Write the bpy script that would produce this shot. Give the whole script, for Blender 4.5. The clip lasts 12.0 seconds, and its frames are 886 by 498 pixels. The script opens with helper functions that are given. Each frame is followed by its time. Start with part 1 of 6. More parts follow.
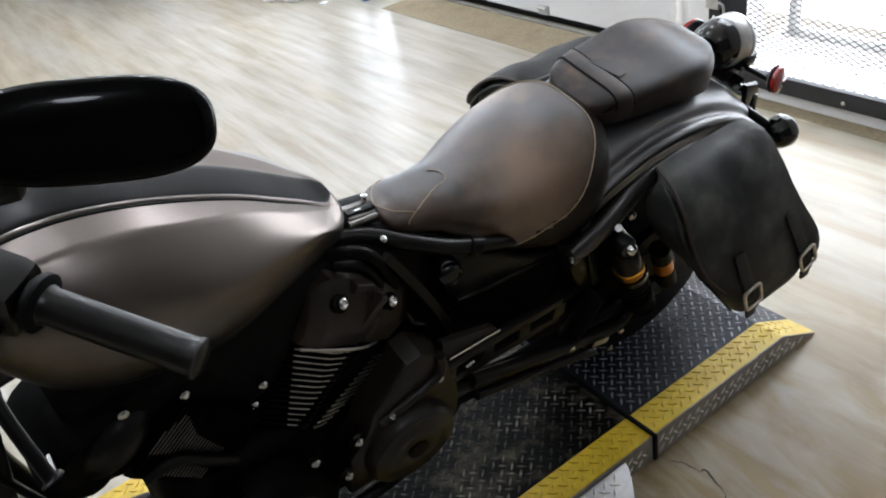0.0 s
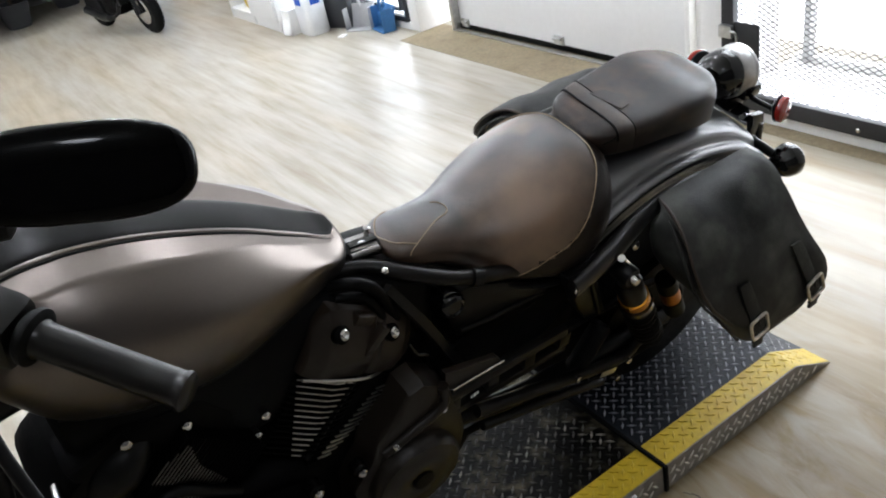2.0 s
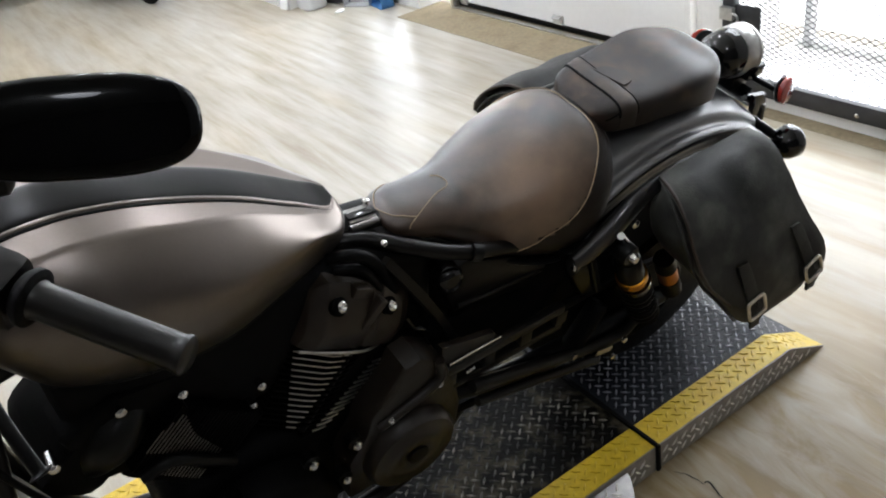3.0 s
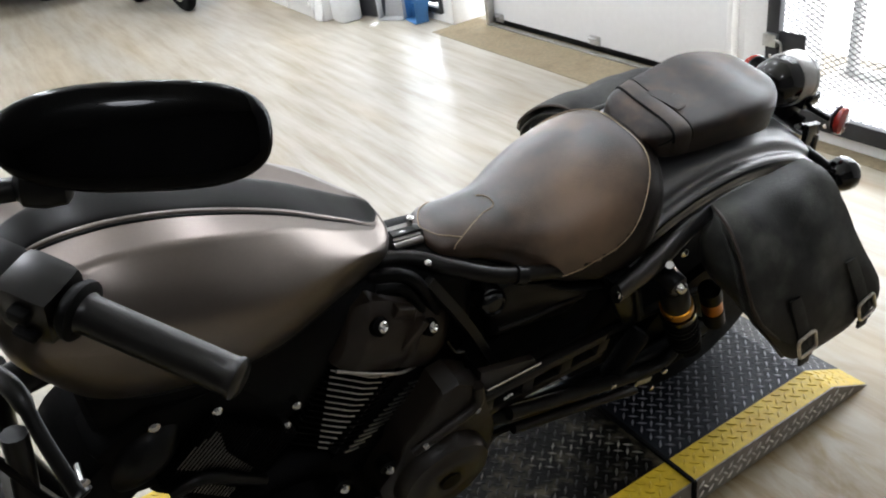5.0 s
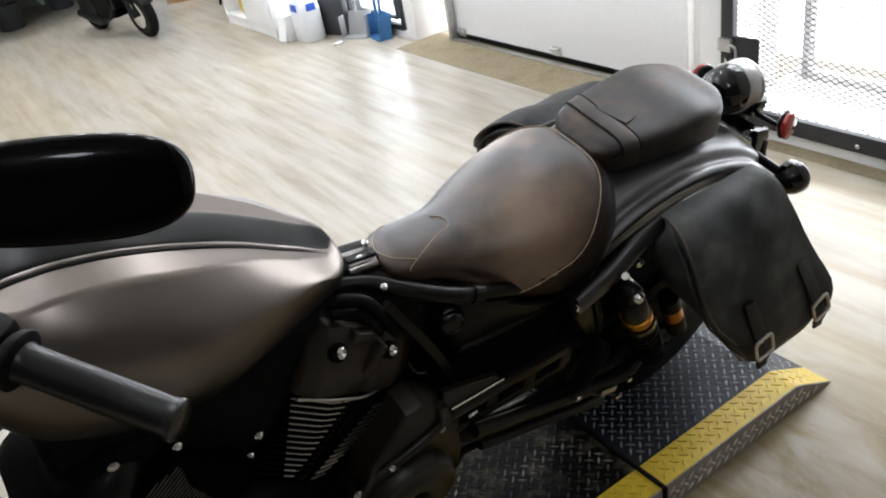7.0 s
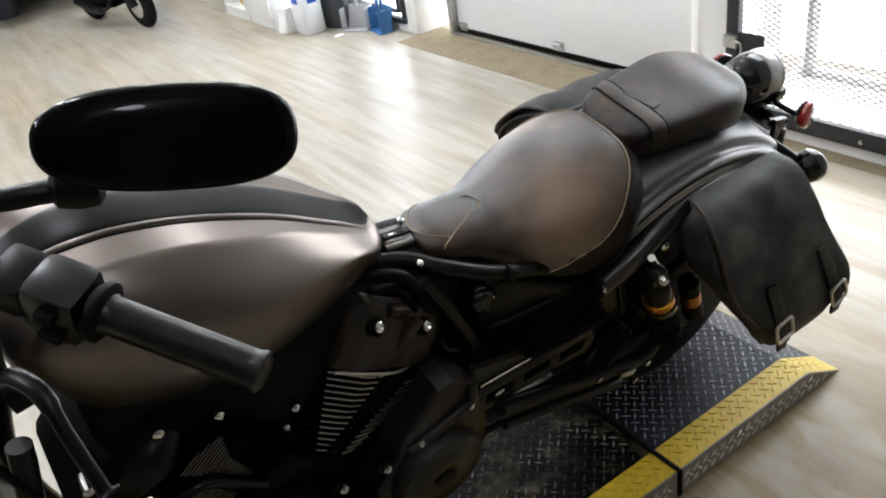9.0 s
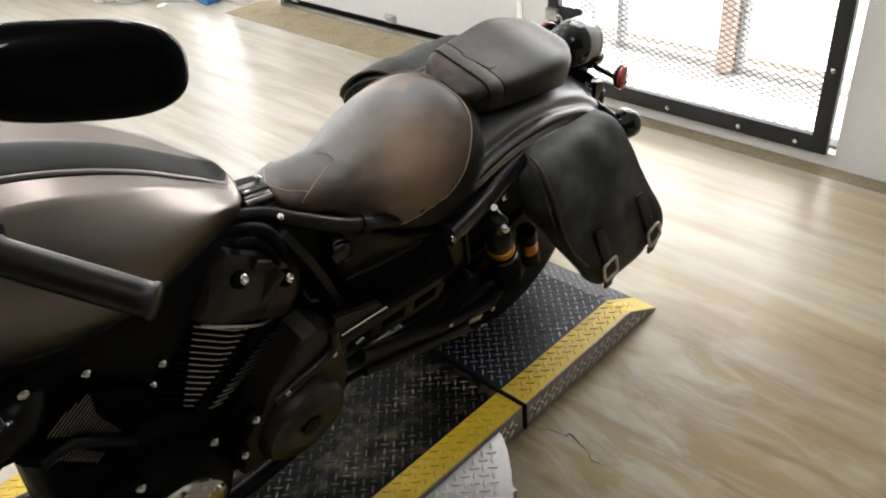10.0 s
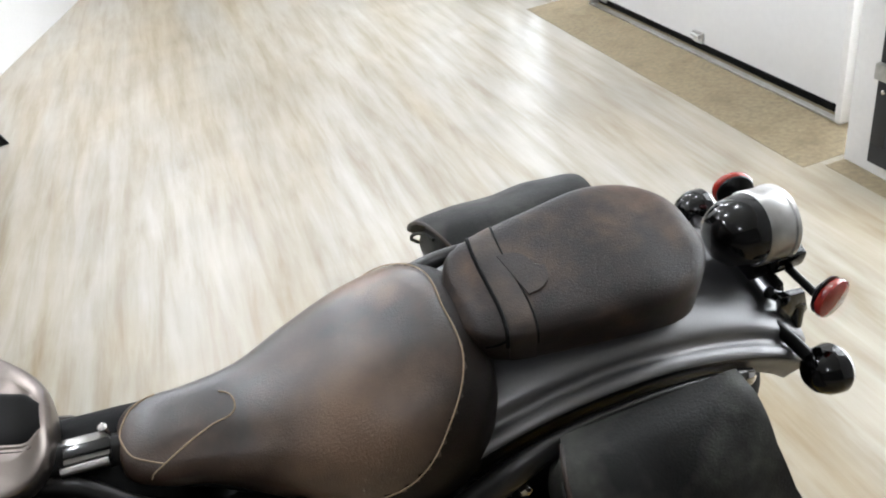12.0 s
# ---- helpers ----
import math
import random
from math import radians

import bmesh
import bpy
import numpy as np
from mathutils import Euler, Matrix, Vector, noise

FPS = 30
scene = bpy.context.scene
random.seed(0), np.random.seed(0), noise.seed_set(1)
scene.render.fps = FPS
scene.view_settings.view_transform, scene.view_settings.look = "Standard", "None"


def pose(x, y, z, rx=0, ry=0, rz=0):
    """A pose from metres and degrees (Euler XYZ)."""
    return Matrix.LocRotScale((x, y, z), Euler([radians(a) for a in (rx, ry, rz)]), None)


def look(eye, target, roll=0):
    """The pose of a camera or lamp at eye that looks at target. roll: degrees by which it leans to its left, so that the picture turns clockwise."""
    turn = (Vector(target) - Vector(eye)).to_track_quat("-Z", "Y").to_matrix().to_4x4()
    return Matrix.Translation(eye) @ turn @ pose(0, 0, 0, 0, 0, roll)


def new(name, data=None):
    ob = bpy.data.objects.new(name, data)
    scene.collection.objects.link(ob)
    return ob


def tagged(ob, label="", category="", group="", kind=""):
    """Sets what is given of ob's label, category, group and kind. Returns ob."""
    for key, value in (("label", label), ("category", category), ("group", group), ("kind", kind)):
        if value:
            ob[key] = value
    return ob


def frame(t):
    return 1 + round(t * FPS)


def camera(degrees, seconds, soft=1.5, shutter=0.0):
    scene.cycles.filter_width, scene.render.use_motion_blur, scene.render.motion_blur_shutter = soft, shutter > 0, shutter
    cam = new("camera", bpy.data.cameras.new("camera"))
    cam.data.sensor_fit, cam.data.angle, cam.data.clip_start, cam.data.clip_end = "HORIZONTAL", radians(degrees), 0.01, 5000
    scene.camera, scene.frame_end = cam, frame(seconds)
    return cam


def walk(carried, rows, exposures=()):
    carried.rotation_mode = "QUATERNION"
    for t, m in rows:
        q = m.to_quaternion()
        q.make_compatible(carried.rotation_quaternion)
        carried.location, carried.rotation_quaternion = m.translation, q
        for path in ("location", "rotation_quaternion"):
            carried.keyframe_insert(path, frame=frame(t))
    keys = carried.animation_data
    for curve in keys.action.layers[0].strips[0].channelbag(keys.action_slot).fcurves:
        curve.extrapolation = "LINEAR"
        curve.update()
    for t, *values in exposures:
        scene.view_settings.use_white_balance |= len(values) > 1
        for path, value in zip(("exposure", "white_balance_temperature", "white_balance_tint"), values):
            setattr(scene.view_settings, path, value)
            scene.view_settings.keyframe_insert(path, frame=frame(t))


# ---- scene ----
CAM_DEG = 57.93
cam = camera(CAM_DEG, 12.0, soft=2.0)
walk(cam, [
    (0, look((-0.9173, -0.8683, 1.4405), (-0.0930, 0.5929, 0.3518), -11.30)),
    (0.5, look((-0.8713, -0.8919, 1.4675), (0.0450, 0.5543, 0.4335), -8.92)),
    (1, look((-0.8797, -0.8967, 1.4554), (-0.0276, 0.5868, 0.4196), -11.41)),
    (1.5, look((-0.8872, -0.8915, 1.4363), (-0.0609, 0.5930, 0.3812), -12.45)),
    (2, look((-0.8916, -0.8961, 1.4456), (-0.0854, 0.6235, 0.4254), -12.35)),
    (2.5, look((-0.8995, -0.8935, 1.4337), (-0.0990, 0.5985, 0.3693), -11.19)),
    (4.5, look((-0.9048, -0.8462, 1.4321), (-0.1048, 0.6595, 0.3866), -10.72)),
    (5, look((-0.9165, -0.8350, 1.4280), (-0.1392, 0.6968, 0.4036), -9.43)),
    (5.5, look((-0.8990, -0.8378, 1.4261), (-0.1479, 0.6710, 0.3494), -13.34)),
    (6, look((-0.8880, -0.8438, 1.4330), (-0.1080, 0.6827, 0.4028), -12.82)),
    (6.5, look((-0.8855, -0.8499, 1.4406), (-0.0841, 0.6661, 0.4111), -11.77)),
    (7, look((-0.8840, -0.8580, 1.4412), (-0.0526, 0.6566, 0.4339), -11.18)),
    (9, look((-0.9645, -0.8405, 1.4340), (-0.1077, 0.6545, 0.4186), -9.94)),
    (9.5, look((-1.0364, -0.8592, 1.4494), (-0.0417, 0.4824, 0.3490), -8.34)),
    (10, look((-1.0454, -0.8857, 1.4411), (0.0956, 0.3268, 0.3330), -5.24)),
    (10.5, look((-1.0230, -0.8622, 1.4642), (0.0286, 0.4818, 0.4212), -7.74)),
    (10.8, look((-0.8744, -0.8575, 1.4870), (0.1067, 0.6133, 0.5518), -11.27)),
    (11, look((-0.7075, -0.8471, 1.4853), (0.2944, 0.5395, 0.4493), -9.14)),
    (11.2, look((-0.6023, -0.8579, 1.4698), (0.3761, 0.5501, 0.4402), -6.39)),
    (11.5, look((-0.4428, -0.7823, 1.4693), (0.3506, 0.6778, 0.3563), -9.28)),
    (11.6, look((-0.4137, -0.7468, 1.4480), (0.2587, 0.7945, 0.3653), -11.20)),
    (12, look((-0.2101, -0.6134, 1.4414), (0.1666, 1.0204, 0.3511), -11.11)),
], exposures=[(0.0, -0.04, 6000, 10), (1.0, 0.0, 6000, 10), (2.2, 0.0, 6100, 10), (4.5, 0.0, 6200, 10), (7.2, 0.0, 6200, 10), (9.0, 0.0, 6250, 10), (9.6, 0.0, 6400, 10), (10.0, 0.05, 6650, 10), (10.5, 0.0, 6250, 10), (11.0, 0.0, 6000, 10), (11.5, 0.03, 6050, 10), (12.0, 0.05, 6200, 10)])

# ---------------------------------------------------------------- world and light
world = bpy.data.worlds.new("world")
scene.world = world
world.use_nodes = True
wn = world.node_tree.nodes
sky = wn.new("ShaderNodeTexSky")
sky.sky_type, sky.sun_disc, sky.sun_elevation, sky.sun_rotation = "NISHITA", False, radians(40), radians(90)
world.node_tree.links.new(sky.outputs[0], wn["Background"].inputs[0])
wn["Background"].inputs[1].default_value = 0.1


def area_lamp(name, eye, target, sx, sy, watts, colour=(1, 1, 1), shape="RECTANGLE"):
    data = bpy.data.lights.new(name, "AREA")
    data.shape, data.size, data.size_y, data.energy, data.color = shape, sx, sy, watts, colour
    ob = new(name, data)
    ob.matrix_world = look(eye, target)
    return ob


# daylight standing in the two glazed openings of the east wall
area_lamp("window_daylight", (1.78, 0.57, 1.15), (0.0, 0.57, 0.9), 1.1, 2.0, 45, (0.93, 0.97, 1.0))
area_lamp("door_daylight", (1.80, 4.22, 1.15), (0.0, 4.0, 0.9), 0.92, 2.0, 15, (0.74, 0.87, 1.0))
# spots are guessed; the last lamp is unseen, added as weak fill from behind
CEILING_LAMPS = [(-2.6, 1.0), (-0.9, 1.1), (0.8, 1.1), (-2.6, 3.0), (-0.9, 3.0), (0.8, 3.0), (-0.9, 5.0), (0.8, 5.0), (-0.6, 7.2), (0.8, 7.2), (-0.9, -1.9)]
for lx, ly in CEILING_LAMPS:
    glow = new("downlight_glow", bpy.data.lights.new("downlight_glow", "POINT"))
    glow.data.energy, glow.data.shadow_soft_size, glow.data.color = 40 if ly > 2 else 16 if ly < 0 else 32 if lx < 0 else 20, 0.11, (0.97, 0.985, 1.035)
    glow.location = (lx, ly, 2.84)


# ---------------------------------------------------------------- materials
def material(name, colour, rough=0.5, metal=0.0, vary=0.12, scale=6.0, fine=60.0, bump=0.0, bump_scale=120.0,
             rough_vary=0.08, second=None, second_at=(0.45, 0.7), coat=0.0, stretch=(1, 1, 1), emit=0.0, spec=0.5):
    """A surface with two sizes of variation, roughness wear and fine relief."""
    m = bpy.data.materials.new(name)
    m.use_nodes = True
    t = m.node_tree
    n, l = t.nodes, t.links
    b = n["Principled BSDF"]
    co = n.new("ShaderNodeTexCoord")
    mp = n.new("ShaderNodeMapping")
    mp.inputs["Scale"].default_value = stretch
    l.new(co.outputs["Object"], mp.inputs[0])
    big = n.new("ShaderNodeTexNoise")
    big.inputs["Scale"].default_value, big.inputs["Detail"].default_value = scale, 4
    small = n.new("ShaderNodeTexNoise")
    small.inputs["Scale"].default_value, small.inputs["Detail"].default_value = fine, 3
    for tex in (big, small):
        l.new(mp.outputs[0], tex.inputs["Vector"])
    add = n.new("ShaderNodeMath")
    add.operation = "ADD"
    l.new(big.outputs[0], add.inputs[0])
    l.new(small.outputs[0], add.inputs[1])
    ramp = n.new("ShaderNodeMapRange")
    ramp.inputs["From Min"].default_value, ramp.inputs["From Max"].default_value = 0.6, 1.4
    ramp.inputs["To Min"].default_value, ramp.inputs["To Max"].default_value = 1 - vary, 1 + vary
    l.new(add.outputs[0], ramp.inputs[0])
    base = n.new("ShaderNodeMix")
    base.data_type = "RGBA"
    base.inputs[6].default_value = (*colour, 1)
    base.inputs[7].default_value = (*(second or colour), 1)
    step = n.new("ShaderNodeMapRange")
    step.inputs["From Min"].default_value, step.inputs["From Max"].default_value = second_at
    l.new(big.outputs[0], step.inputs[0])
    l.new(step.outputs[0], base.inputs[0])
    mul = n.new("ShaderNodeVectorMath")
    mul.operation = "SCALE"
    l.new(base.outputs[2], mul.inputs[0])
    l.new(ramp.outputs[0], mul.inputs["Scale"])
    l.new(mul.outputs[0], b.inputs["Base Color"])
    rr = n.new("ShaderNodeMapRange")
    rr.inputs["From Min"].default_value, rr.inputs["From Max"].default_value = 0.6, 1.4
    rr.inputs["To Min"].default_value, rr.inputs["To Max"].default_value = max(0.02, rough - rough_vary), min(1, rough + rough_vary)
    l.new(add.outputs[0], rr.inputs[0])
    l.new(rr.outputs[0], b.inputs["Roughness"])
    b.inputs["Metallic"].default_value = metal
    b.inputs["Coat Weight"].default_value = coat
    b.inputs["Coat Roughness"].default_value = 0.08
    b.inputs["Specular IOR Level"].default_value = spec
    if bump:
        grain = n.new("ShaderNodeTexNoise")
        grain.inputs["Scale"].default_value, grain.inputs["Detail"].default_value = bump_scale, 4
        l.new(mp.outputs[0], grain.inputs["Vector"])
        bp = n.new("ShaderNodeBump")
        bp.inputs["Strength"].default_value, bp.inputs["Distance"].default_value = bump, 0.002
        l.new(grain.outputs[0], bp.inputs["Height"])
        l.new(bp.outputs[0], b.inputs["Normal"])
    if emit:
        b.inputs["Emission Color"].default_value = (*colour, 1)
        b.inputs["Emission Strength"].default_value = emit
    return m


def plank_material():
    m = bpy.data.materials.new("vinyl_planks")
    m.use_nodes = True
    n, l = m.node_tree.nodes, m.node_tree.links
    b = n["Principled BSDF"]
    geo, info = n.new("ShaderNodeNewGeometry"), n.new("ShaderNodeObjectInfo")
    shift = n.new("ShaderNodeVectorMath")
    shift.operation = "MULTIPLY_ADD"
    shift.inputs[1].default_value = (40, 40, 40)
    l.new(info.outputs["Random"], shift.inputs[0])
    l.new(geo.outputs["Position"], shift.inputs[2])
    mp = n.new("ShaderNodeMapping")
    mp.inputs["Scale"].default_value = (1, 0.10, 1)
    l.new(shift.outputs[0], mp.inputs[0])
    flow = n.new("ShaderNodeMapping")
    flow.inputs["Scale"].default_value = (1, 0.09, 1)
    flow.inputs["Rotation"].default_value = (0, 0, 0.16)
    l.new(geo.outputs["Position"], flow.inputs[0])
    streak = n.new("ShaderNodeTexNoise")
    streak.inputs["Scale"].default_value, streak.inputs["Detail"].default_value, streak.inputs["Roughness"].default_value = 15, 6, 0.6
    streak.inputs["Distortion"].default_value = 0.25
    l.new(flow.outputs[0], streak.inputs["Vector"])
    own = n.new("ShaderNodeTexNoise")
    own.inputs["Scale"].default_value, own.inputs["Detail"].default_value = 22, 5
    l.new(mp.outputs[0], own.inputs["Vector"])
    grain = n.new("ShaderNodeMix")
    grain.inputs[0].default_value = 0.05
    l.new(streak.outputs[0], grain.inputs[2])
    l.new(own.outputs[0], grain.inputs[3])
    cloud = n.new("ShaderNodeTexNoise")
    cloud.inputs["Scale"].default_value, cloud.inputs["Detail"].default_value, cloud.inputs["Distortion"].default_value = 1.6, 5, 0.8
    l.new(geo.outputs["Position"], cloud.inputs["Vector"])
    ramp = n.new("ShaderNodeValToRGB")
    e = ramp.color_ramp.elements
    e[0].position, e[0].color = 0.29, (0.272, 0.224, 0.148, 1)
    e[1].position, e[1].color = 0.72, (0.462, 0.446, 0.402, 1)
    mid = ramp.color_ramp.elements.new(0.5)
    mid.color = (0.378, 0.348, 0.284, 1)
    l.new(grain.outputs[0], ramp.inputs[0])
    tone = n.new("ShaderNodeMapRange")
    tone.inputs["To Min"].default_value, tone.inputs["To Max"].default_value = 0.99, 1.01
    l.new(info.outputs["Random"], tone.inputs[0])
    c2 = n.new("ShaderNodeMapRange")
    c2.inputs["From Min"].default_value, c2.inputs["From Max"].default_value = 0.3, 0.7
    c2.inputs["To Min"].default_value, c2.inputs["To Max"].default_value = 0.89, 1.08
    l.new(cloud.outputs[0], c2.inputs[0])
    mm = n.new("ShaderNodeMath")
    mm.operation = "MULTIPLY"
    l.new(tone.outputs[0], mm.inputs[0])
    l.new(c2.outputs[0], mm.inputs[1])
    mul = n.new("ShaderNodeVectorMath")
    mul.operation = "SCALE"
    l.new(ramp.outputs[0], mul.inputs[0])
    l.new(mm.outputs[0], mul.inputs["Scale"])
    tan = n.new("ShaderNodeMix")
    tan.data_type, tan.blend_type = "RGBA", "MULTIPLY"
    tan.inputs[7].default_value = (0.93, 0.80, 0.58, 1)
    patch = n.new("ShaderNodeTexNoise")
    patch.inputs["Scale"].default_value, patch.inputs["Detail"].default_value, patch.inputs["Distortion"].default_value = 2.3, 6, 1.4
    l.new(flow.outputs[0], patch.inputs["Vector"])
    amount = n.new("ShaderNodeMapRange")
    amount.inputs["From Min"].default_value, amount.inputs["From Max"].default_value = 0.44, 0.62
    amount.inputs["To Max"].default_value = 0.45
    l.new(patch.outputs[0], amount.inputs[0])
    zone = n.new("ShaderNodeVectorMath")
    zone.operation = "DISTANCE"
    zone.inputs[1].default_value = (0.75, -0.75, 0)
    l.new(geo.outputs["Position"], zone.inputs[0])
    worn = n.new("ShaderNodeMapRange")
    worn.interpolation_type = "SMOOTHSTEP"
    worn.inputs["From Min"].default_value, worn.inputs["From Max"].default_value = 1.7, 0.5
    worn.inputs["To Max"].default_value = 1.1
    l.new(zone.outputs["Value"], worn.inputs[0])
    mottle = n.new("ShaderNodeMath")
    mottle.operation = "MULTIPLY"
    l.new(worn.outputs[0], mottle.inputs[0])
    l.new(patch.outputs[0], mottle.inputs[1])
    both = n.new("ShaderNodeMath")
    both.operation, both.use_clamp = "ADD", True
    l.new(amount.outputs[0], both.inputs[0])
    l.new(mottle.outputs[0], both.inputs[1])
    l.new(both.outputs[0], tan.inputs[0])
    l.new(mul.outputs[0], tan.inputs[6])
    # brown worn swirls beside the platform
    bend = n.new("ShaderNodeMapping")
    bend.inputs["Scale"].default_value, bend.inputs["Rotation"].default_value = (1, 0.3, 1), (0, 0, 0.4)
    l.new(geo.outputs["Position"], bend.inputs[0])
    swirl = n.new("ShaderNodeTexNoise")
    swirl.inputs["Scale"].default_value, swirl.inputs["Detail"].default_value = 12, 7
    swirl.inputs["Roughness"].default_value, swirl.inputs["Distortion"].default_value = 0.6, 0.8
    l.new(bend.outputs[0], swirl.inputs["Vector"])
    stain = n.new("ShaderNodeMapRange")
    stain.inputs["From Min"].default_value, stain.inputs["From Max"].default_value = 0.41, 0.60
    stain.inputs["To Min"].default_value, stain.inputs["To Max"].default_value = 0.42, 1.0
    l.new(swirl.outputs[0], stain.inputs[0])
    beside = n.new("ShaderNodeVectorMath")
    beside.operation = "DISTANCE"
    beside.inputs[1].default_value = (0.16, -0.22, 0)
    l.new(geo.outputs["Position"], beside.inputs[0])
    near = n.new("ShaderNodeMapRange")
    near.interpolation_type = "SMOOTHSTEP"
    near.inputs["From Min"].default_value, near.inputs["From Max"].default_value = 0.95, 0.2
    l.new(beside.outputs["Value"], near.inputs[0])
    grime = n.new("ShaderNodeMath")
    grime.operation = "MULTIPLY"
    l.new(stain.outputs[0], grime.inputs[0])
    l.new(near.outputs[0], grime.inputs[1])
    brown = n.new("ShaderNodeMix")
    brown.data_type, brown.blend_type = "RGBA", "MULTIPLY"
    brown.inputs[7].default_value = (0.56, 0.425, 0.18, 1)
    l.new(grime.outputs[0], brown.inputs[0])
    l.new(tan.outputs[2], brown.inputs[6])
    l.new(brown.outputs[2], b.inputs["Base Color"])
    rg = n.new("ShaderNodeMapRange")
    rg.inputs["To Min"].default_value, rg.inputs["To Max"].default_value = 0.285, 0.36
    l.new(grain.outputs[0], rg.inputs[0])
    dull = n.new("ShaderNodeMath")
    dull.operation = "MULTIPLY_ADD"
    dull.inputs[1].default_value = 0.16
    l.new(grime.outputs[0], dull.inputs[0])
    l.new(rg.outputs[0], dull.inputs[2])
    l.new(dull.outputs[0], b.inputs["Roughness"])
    bp = n.new("ShaderNodeBump")
    bp.inputs["Strength"].default_value, bp.inputs["Distance"].default_value = 0.05, 0.001
    l.new(grain.outputs[0], bp.inputs["Height"])
    l.new(bp.outputs[0], b.inputs["Normal"])
    return m


def saddle_leather():
    """Near black leather rubbed brown where riders sit, scuffed at the grain; the flank patches also hold a painted
    sheen.
    """
    m = material("brown_black_seat_leather", (0.014, 0.0083, 0.0055), 0.37, vary=0.7, scale=8, fine=36, bump=0.3, bump_scale=420, second=(0.052, 0.030, 0.018), second_at=(0.42, 0.64), spec=0.75, coat=0.20)
    n, l = m.node_tree.nodes, m.node_tree.links
    b = n["Principled BSDF"]
    old = b.inputs["Base Color"].links[0].from_socket
    co = n.new("ShaderNodeTexCoord")
    wob = n.new("ShaderNodeTexNoise")
    wob.inputs["Scale"].default_value, wob.inputs["Detail"].default_value = 11, 4
    l.new(co.outputs["Object"], wob.inputs["Vector"])
    total = None
    # flank patches: rubbed brown leather plus a view-dependent sheen put into the colour
    for place, reach in (((-0.205, -0.100, 0.776), 0.150), ((-0.13, 0.12, 0.77), 0.10)):
        d = n.new("ShaderNodeVectorMath")
        d.operation = "DISTANCE"
        d.inputs[1].default_value = place
        l.new(co.outputs["Object"], d.inputs[0])
        jig = n.new("ShaderNodeMath")
        jig.operation = "MULTIPLY_ADD"
        jig.inputs[1].default_value, jig.inputs[2].default_value = 0.20, -0.10
        l.new(wob.outputs[0], jig.inputs[0])
        dd = n.new("ShaderNodeMath")
        dd.operation = "ADD"
        l.new(d.outputs["Value"], dd.inputs[0])
        l.new(jig.outputs[0], dd.inputs[1])
        r = n.new("ShaderNodeMapRange")
        r.interpolation_type = "SMOOTHSTEP"
        r.inputs["From Min"].default_value, r.inputs["From Max"].default_value = reach, reach * 0.1
        l.new(dd.outputs[0], r.inputs[0])
        if total is None:
            total = r.outputs[0]
        else:
            mx = n.new("ShaderNodeMath")
            mx.operation = "MAXIMUM"
            l.new(total, mx.inputs[0])
            l.new(r.outputs[0], mx.inputs[1])
            total = mx.outputs[0]
    mix = n.new("ShaderNodeMix")
    mix.data_type = "RGBA"
    b.inputs["Coat Roughness"].default_value = 0.36
    mix.inputs[7].default_value = (0.205, 0.128, 0.078, 1)
    l.new(total, mix.inputs[0])
    l.new(old, mix.inputs[6])
    l.new(mix.outputs[2], b.inputs["Base Color"])
    return m


PLANK = plank_material()
SEAM = material("floor_seam", (0.33, 0.295, 0.235), 0.5)
CONCRETE = material("worn_concrete", (0.265, 0.215, 0.13), 0.75, vary=0.35, scale=7, fine=50, bump=0.5, second=(0.17, 0.132, 0.078))
WHITE = material("white_paint", (0.85, 0.845, 0.83), 0.55, vary=0.04, scale=2, bump=0.08)
# dark tone picked to cut the fill light that walls would bounce
GREYWALL = material("dark_grey_wall", (0.12, 0.115, 0.11), 0.7, vary=0.08)
DOORPAINT = material("garage_door_paint", (0.86, 0.86, 0.85), 0.45, vary=0.03, scale=1.2, fine=30, bump=0.05)
CEIL = material("ceiling_paint", (0.82, 0.82, 0.80), 0.8, vary=0.04)
BLACKRUBBER = material("black_rubber", (0.0025, 0.0025, 0.0025), 0.5, bump=0.15, bump_scale=300, spec=0.08)
DARKSTEEL = material("painted_black_steel", (0.03, 0.03, 0.032), 0.5, metal=0.3, vary=0.25, scale=14, bump=0.1)
GALV = material("galvanised_steel", (0.55, 0.55, 0.54), 0.35, metal=1.0, vary=0.2, scale=20)
CHROME = material("chrome", (0.78, 0.78, 0.78), 0.08, metal=1.0, vary=0.03, rough_vary=0.03)
BOLTSTEEL = material("bolt_steel", (0.72, 0.70, 0.68), 0.16, metal=1.0, vary=0.1, rough_vary=0.05)
TANKPAINT = material("matte_grey_tank_paint", (0.185, 0.160, 0.143), 0.315, metal=0.95, vary=0.05, scale=3, fine=240, rough_vary=0.025)
TANKDARK = material("satin_dark_tank_stripe", (0.006, 0.0058, 0.0055), 0.34, vary=0.05, scale=3, rough_vary=0.04, spec=0.08)
FENDERPAINT = material("matte_charcoal_fender_paint", (0.19, 0.188, 0.19), 0.42, metal=0.85, vary=0.06, scale=3, fine=240, rough_vary=0.05)
BLACKGLOSS = material("gloss_black", (0.003, 0.003, 0.003), 0.09, vary=0.1, rough_vary=0.03, spec=0.5)
BLACKSATIN = material("satin_black_metal", (0.0025, 0.0025, 0.0025), 0.33, vary=0.25, scale=20, bump=0.06, rough_vary=0.04, spec=0.22)
ENGINE = material("black_engine_coat", (0.0018, 0.0017, 0.0016), 0.45, vary=0.3, scale=25, fine=200, bump=0.35, bump_scale=500, spec=0.06)
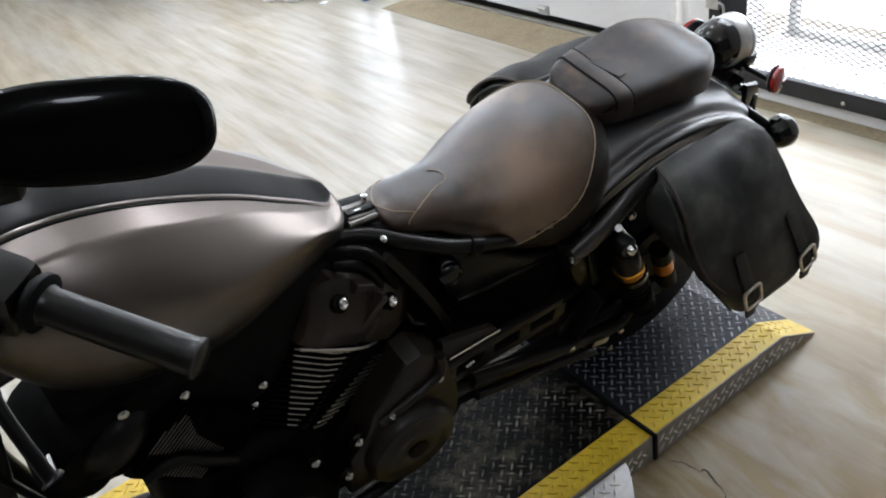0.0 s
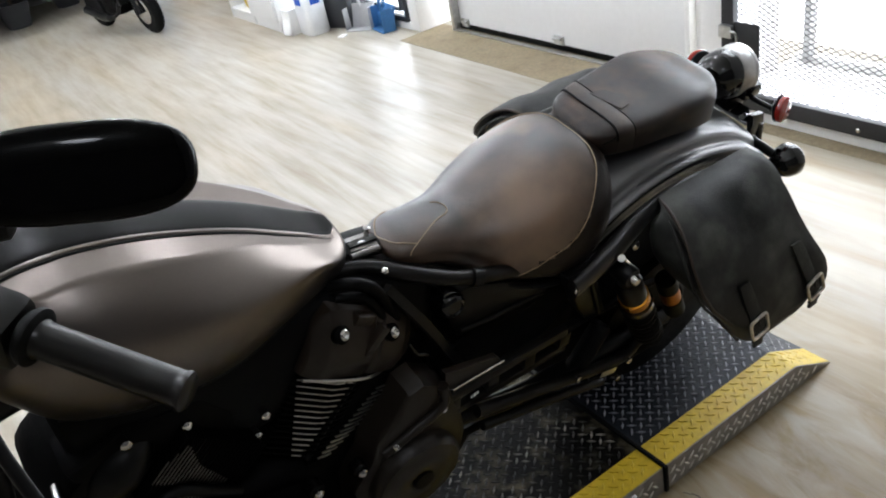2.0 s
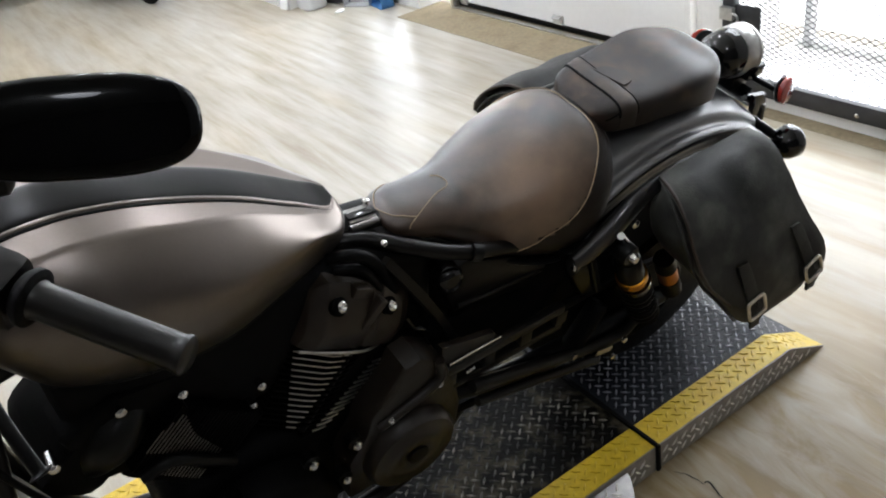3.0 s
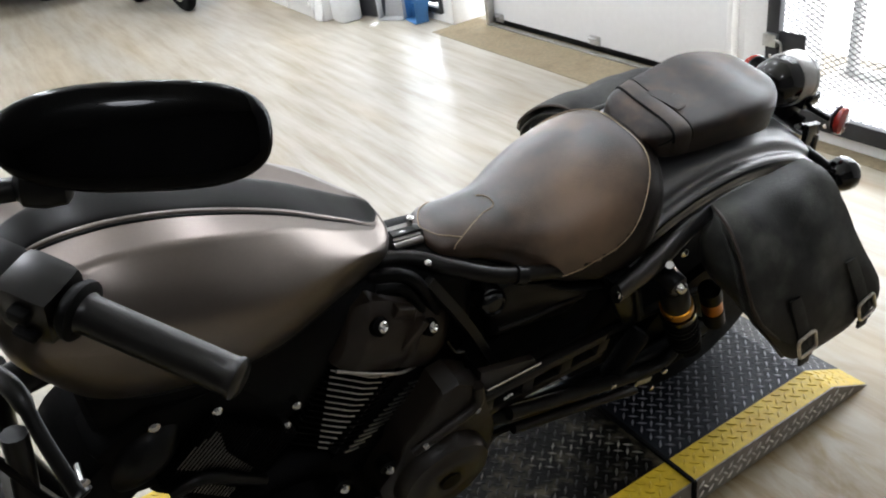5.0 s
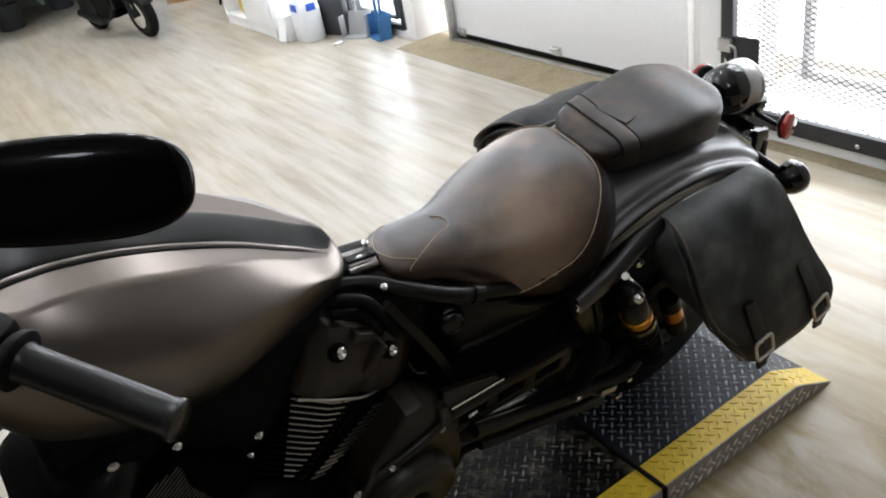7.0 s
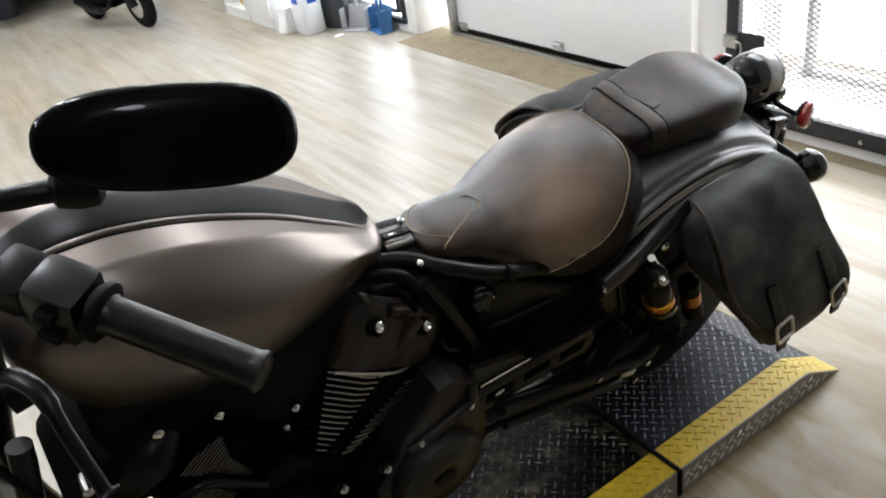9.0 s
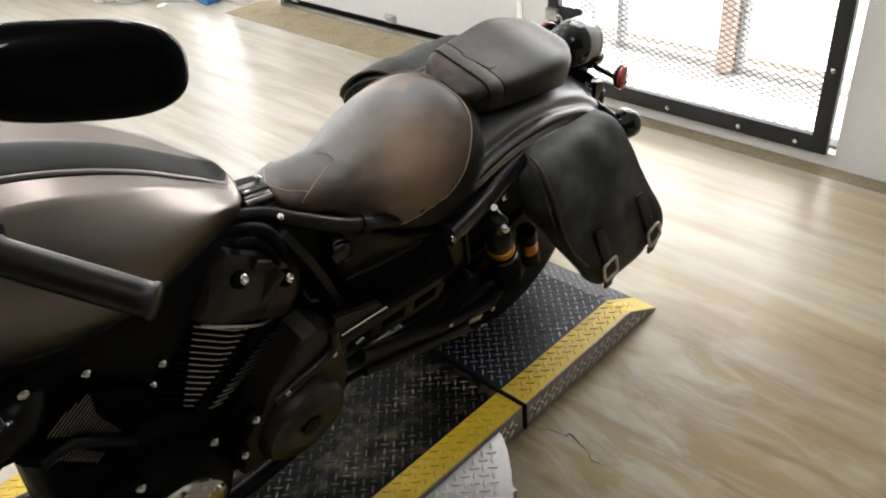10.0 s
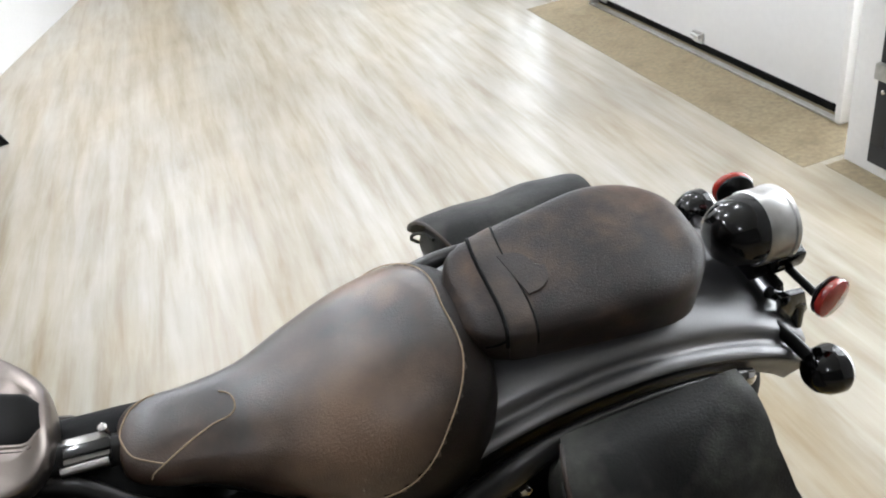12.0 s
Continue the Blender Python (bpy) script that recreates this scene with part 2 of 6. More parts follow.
# brown tint partly carries the warm floor's reflection
COVER = material("brown_black_case_coat", (0.020, 0.0142, 0.0098), 0.36, vary=0.25, scale=14, bump=0.12, bump_scale=400, spec=0.36)
# darker copy of COVER: the shade under the bike is put into its colour
CASE = material("shaded_brown_black_case_coat", (0.0125, 0.0090, 0.0064), 0.38, vary=0.25, scale=14, bump=0.12, bump_scale=400, spec=0.34)
TUBEBLACK = material("satin_black_tube", (0.006, 0.0056, 0.005), 0.33, vary=0.2, scale=20, bump=0.05, rough_vary=0.04, spec=0.20)
STRUTBLACK = material("polished_black_strut", (0.016, 0.0155, 0.015), 0.30, vary=0.2, scale=20, rough_vary=0.02, spec=0.75)
BRACKETSTEEL = material("dark_bright_steel", (0.24, 0.23, 0.22), 0.3, metal=1.0, vary=0.2, scale=30, rough_vary=0.02)
FINEDGE = material("machined_fin_edges", (0.50, 0.49, 0.47), 0.33, metal=1.0, vary=0.15, scale=40)
# darker copy of FINEDGE; puts the front fins' dim look into the colour
DARKFIN = material("dark_fin_edges", (0.22, 0.215, 0.205), 0.4, metal=1.0, vary=0.2, scale=40)
SILVERCASE = material("polished_case", (0.62, 0.58, 0.53), 0.22, metal=1.0, vary=0.1)
LEATHER = saddle_leather()
LEATHERDARK = material("dark_seat_leather", (0.010, 0.0062, 0.0042), 0.45, vary=0.5, scale=8, bump=0.3, bump_scale=420, spec=0.3)
PADLEATHER = material("brown_pad_leather", (0.013, 0.0078, 0.0055), 0.42, vary=0.7, scale=10, fine=40, bump=0.35, bump_scale=420, second=(0.052, 0.030, 0.018), second_at=(0.48, 0.74), spec=0.34)
BAGLEATHER = material("black_bag_leather", (0.0055, 0.0056, 0.0048), 0.58, vary=0.75, scale=10, fine=38, bump=0.35, bump_scale=300, second=(0.042, 0.0425, 0.037), second_at=(0.45, 0.64), rough_vary=0.12, spec=0.36)
STRAPLEATHER = material("rubbed_strap_leather", (0.019, 0.012, 0.0082), 0.42, vary=0.5, scale=14, fine=50, bump=0.3, bump_scale=420, second=(0.052, 0.033, 0.021), second_at=(0.45, 0.7), spec=0.4)
BINDING = material("brown_edge_leather", (0.028, 0.016, 0.010), 0.5, vary=0.5, scale=20, bump=0.2)
BUCKLE = material("worn_buckle_steel", (0.62, 0.58, 0.52), 0.36, metal=1.0, vary=0.35, scale=60, fine=200, rough_vary=0.07)
STITCH = material("tan_stitching", (0.36, 0.27, 0.175), 0.7, vary=0.2, fine=300)
GOLD = material("gold_anodised", (0.58, 0.26, 0.025), 0.29, metal=1.0, vary=0.15)
GOLDDARK = material("dull_orange_anodised", (0.46, 0.155, 0.018), 0.38, metal=0.9, vary=0.2)
REDLENS = material("red_reflector", (0.33, 0.021, 0.012), 0.15, vary=0.25, fine=400, coat=0.6)
CLEARLENS = material("clear_lens", (0.85, 0.85, 0.85), 0.2, vary=0.05, fine=200, coat=0.5)
PLATEDARK = material("worn_black_tread_plate", (0.004, 0.0052, 0.0085), 0.45, vary=0.5, scale=7, fine=45, bump=0.15, second=(0.014, 0.015, 0.018), second_at=(0.60, 0.85), spec=0.20)
PLATEDIRTY = material("dirty_black_tread_plate", (0.0035, 0.003, 0.0022), 0.5, vary=0.8, scale=19, fine=110, bump=0.3, second=(0.060, 0.051, 0.034), second_at=(0.50, 0.72), spec=0.05)
# partly rubbed metal; the bars' shine is also put into this pale colour
LUGS = material("rubbed_tread_lugs", (0.28, 0.28, 0.30), 0.33, metal=0.8, vary=0.6, scale=9, fine=60)
SKIRT = material("scuffed_aluminium_side", (0.30, 0.275, 0.245), 0.5, metal=0.35, vary=0.3, scale=12)
SKIRTLUG = material("rubbed_side_lugs", (0.74, 0.71, 0.66), 0.42, metal=0.25, vary=0.25, scale=30)
FLAPPLATE = material("dull_aluminium_flap", (0.36, 0.345, 0.335), 0.46, metal=0.45, vary=0.3, scale=9, fine=50)
YELLOW = material("safety_yellow_paint", (0.57, 0.395, 0.013), 0.46, vary=0.25, scale=10, fine=70, bump=0.12, second=(0.43, 0.275, 0.010), second_at=(0.5, 0.75))
ALU = material("bare_aluminium_plate", (0.50, 0.49, 0.47), 0.38, metal=0.9, vary=0.25, scale=12)
MESHSTEEL = material("grey_mesh_steel", (0.09, 0.09, 0.088), 0.5, metal=0.5, vary=0.2, scale=20)
OUTSIDE = material("overexposed_daylight", (1.0, 1.0, 1.0), 0.9, vary=0.0, emit=3.2)
# colour paled to carry the haze of the overexposed window
BRICKPOST = material("reddish_timber_post", (0.74, 0.56, 0.48), 0.7, vary=0.25, scale=8, bump=0.3)
MIRRORBACK = material("black_mirror_shell", (0.001, 0.001, 0.001), 0.05, vary=0.1, rough_vary=0.02, spec=0.07)
GRIPRUBBER = material("satin_grip_rubber", (0.0035, 0.0029, 0.0024), 0.31, vary=0.15, scale=30, fine=200, rough_vary=0.02, spec=0.38)
LEVERBLACK = material("black_lever_coat", (0.0025, 0.0023, 0.002), 0.31, vary=0.15, scale=30, rough_vary=0.02, spec=0.3)
DULLLUGS = material("dusty_tread_lugs", (0.012, 0.011, 0.009), 0.42, metal=0.3, vary=0.9, scale=11, fine=50, second=(0.26, 0.24, 0.20), second_at=(0.50, 0.72))
# window frame grey lightened for the same glare
WINDOWGREY = material("pale_grey_window_frame", (0.42, 0.42, 0.42), 0.5, vary=0.1)
CRACK = material("dark_crack", (0.03, 0.025, 0.018), 0.8)
TYRE = material("tyre_rubber", (0.003, 0.003, 0.003), 0.7, vary=0.2, bump=0.3, spec=0.15)


# ---------------------------------------------------------------- mesh tools
class Mesh:
    """Collects faces of one part; each face carries a material slot."""

    def __init__(self):
        self.v, self.f, self.m = [], [], []

    def add(self, verts, faces, slot=0):
        k = len(self.v)
        self.v += [tuple(p) for p in verts]
        self.f += [tuple(i + k for i in q) for q in faces]
        self.m += [slot] * len(faces)
        return self

    def rings(self, rings, closed=True, caps=True, slot=0, slot_of=None):
        n, faces, slots = len(rings[0]), [], []
        for a in range(len(rings) - 1):
            for b in range(n if closed else n - 1):
                c = (b + 1) % n
                faces.append((a * n + b, a * n + c, (a + 1) * n + c, (a + 1) * n + b))
                slots.append(slot_of(a, b) if slot_of else slot)
        if caps and closed:
            faces += [tuple(reversed(range(n))), tuple(range((len(rings) - 1) * n, len(rings) * n))]
            slots += [slot, slot]
        k = len(self.v)
        self.v += [tuple(p) for r in rings for p in r]
        self.f += [tuple(i + k for i in q) for q in faces]
        self.m += slots
        return self

    def tube(self, points, radius, sides=12, caps=True, slot=0, flat=1.0):
        pts = [Vector(p) for p in points]
        rad = radius if isinstance(radius, (list, tuple)) else [radius] * len(pts)
        out, up = [], Vector((0, 0, 1))
        for i, p in enumerate(pts):
            d = (pts[min(i + 1, len(pts) - 1)] - pts[max(i - 1, 0)]).normalized()
            if abs(d.dot(up)) > 0.95:
                up = Vector((0, 1, 0)) if abs(d.y) < 0.9 else Vector((1, 0, 0))
            s = d.cross(up).normalized()
            w = s.cross(d).normalized()
            out.append([p + rad[i] * (math.cos(a) * s + flat * math.sin(a) * w) for a in np.linspace(0, 2 * math.pi, sides, endpoint=False)])
            up = w
        return self.rings(out, True, caps, slot)

    def lathe(self, profile, origin, axis, sides=24, slot=0, slot_of=None):
        """profile: (along, radius) rows, turned round the axis."""
        o, d = Vector(origin), Vector(axis).normalized()
        s = d.orthogonal().normalized()
        w = d.cross(s)
        out = [[o + h * d + r * (math.cos(a) * s + math.sin(a) * w) for a in np.linspace(0, 2 * math.pi, sides, endpoint=False)] for h, r in profile]
        return self.rings(out, True, True, slot, slot_of)

    def box(self, size, m=Matrix(), bevel=0.0, slot=0):
        x, y, z = (s / 2 for s in size)
        b = min(bevel, x * 0.9, y * 0.9, z * 0.9)
        if b <= 0:
            v = [(sx * x, sy * y, sz * z) for sx in (-1, 1) for sy in (-1, 1) for sz in (-1, 1)]
            q = [(0, 1, 3, 2), (4, 6, 7, 5), (0, 4, 5, 1), (2, 3, 7, 6), (0, 2, 6, 4), (1, 5, 7, 3)]
            return self.add([m @ Vector(p) for p in v], q, slot)
        bm = bmesh.new()
        bmesh.ops.create_cube(bm, size=1, matrix=Matrix.Diagonal((2 * x, 2 * y, 2 * z, 1)))
        bmesh.ops.bevel(bm, geom=bm.edges[:], offset=b, segments=2, affect="EDGES", profile=0.6)
        bm.verts.index_update()
        self.add([m @ p.co for p in bm.verts], [[p.index for p in q.verts] for q in bm.faces], slot)
        bm.free()
        return self

    def prism(self, outline, depth, m=Matrix(), bevel=0.0, slot=0):
        """An outline in x and y, pushed by depth along z, with its far rim rounded off."""
        n = len(outline)
        cx, cy = sum(p[0] for p in outline) / n, sum(p[1] for p in outline) / n
        rows = [(0, 0.0), (depth - bevel, 0.0), (depth - bevel * 0.3, bevel * 0.3), (depth, bevel)] if bevel else [(0, 0.0), (depth, 0.0)]
        out = []
        for h, inset in rows:
            ring = []
            for px, py in outline:
                d = math.hypot(px - cx, py - cy) or 1
                ring.append(m @ Vector((px - inset * (px - cx) / d, py - inset * (py - cy) / d, h)))
            out.append(ring)
        return self.rings(out, True, True, slot)

    def build(self, name, mats, sharp=40):
        me = bpy.data.meshes.new(name)
        me.from_pydata(self.v, [], self.f)
        for mt in mats if isinstance(mats, (list, tuple)) else [mats]:
            me.materials.append(mt)
        me.polygons.foreach_set("material_index", self.m)
        bm = bmesh.new()
        bm.from_mesh(me)
        bmesh.ops.recalc_face_normals(bm, faces=bm.faces)
        bm.to_mesh(me)
        bm.free()
        me.polygons.foreach_set("use_smooth", [True] * len(me.polygons))
        me.set_sharp_from_angle(angle=radians(sharp))
        return me


def thing(name, label, category, m=Matrix(), group="", kind=""):
    ob = new(name)
    ob.empty_display_size = 0.1
    ob.matrix_world = m
    return tagged(ob, label, category, group, kind)


def part(name, mesh, mats, parent, label="", sharp=40):
    ob = new(name, mesh.build(name, mats, sharp))
    ob.parent = parent
    if label:
        tagged(ob, label)
    return ob


def solid(name, mesh, mats, label="", category="", kind="", group="", sharp=40, m=Matrix()):
    ob = new(name, mesh.build(name, mats, sharp))
    ob.matrix_world = m
    return tagged(ob, label, category, group, kind)


def smooth_rows(rows, count):
    """Catmull-Rom through the rows of a table, evenly by their number."""
    a = np.array(rows, float)
    a = np.vstack([2 * a[0] - a[1], a, 2 * a[-1] - a[-2]])
    out = []
    for u in np.linspace(0, len(rows) - 1, count):
        i = min(int(u), len(rows) - 2)
        t = u - i
        p0, p1, p2, p3 = a[i], a[i + 1], a[i + 2], a[i + 3]
        out.append(0.5 * (2 * p1 + (p2 - p0) * t + (2 * p0 - 5 * p1 + 4 * p2 - p3) * t * t + (3 * p1 - p0 - 3 * p2 + p3) * t ** 3))
    return out


def body_rings(rows, count, sides, top=2.3, low=2.6):
    """Cross-sections along x. rows: x, bottom, widest height, top, half width."""
    out = []
    for x, zb, zw, zt, hw in smooth_rows(rows, count):
        ring = []
        for a in np.linspace(0, 2 * math.pi, sides, endpoint=False):
            c, s = math.cos(a), math.sin(a)
            e = top if s >= 0 else low
            y = max(hw, 0.001) * math.copysign(abs(c) ** (2 / e), c)
            z = zw + (max(zt - zw, 0.001) if s >= 0 else max(zw - zb, 0.001)) * math.copysign(abs(s) ** (2 / e), s)
            ring.append(Vector((x, y, z)))
        out.append(ring)
    return out


DENSE = {}


def dense_rows(rows):
    key = tuple(rows[1])
    if key not in DENSE:
        DENSE[key] = np.array(smooth_rows(rows, 300))
    return DENSE[key]


def on_body(rows, x, y, top=2.3, lift=0.0):
    """The point of such a body's upper surface at x and y."""
    a = np.array(rows, float)
    x = min(max(x, a[0, 0]), a[-1, 0])
    dense = dense_rows(rows)
    zb, zw, zt, hw = (np.interp(x, dense[:, 0], dense[:, k]) for k in (1, 2, 3, 4))
    k = min(abs(y) / hw, 0.999)
    return Vector((x, y, zw + (zt - zw) * (1 - k ** top) ** (1 / top) + lift))


def bent(points, count=40):
    return [Vector(p) for p in smooth_rows(points, count)]
# ---------------------------------------------------------------- the room
WALL_X, DOOR_X = 1.656, 1.864
FLOOR_X, FLOOR_Y = (-4.4, 1.864), (-3.4, 9.4)


def slab(name, lo, hi, mat, label="", kind="structure", bevel=0.0, category=""):
    c = [(a + b) / 2 for a, b in zip(lo, hi)]
    s = [b - a for a, b in zip(lo, hi)]
    return solid(name, Mesh().box(s, Matrix.Translation(c), bevel), mat, label, category, kind)


floor = slab("floor", (-4.6, -3.6, -0.12), (2.6, 9.6, -0.0008), SEAM, "light brown vinyl plank floor with pale grain")
slab("ceiling", (-4.6, -3.6, 3.0), (2.6, 9.6, 3.15), CEIL, "plain white ceiling")
# south and west walls are unseen, added dark to keep bounce off the bike
slab("wall_south", (-4.6, -3.6, 0), (2.6, -3.4, 3.0), GREYWALL)
slab("wall_north", (-4.6, 9.4, 0), (2.6, 9.6, 3.0), GREYWALL)
slab("wall_west", (-4.6, -3.4, 0), (-4.4, 9.4, 3.0), GREYWALL)
PART_M = Matrix.Translation((-1.62, 4.85, 0)) @ Matrix.Rotation(math.atan2(-0.42, 1.74), 4, "Z")
solid("partition_wall", Mesh().box((0.2, 4.4, 3.0), PART_M @ Matrix.Translation((-0.1, 2.2, 1.5))), WHITE, "white painted partition wall", kind="structure")
# east wall: window bay, post, garage door, column, glazed door
slab("wall_east", (WALL_X, -3.4, 0), (2.0, -0.06, 3.0), WHITE, "white painted wall beside the mesh cage")
slab("window_curb", (WALL_X, -0.06, 0), (2.0, 1.19, 0.052), WHITE, "low white curb under the steel mesh")
slab("wall_over_window", (WALL_X, -0.06, 2.25), (2.0, 1.19, 3.0), WHITE)
slab("door_post", (WALL_X, 1.19, 0), (2.0, 1.305, 3.0), WHITE, "white painted post between mesh and garage door", bevel=0.004)
slab("lintel", (1.69, 1.305, 2.2), (2.0, 3.62, 3.0), WHITE)
slab("column", (1.69, 3.62, 0), (2.0, 3.73, 3.0), WHITE, "white painted column beside the garage door", bevel=0.004)
slab("wall_over_door", (1.69, 3.73, 2.2), (2.0, 4.72, 3.0), WHITE)
slab("wall_far_east", (1.69, 4.72, 0), (2.0, 9.4, 3.0), WHITE)
slab("door_sill", (1.69, 3.73, 0), (2.0, 4.72, 0.05), WHITE)
slab("apron", (1.515, 1.33, -0.0006), (DOOR_X, 3.615, 0.0015), CONCRETE, "stained bare concrete strip before the garage door")
slab("curb_strip", (1.58, -3.4, -0.0006), (WALL_X, 1.30, 0.0015), CONCRETE, "worn brown edge strip along the wall")
# bright outdoors behind the glass
solid("backdrop", Mesh().box((0.02, 7.5, 3.4), Matrix.Translation((2.5, 2.4, 1.6))), OUTSIDE, kind="structure")


def garage_door():
    d = thing("garage_door", "white sectional garage door with black bottom seal, closed", "garage door", kind="structure")
    for i in range(4):
        z0 = 0.035 + i * 0.535
        me = Mesh().box((0.045, 1.92, 0.531), Matrix.Translation((DOOR_X + 0.0225, 2.46, z0 + 0.2655)), 0.003)
        part("panel", me, DOORPAINT, d)
    part("bottom_seal", Mesh().box((0.05, 1.92, 0.03), Matrix.Translation((DOOR_X + 0.02, 2.46, 0.018)), 0.008), BLACKRUBBER, d, "black rubber bottom seal")
    part("threshold", Mesh().box((0.03, 1.92, 0.008), Matrix.Translation((DOOR_X - 0.04, 2.46, 0.006)), 0.002), GALV, d)
    for y in (3.41, 1.515):
        me = Mesh().box((0.05, 0.03, 2.1), Matrix.Translation((DOOR_X - 0.03, y, 1.05)), 0.004)
        me.box((0.03, 0.055, 2.1), Matrix.Translation((DOOR_X + 0.002, y + (0.03 if y > 2 else -0.03), 1.05)), 0.003)
        part("track", me, GALV if y > 2 else WHITE, d, "roller track")
    for y, z in ((2.45, 0.062), (3.34, 0.045), (1.56, 0.58), (3.36, 0.58), (2.45, 0.58)):
        h = Mesh().box((0.012, 0.075, 0.05), Matrix.Translation((DOOR_X - 0.006, y, z)), 0.003)
        h.tube([(DOOR_X - 0.02, y - 0.03, z + 0.01), (DOOR_X - 0.02, y + 0.03, z + 0.01)], 0.009, 10)
        part("hinge", h, GALV, d)
    latch = Mesh().box((0.014, 0.05, 0.13), Matrix.Translation((DOOR_X - 0.008, 2.45, 0.60)), 0.004)
    latch.tube(bent([(DOOR_X - 0.02, 2.45, 0.64), (DOOR_X - 0.05, 2.46, 0.68), (DOOR_X - 0.05, 2.47, 0.74), (DOOR_X - 0.02, 2.47, 0.78)], 16), 0.008, 10)
    part("latch", latch, GALV, d)


garage_door()


def mesh_gate():
    """A steel-framed mesh leaf before the window bay."""
    g = thing("mesh_gate", "dark steel framed expanded mesh gate before a bright window", "gate")
    y0, y1, z0, z1, x = -0.035, 1.182, 0.054, 2.22, WALL_X - 0.012
    for name, c, s in (("bottom_rail", (x, (y0 + y1) / 2, z0 + 0.032), (0.03, y1 - y0, 0.064)), ("top_rail", (x, (y0 + y1) / 2, z1), (0.03, y1 - y0, 0.06)),
                       ("stile", (x, y1 - 0.028, (z0 + z1) / 2 + 0.032), (0.03, 0.056, z1 - z0 - 0.064)), ("stile", (x, y0 + 0.028, (z0 + z1) / 2 + 0.032), (0.03, 0.056, z1 - z0 - 0.064))):
        part(name, Mesh().box(s, Matrix.Translation(c), 0.003), DARKSTEEL, g)
    for y in (0.075, 0.29, 0.588, 0.89):
        part("bolt", Mesh().lathe([(0, 0.009), (0.004, 0.009), (0.007, 0.005)], (x - 0.015, y, 0.079), (-1, 0, 0), 10), BOLTSTEEL, g)
    for z in (0.36, 0.75, 1.3):
        part("bolt", Mesh().lathe([(0, 0.008), (0.004, 0.008), (0.007, 0.004)], (x - 0.015, y0 + 0.028, z), (-1, 0, 0), 10), BOLTSTEEL, g)
        part("bolt", Mesh().lathe([(0, 0.008), (0.004, 0.008), (0.007, 0.004)], (x - 0.015, y1 - 0.028, z - 0.06), (-1, 0, 0), 10), BOLTSTEEL, g)
    # expanded metal: two families of slanting strands
    a, b = y0 + 0.03, y1 - 0.03
    lo, hi, pw, ph = z0 + 0.03, z1 - 0.02, 0.040, 0.021
    me = Mesh()
    slope = ph / pw
    for fam, sg in ((0, 1), (1, -1)):
        k = int((hi - lo + (b - a) * slope) / ph) + 1
        for i in range(k):
            zz = lo + i * ph
            pts = []
            # z = zz - sg*slope*(y - a) for falling, mirrored for rising
            for y in (a, b):
                pts.append([y, zz - slope * (y - a) if sg > 0 else zz - slope * (b - y)])
            (ya, za), (yb, zb) = pts
            def clip(ya, za, yb, zb):
                for lim, side in ((lo, 1), (hi, -1)):
                    da, db = side * (za - lim), side * (zb - lim)
                    if da < 0 and db < 0:
                        return None
                    if da < 0:
                        u = da / (da - db)
                        ya, za = ya + u * (yb - ya), lim
                    elif db < 0:
                        u = db / (db - da)
                        yb, zb = yb + u * (ya - yb), lim
                return ya, za, yb, zb
            c = clip(ya, za, yb, zb)
            if c and abs(c[2] - c[0]) > 0.004:
                ya, za, yb, zb = c
                L, ang = math.hypot(yb - ya, zb - za), math.atan2(zb - za, yb - ya)
                me.box((0.0022, L, 0.0030), Matrix.Translation((x + 0.018 + 0.0012 * fam, (ya + yb) / 2, (za + zb) / 2)) @ Matrix.Rotation(ang, 4, "X"))
    tagged(part("mesh", me, MESHSTEEL, g, "grey expanded metal mesh"), kind="stuff")
    part("lock_plate", Mesh().box((0.006, 0.115, 0.13), Matrix.Translation((x - 0.006, y1 - 0.112, 0.335)), 0.002), DARKSTEEL, g)
    hasp = Mesh().box((0.02, 0.06, 0.05), Matrix.Translation((x - 0.024, y1 - 0.03, 0.365)), 0.004)
    hasp.tube(bent([(x - 0.03, y1 - 0.05, 0.37), (x - 0.035, y1 - 0.085, 0.36), (x - 0.035, y1 - 0.085, 0.30), (x - 0.03, y1 - 0.08, 0.28)], 14), 0.005, 8)
    part("hasp", hasp, GALV, g, "galvanised sliding bolt")


mesh_gate()


def window_bay():
    w = thing("window_1", "bright overexposed window behind the steel mesh", "window", kind="structure")
    part("window_sill", Mesh().box((0.44, 1.25, 0.03), Matrix.Translation((1.92, 0.565, 0.075)), 0.004), WHITE, w)
    for y, wd in ((1.10, 0.03), (0.520, 0.026), (-0.02, 0.03)):
        part("window_frame", Mesh().box((0.05, wd, 2.1), Matrix.Translation((2.08, y, 1.15)), 0.003), WINDOWGREY, w)
    part("post", Mesh().box((0.09, 0.062, 2.1), Matrix.Translation((2.06, 0.567, 1.15)), 0.004), BRICKPOST, w, "reddish brown post")
    part("rail", Mesh().box((0.05, 1.2, 0.03), Matrix.Translation((2.1, 0.565, 0.105)), 0.003), WHITE, w)


window_bay()


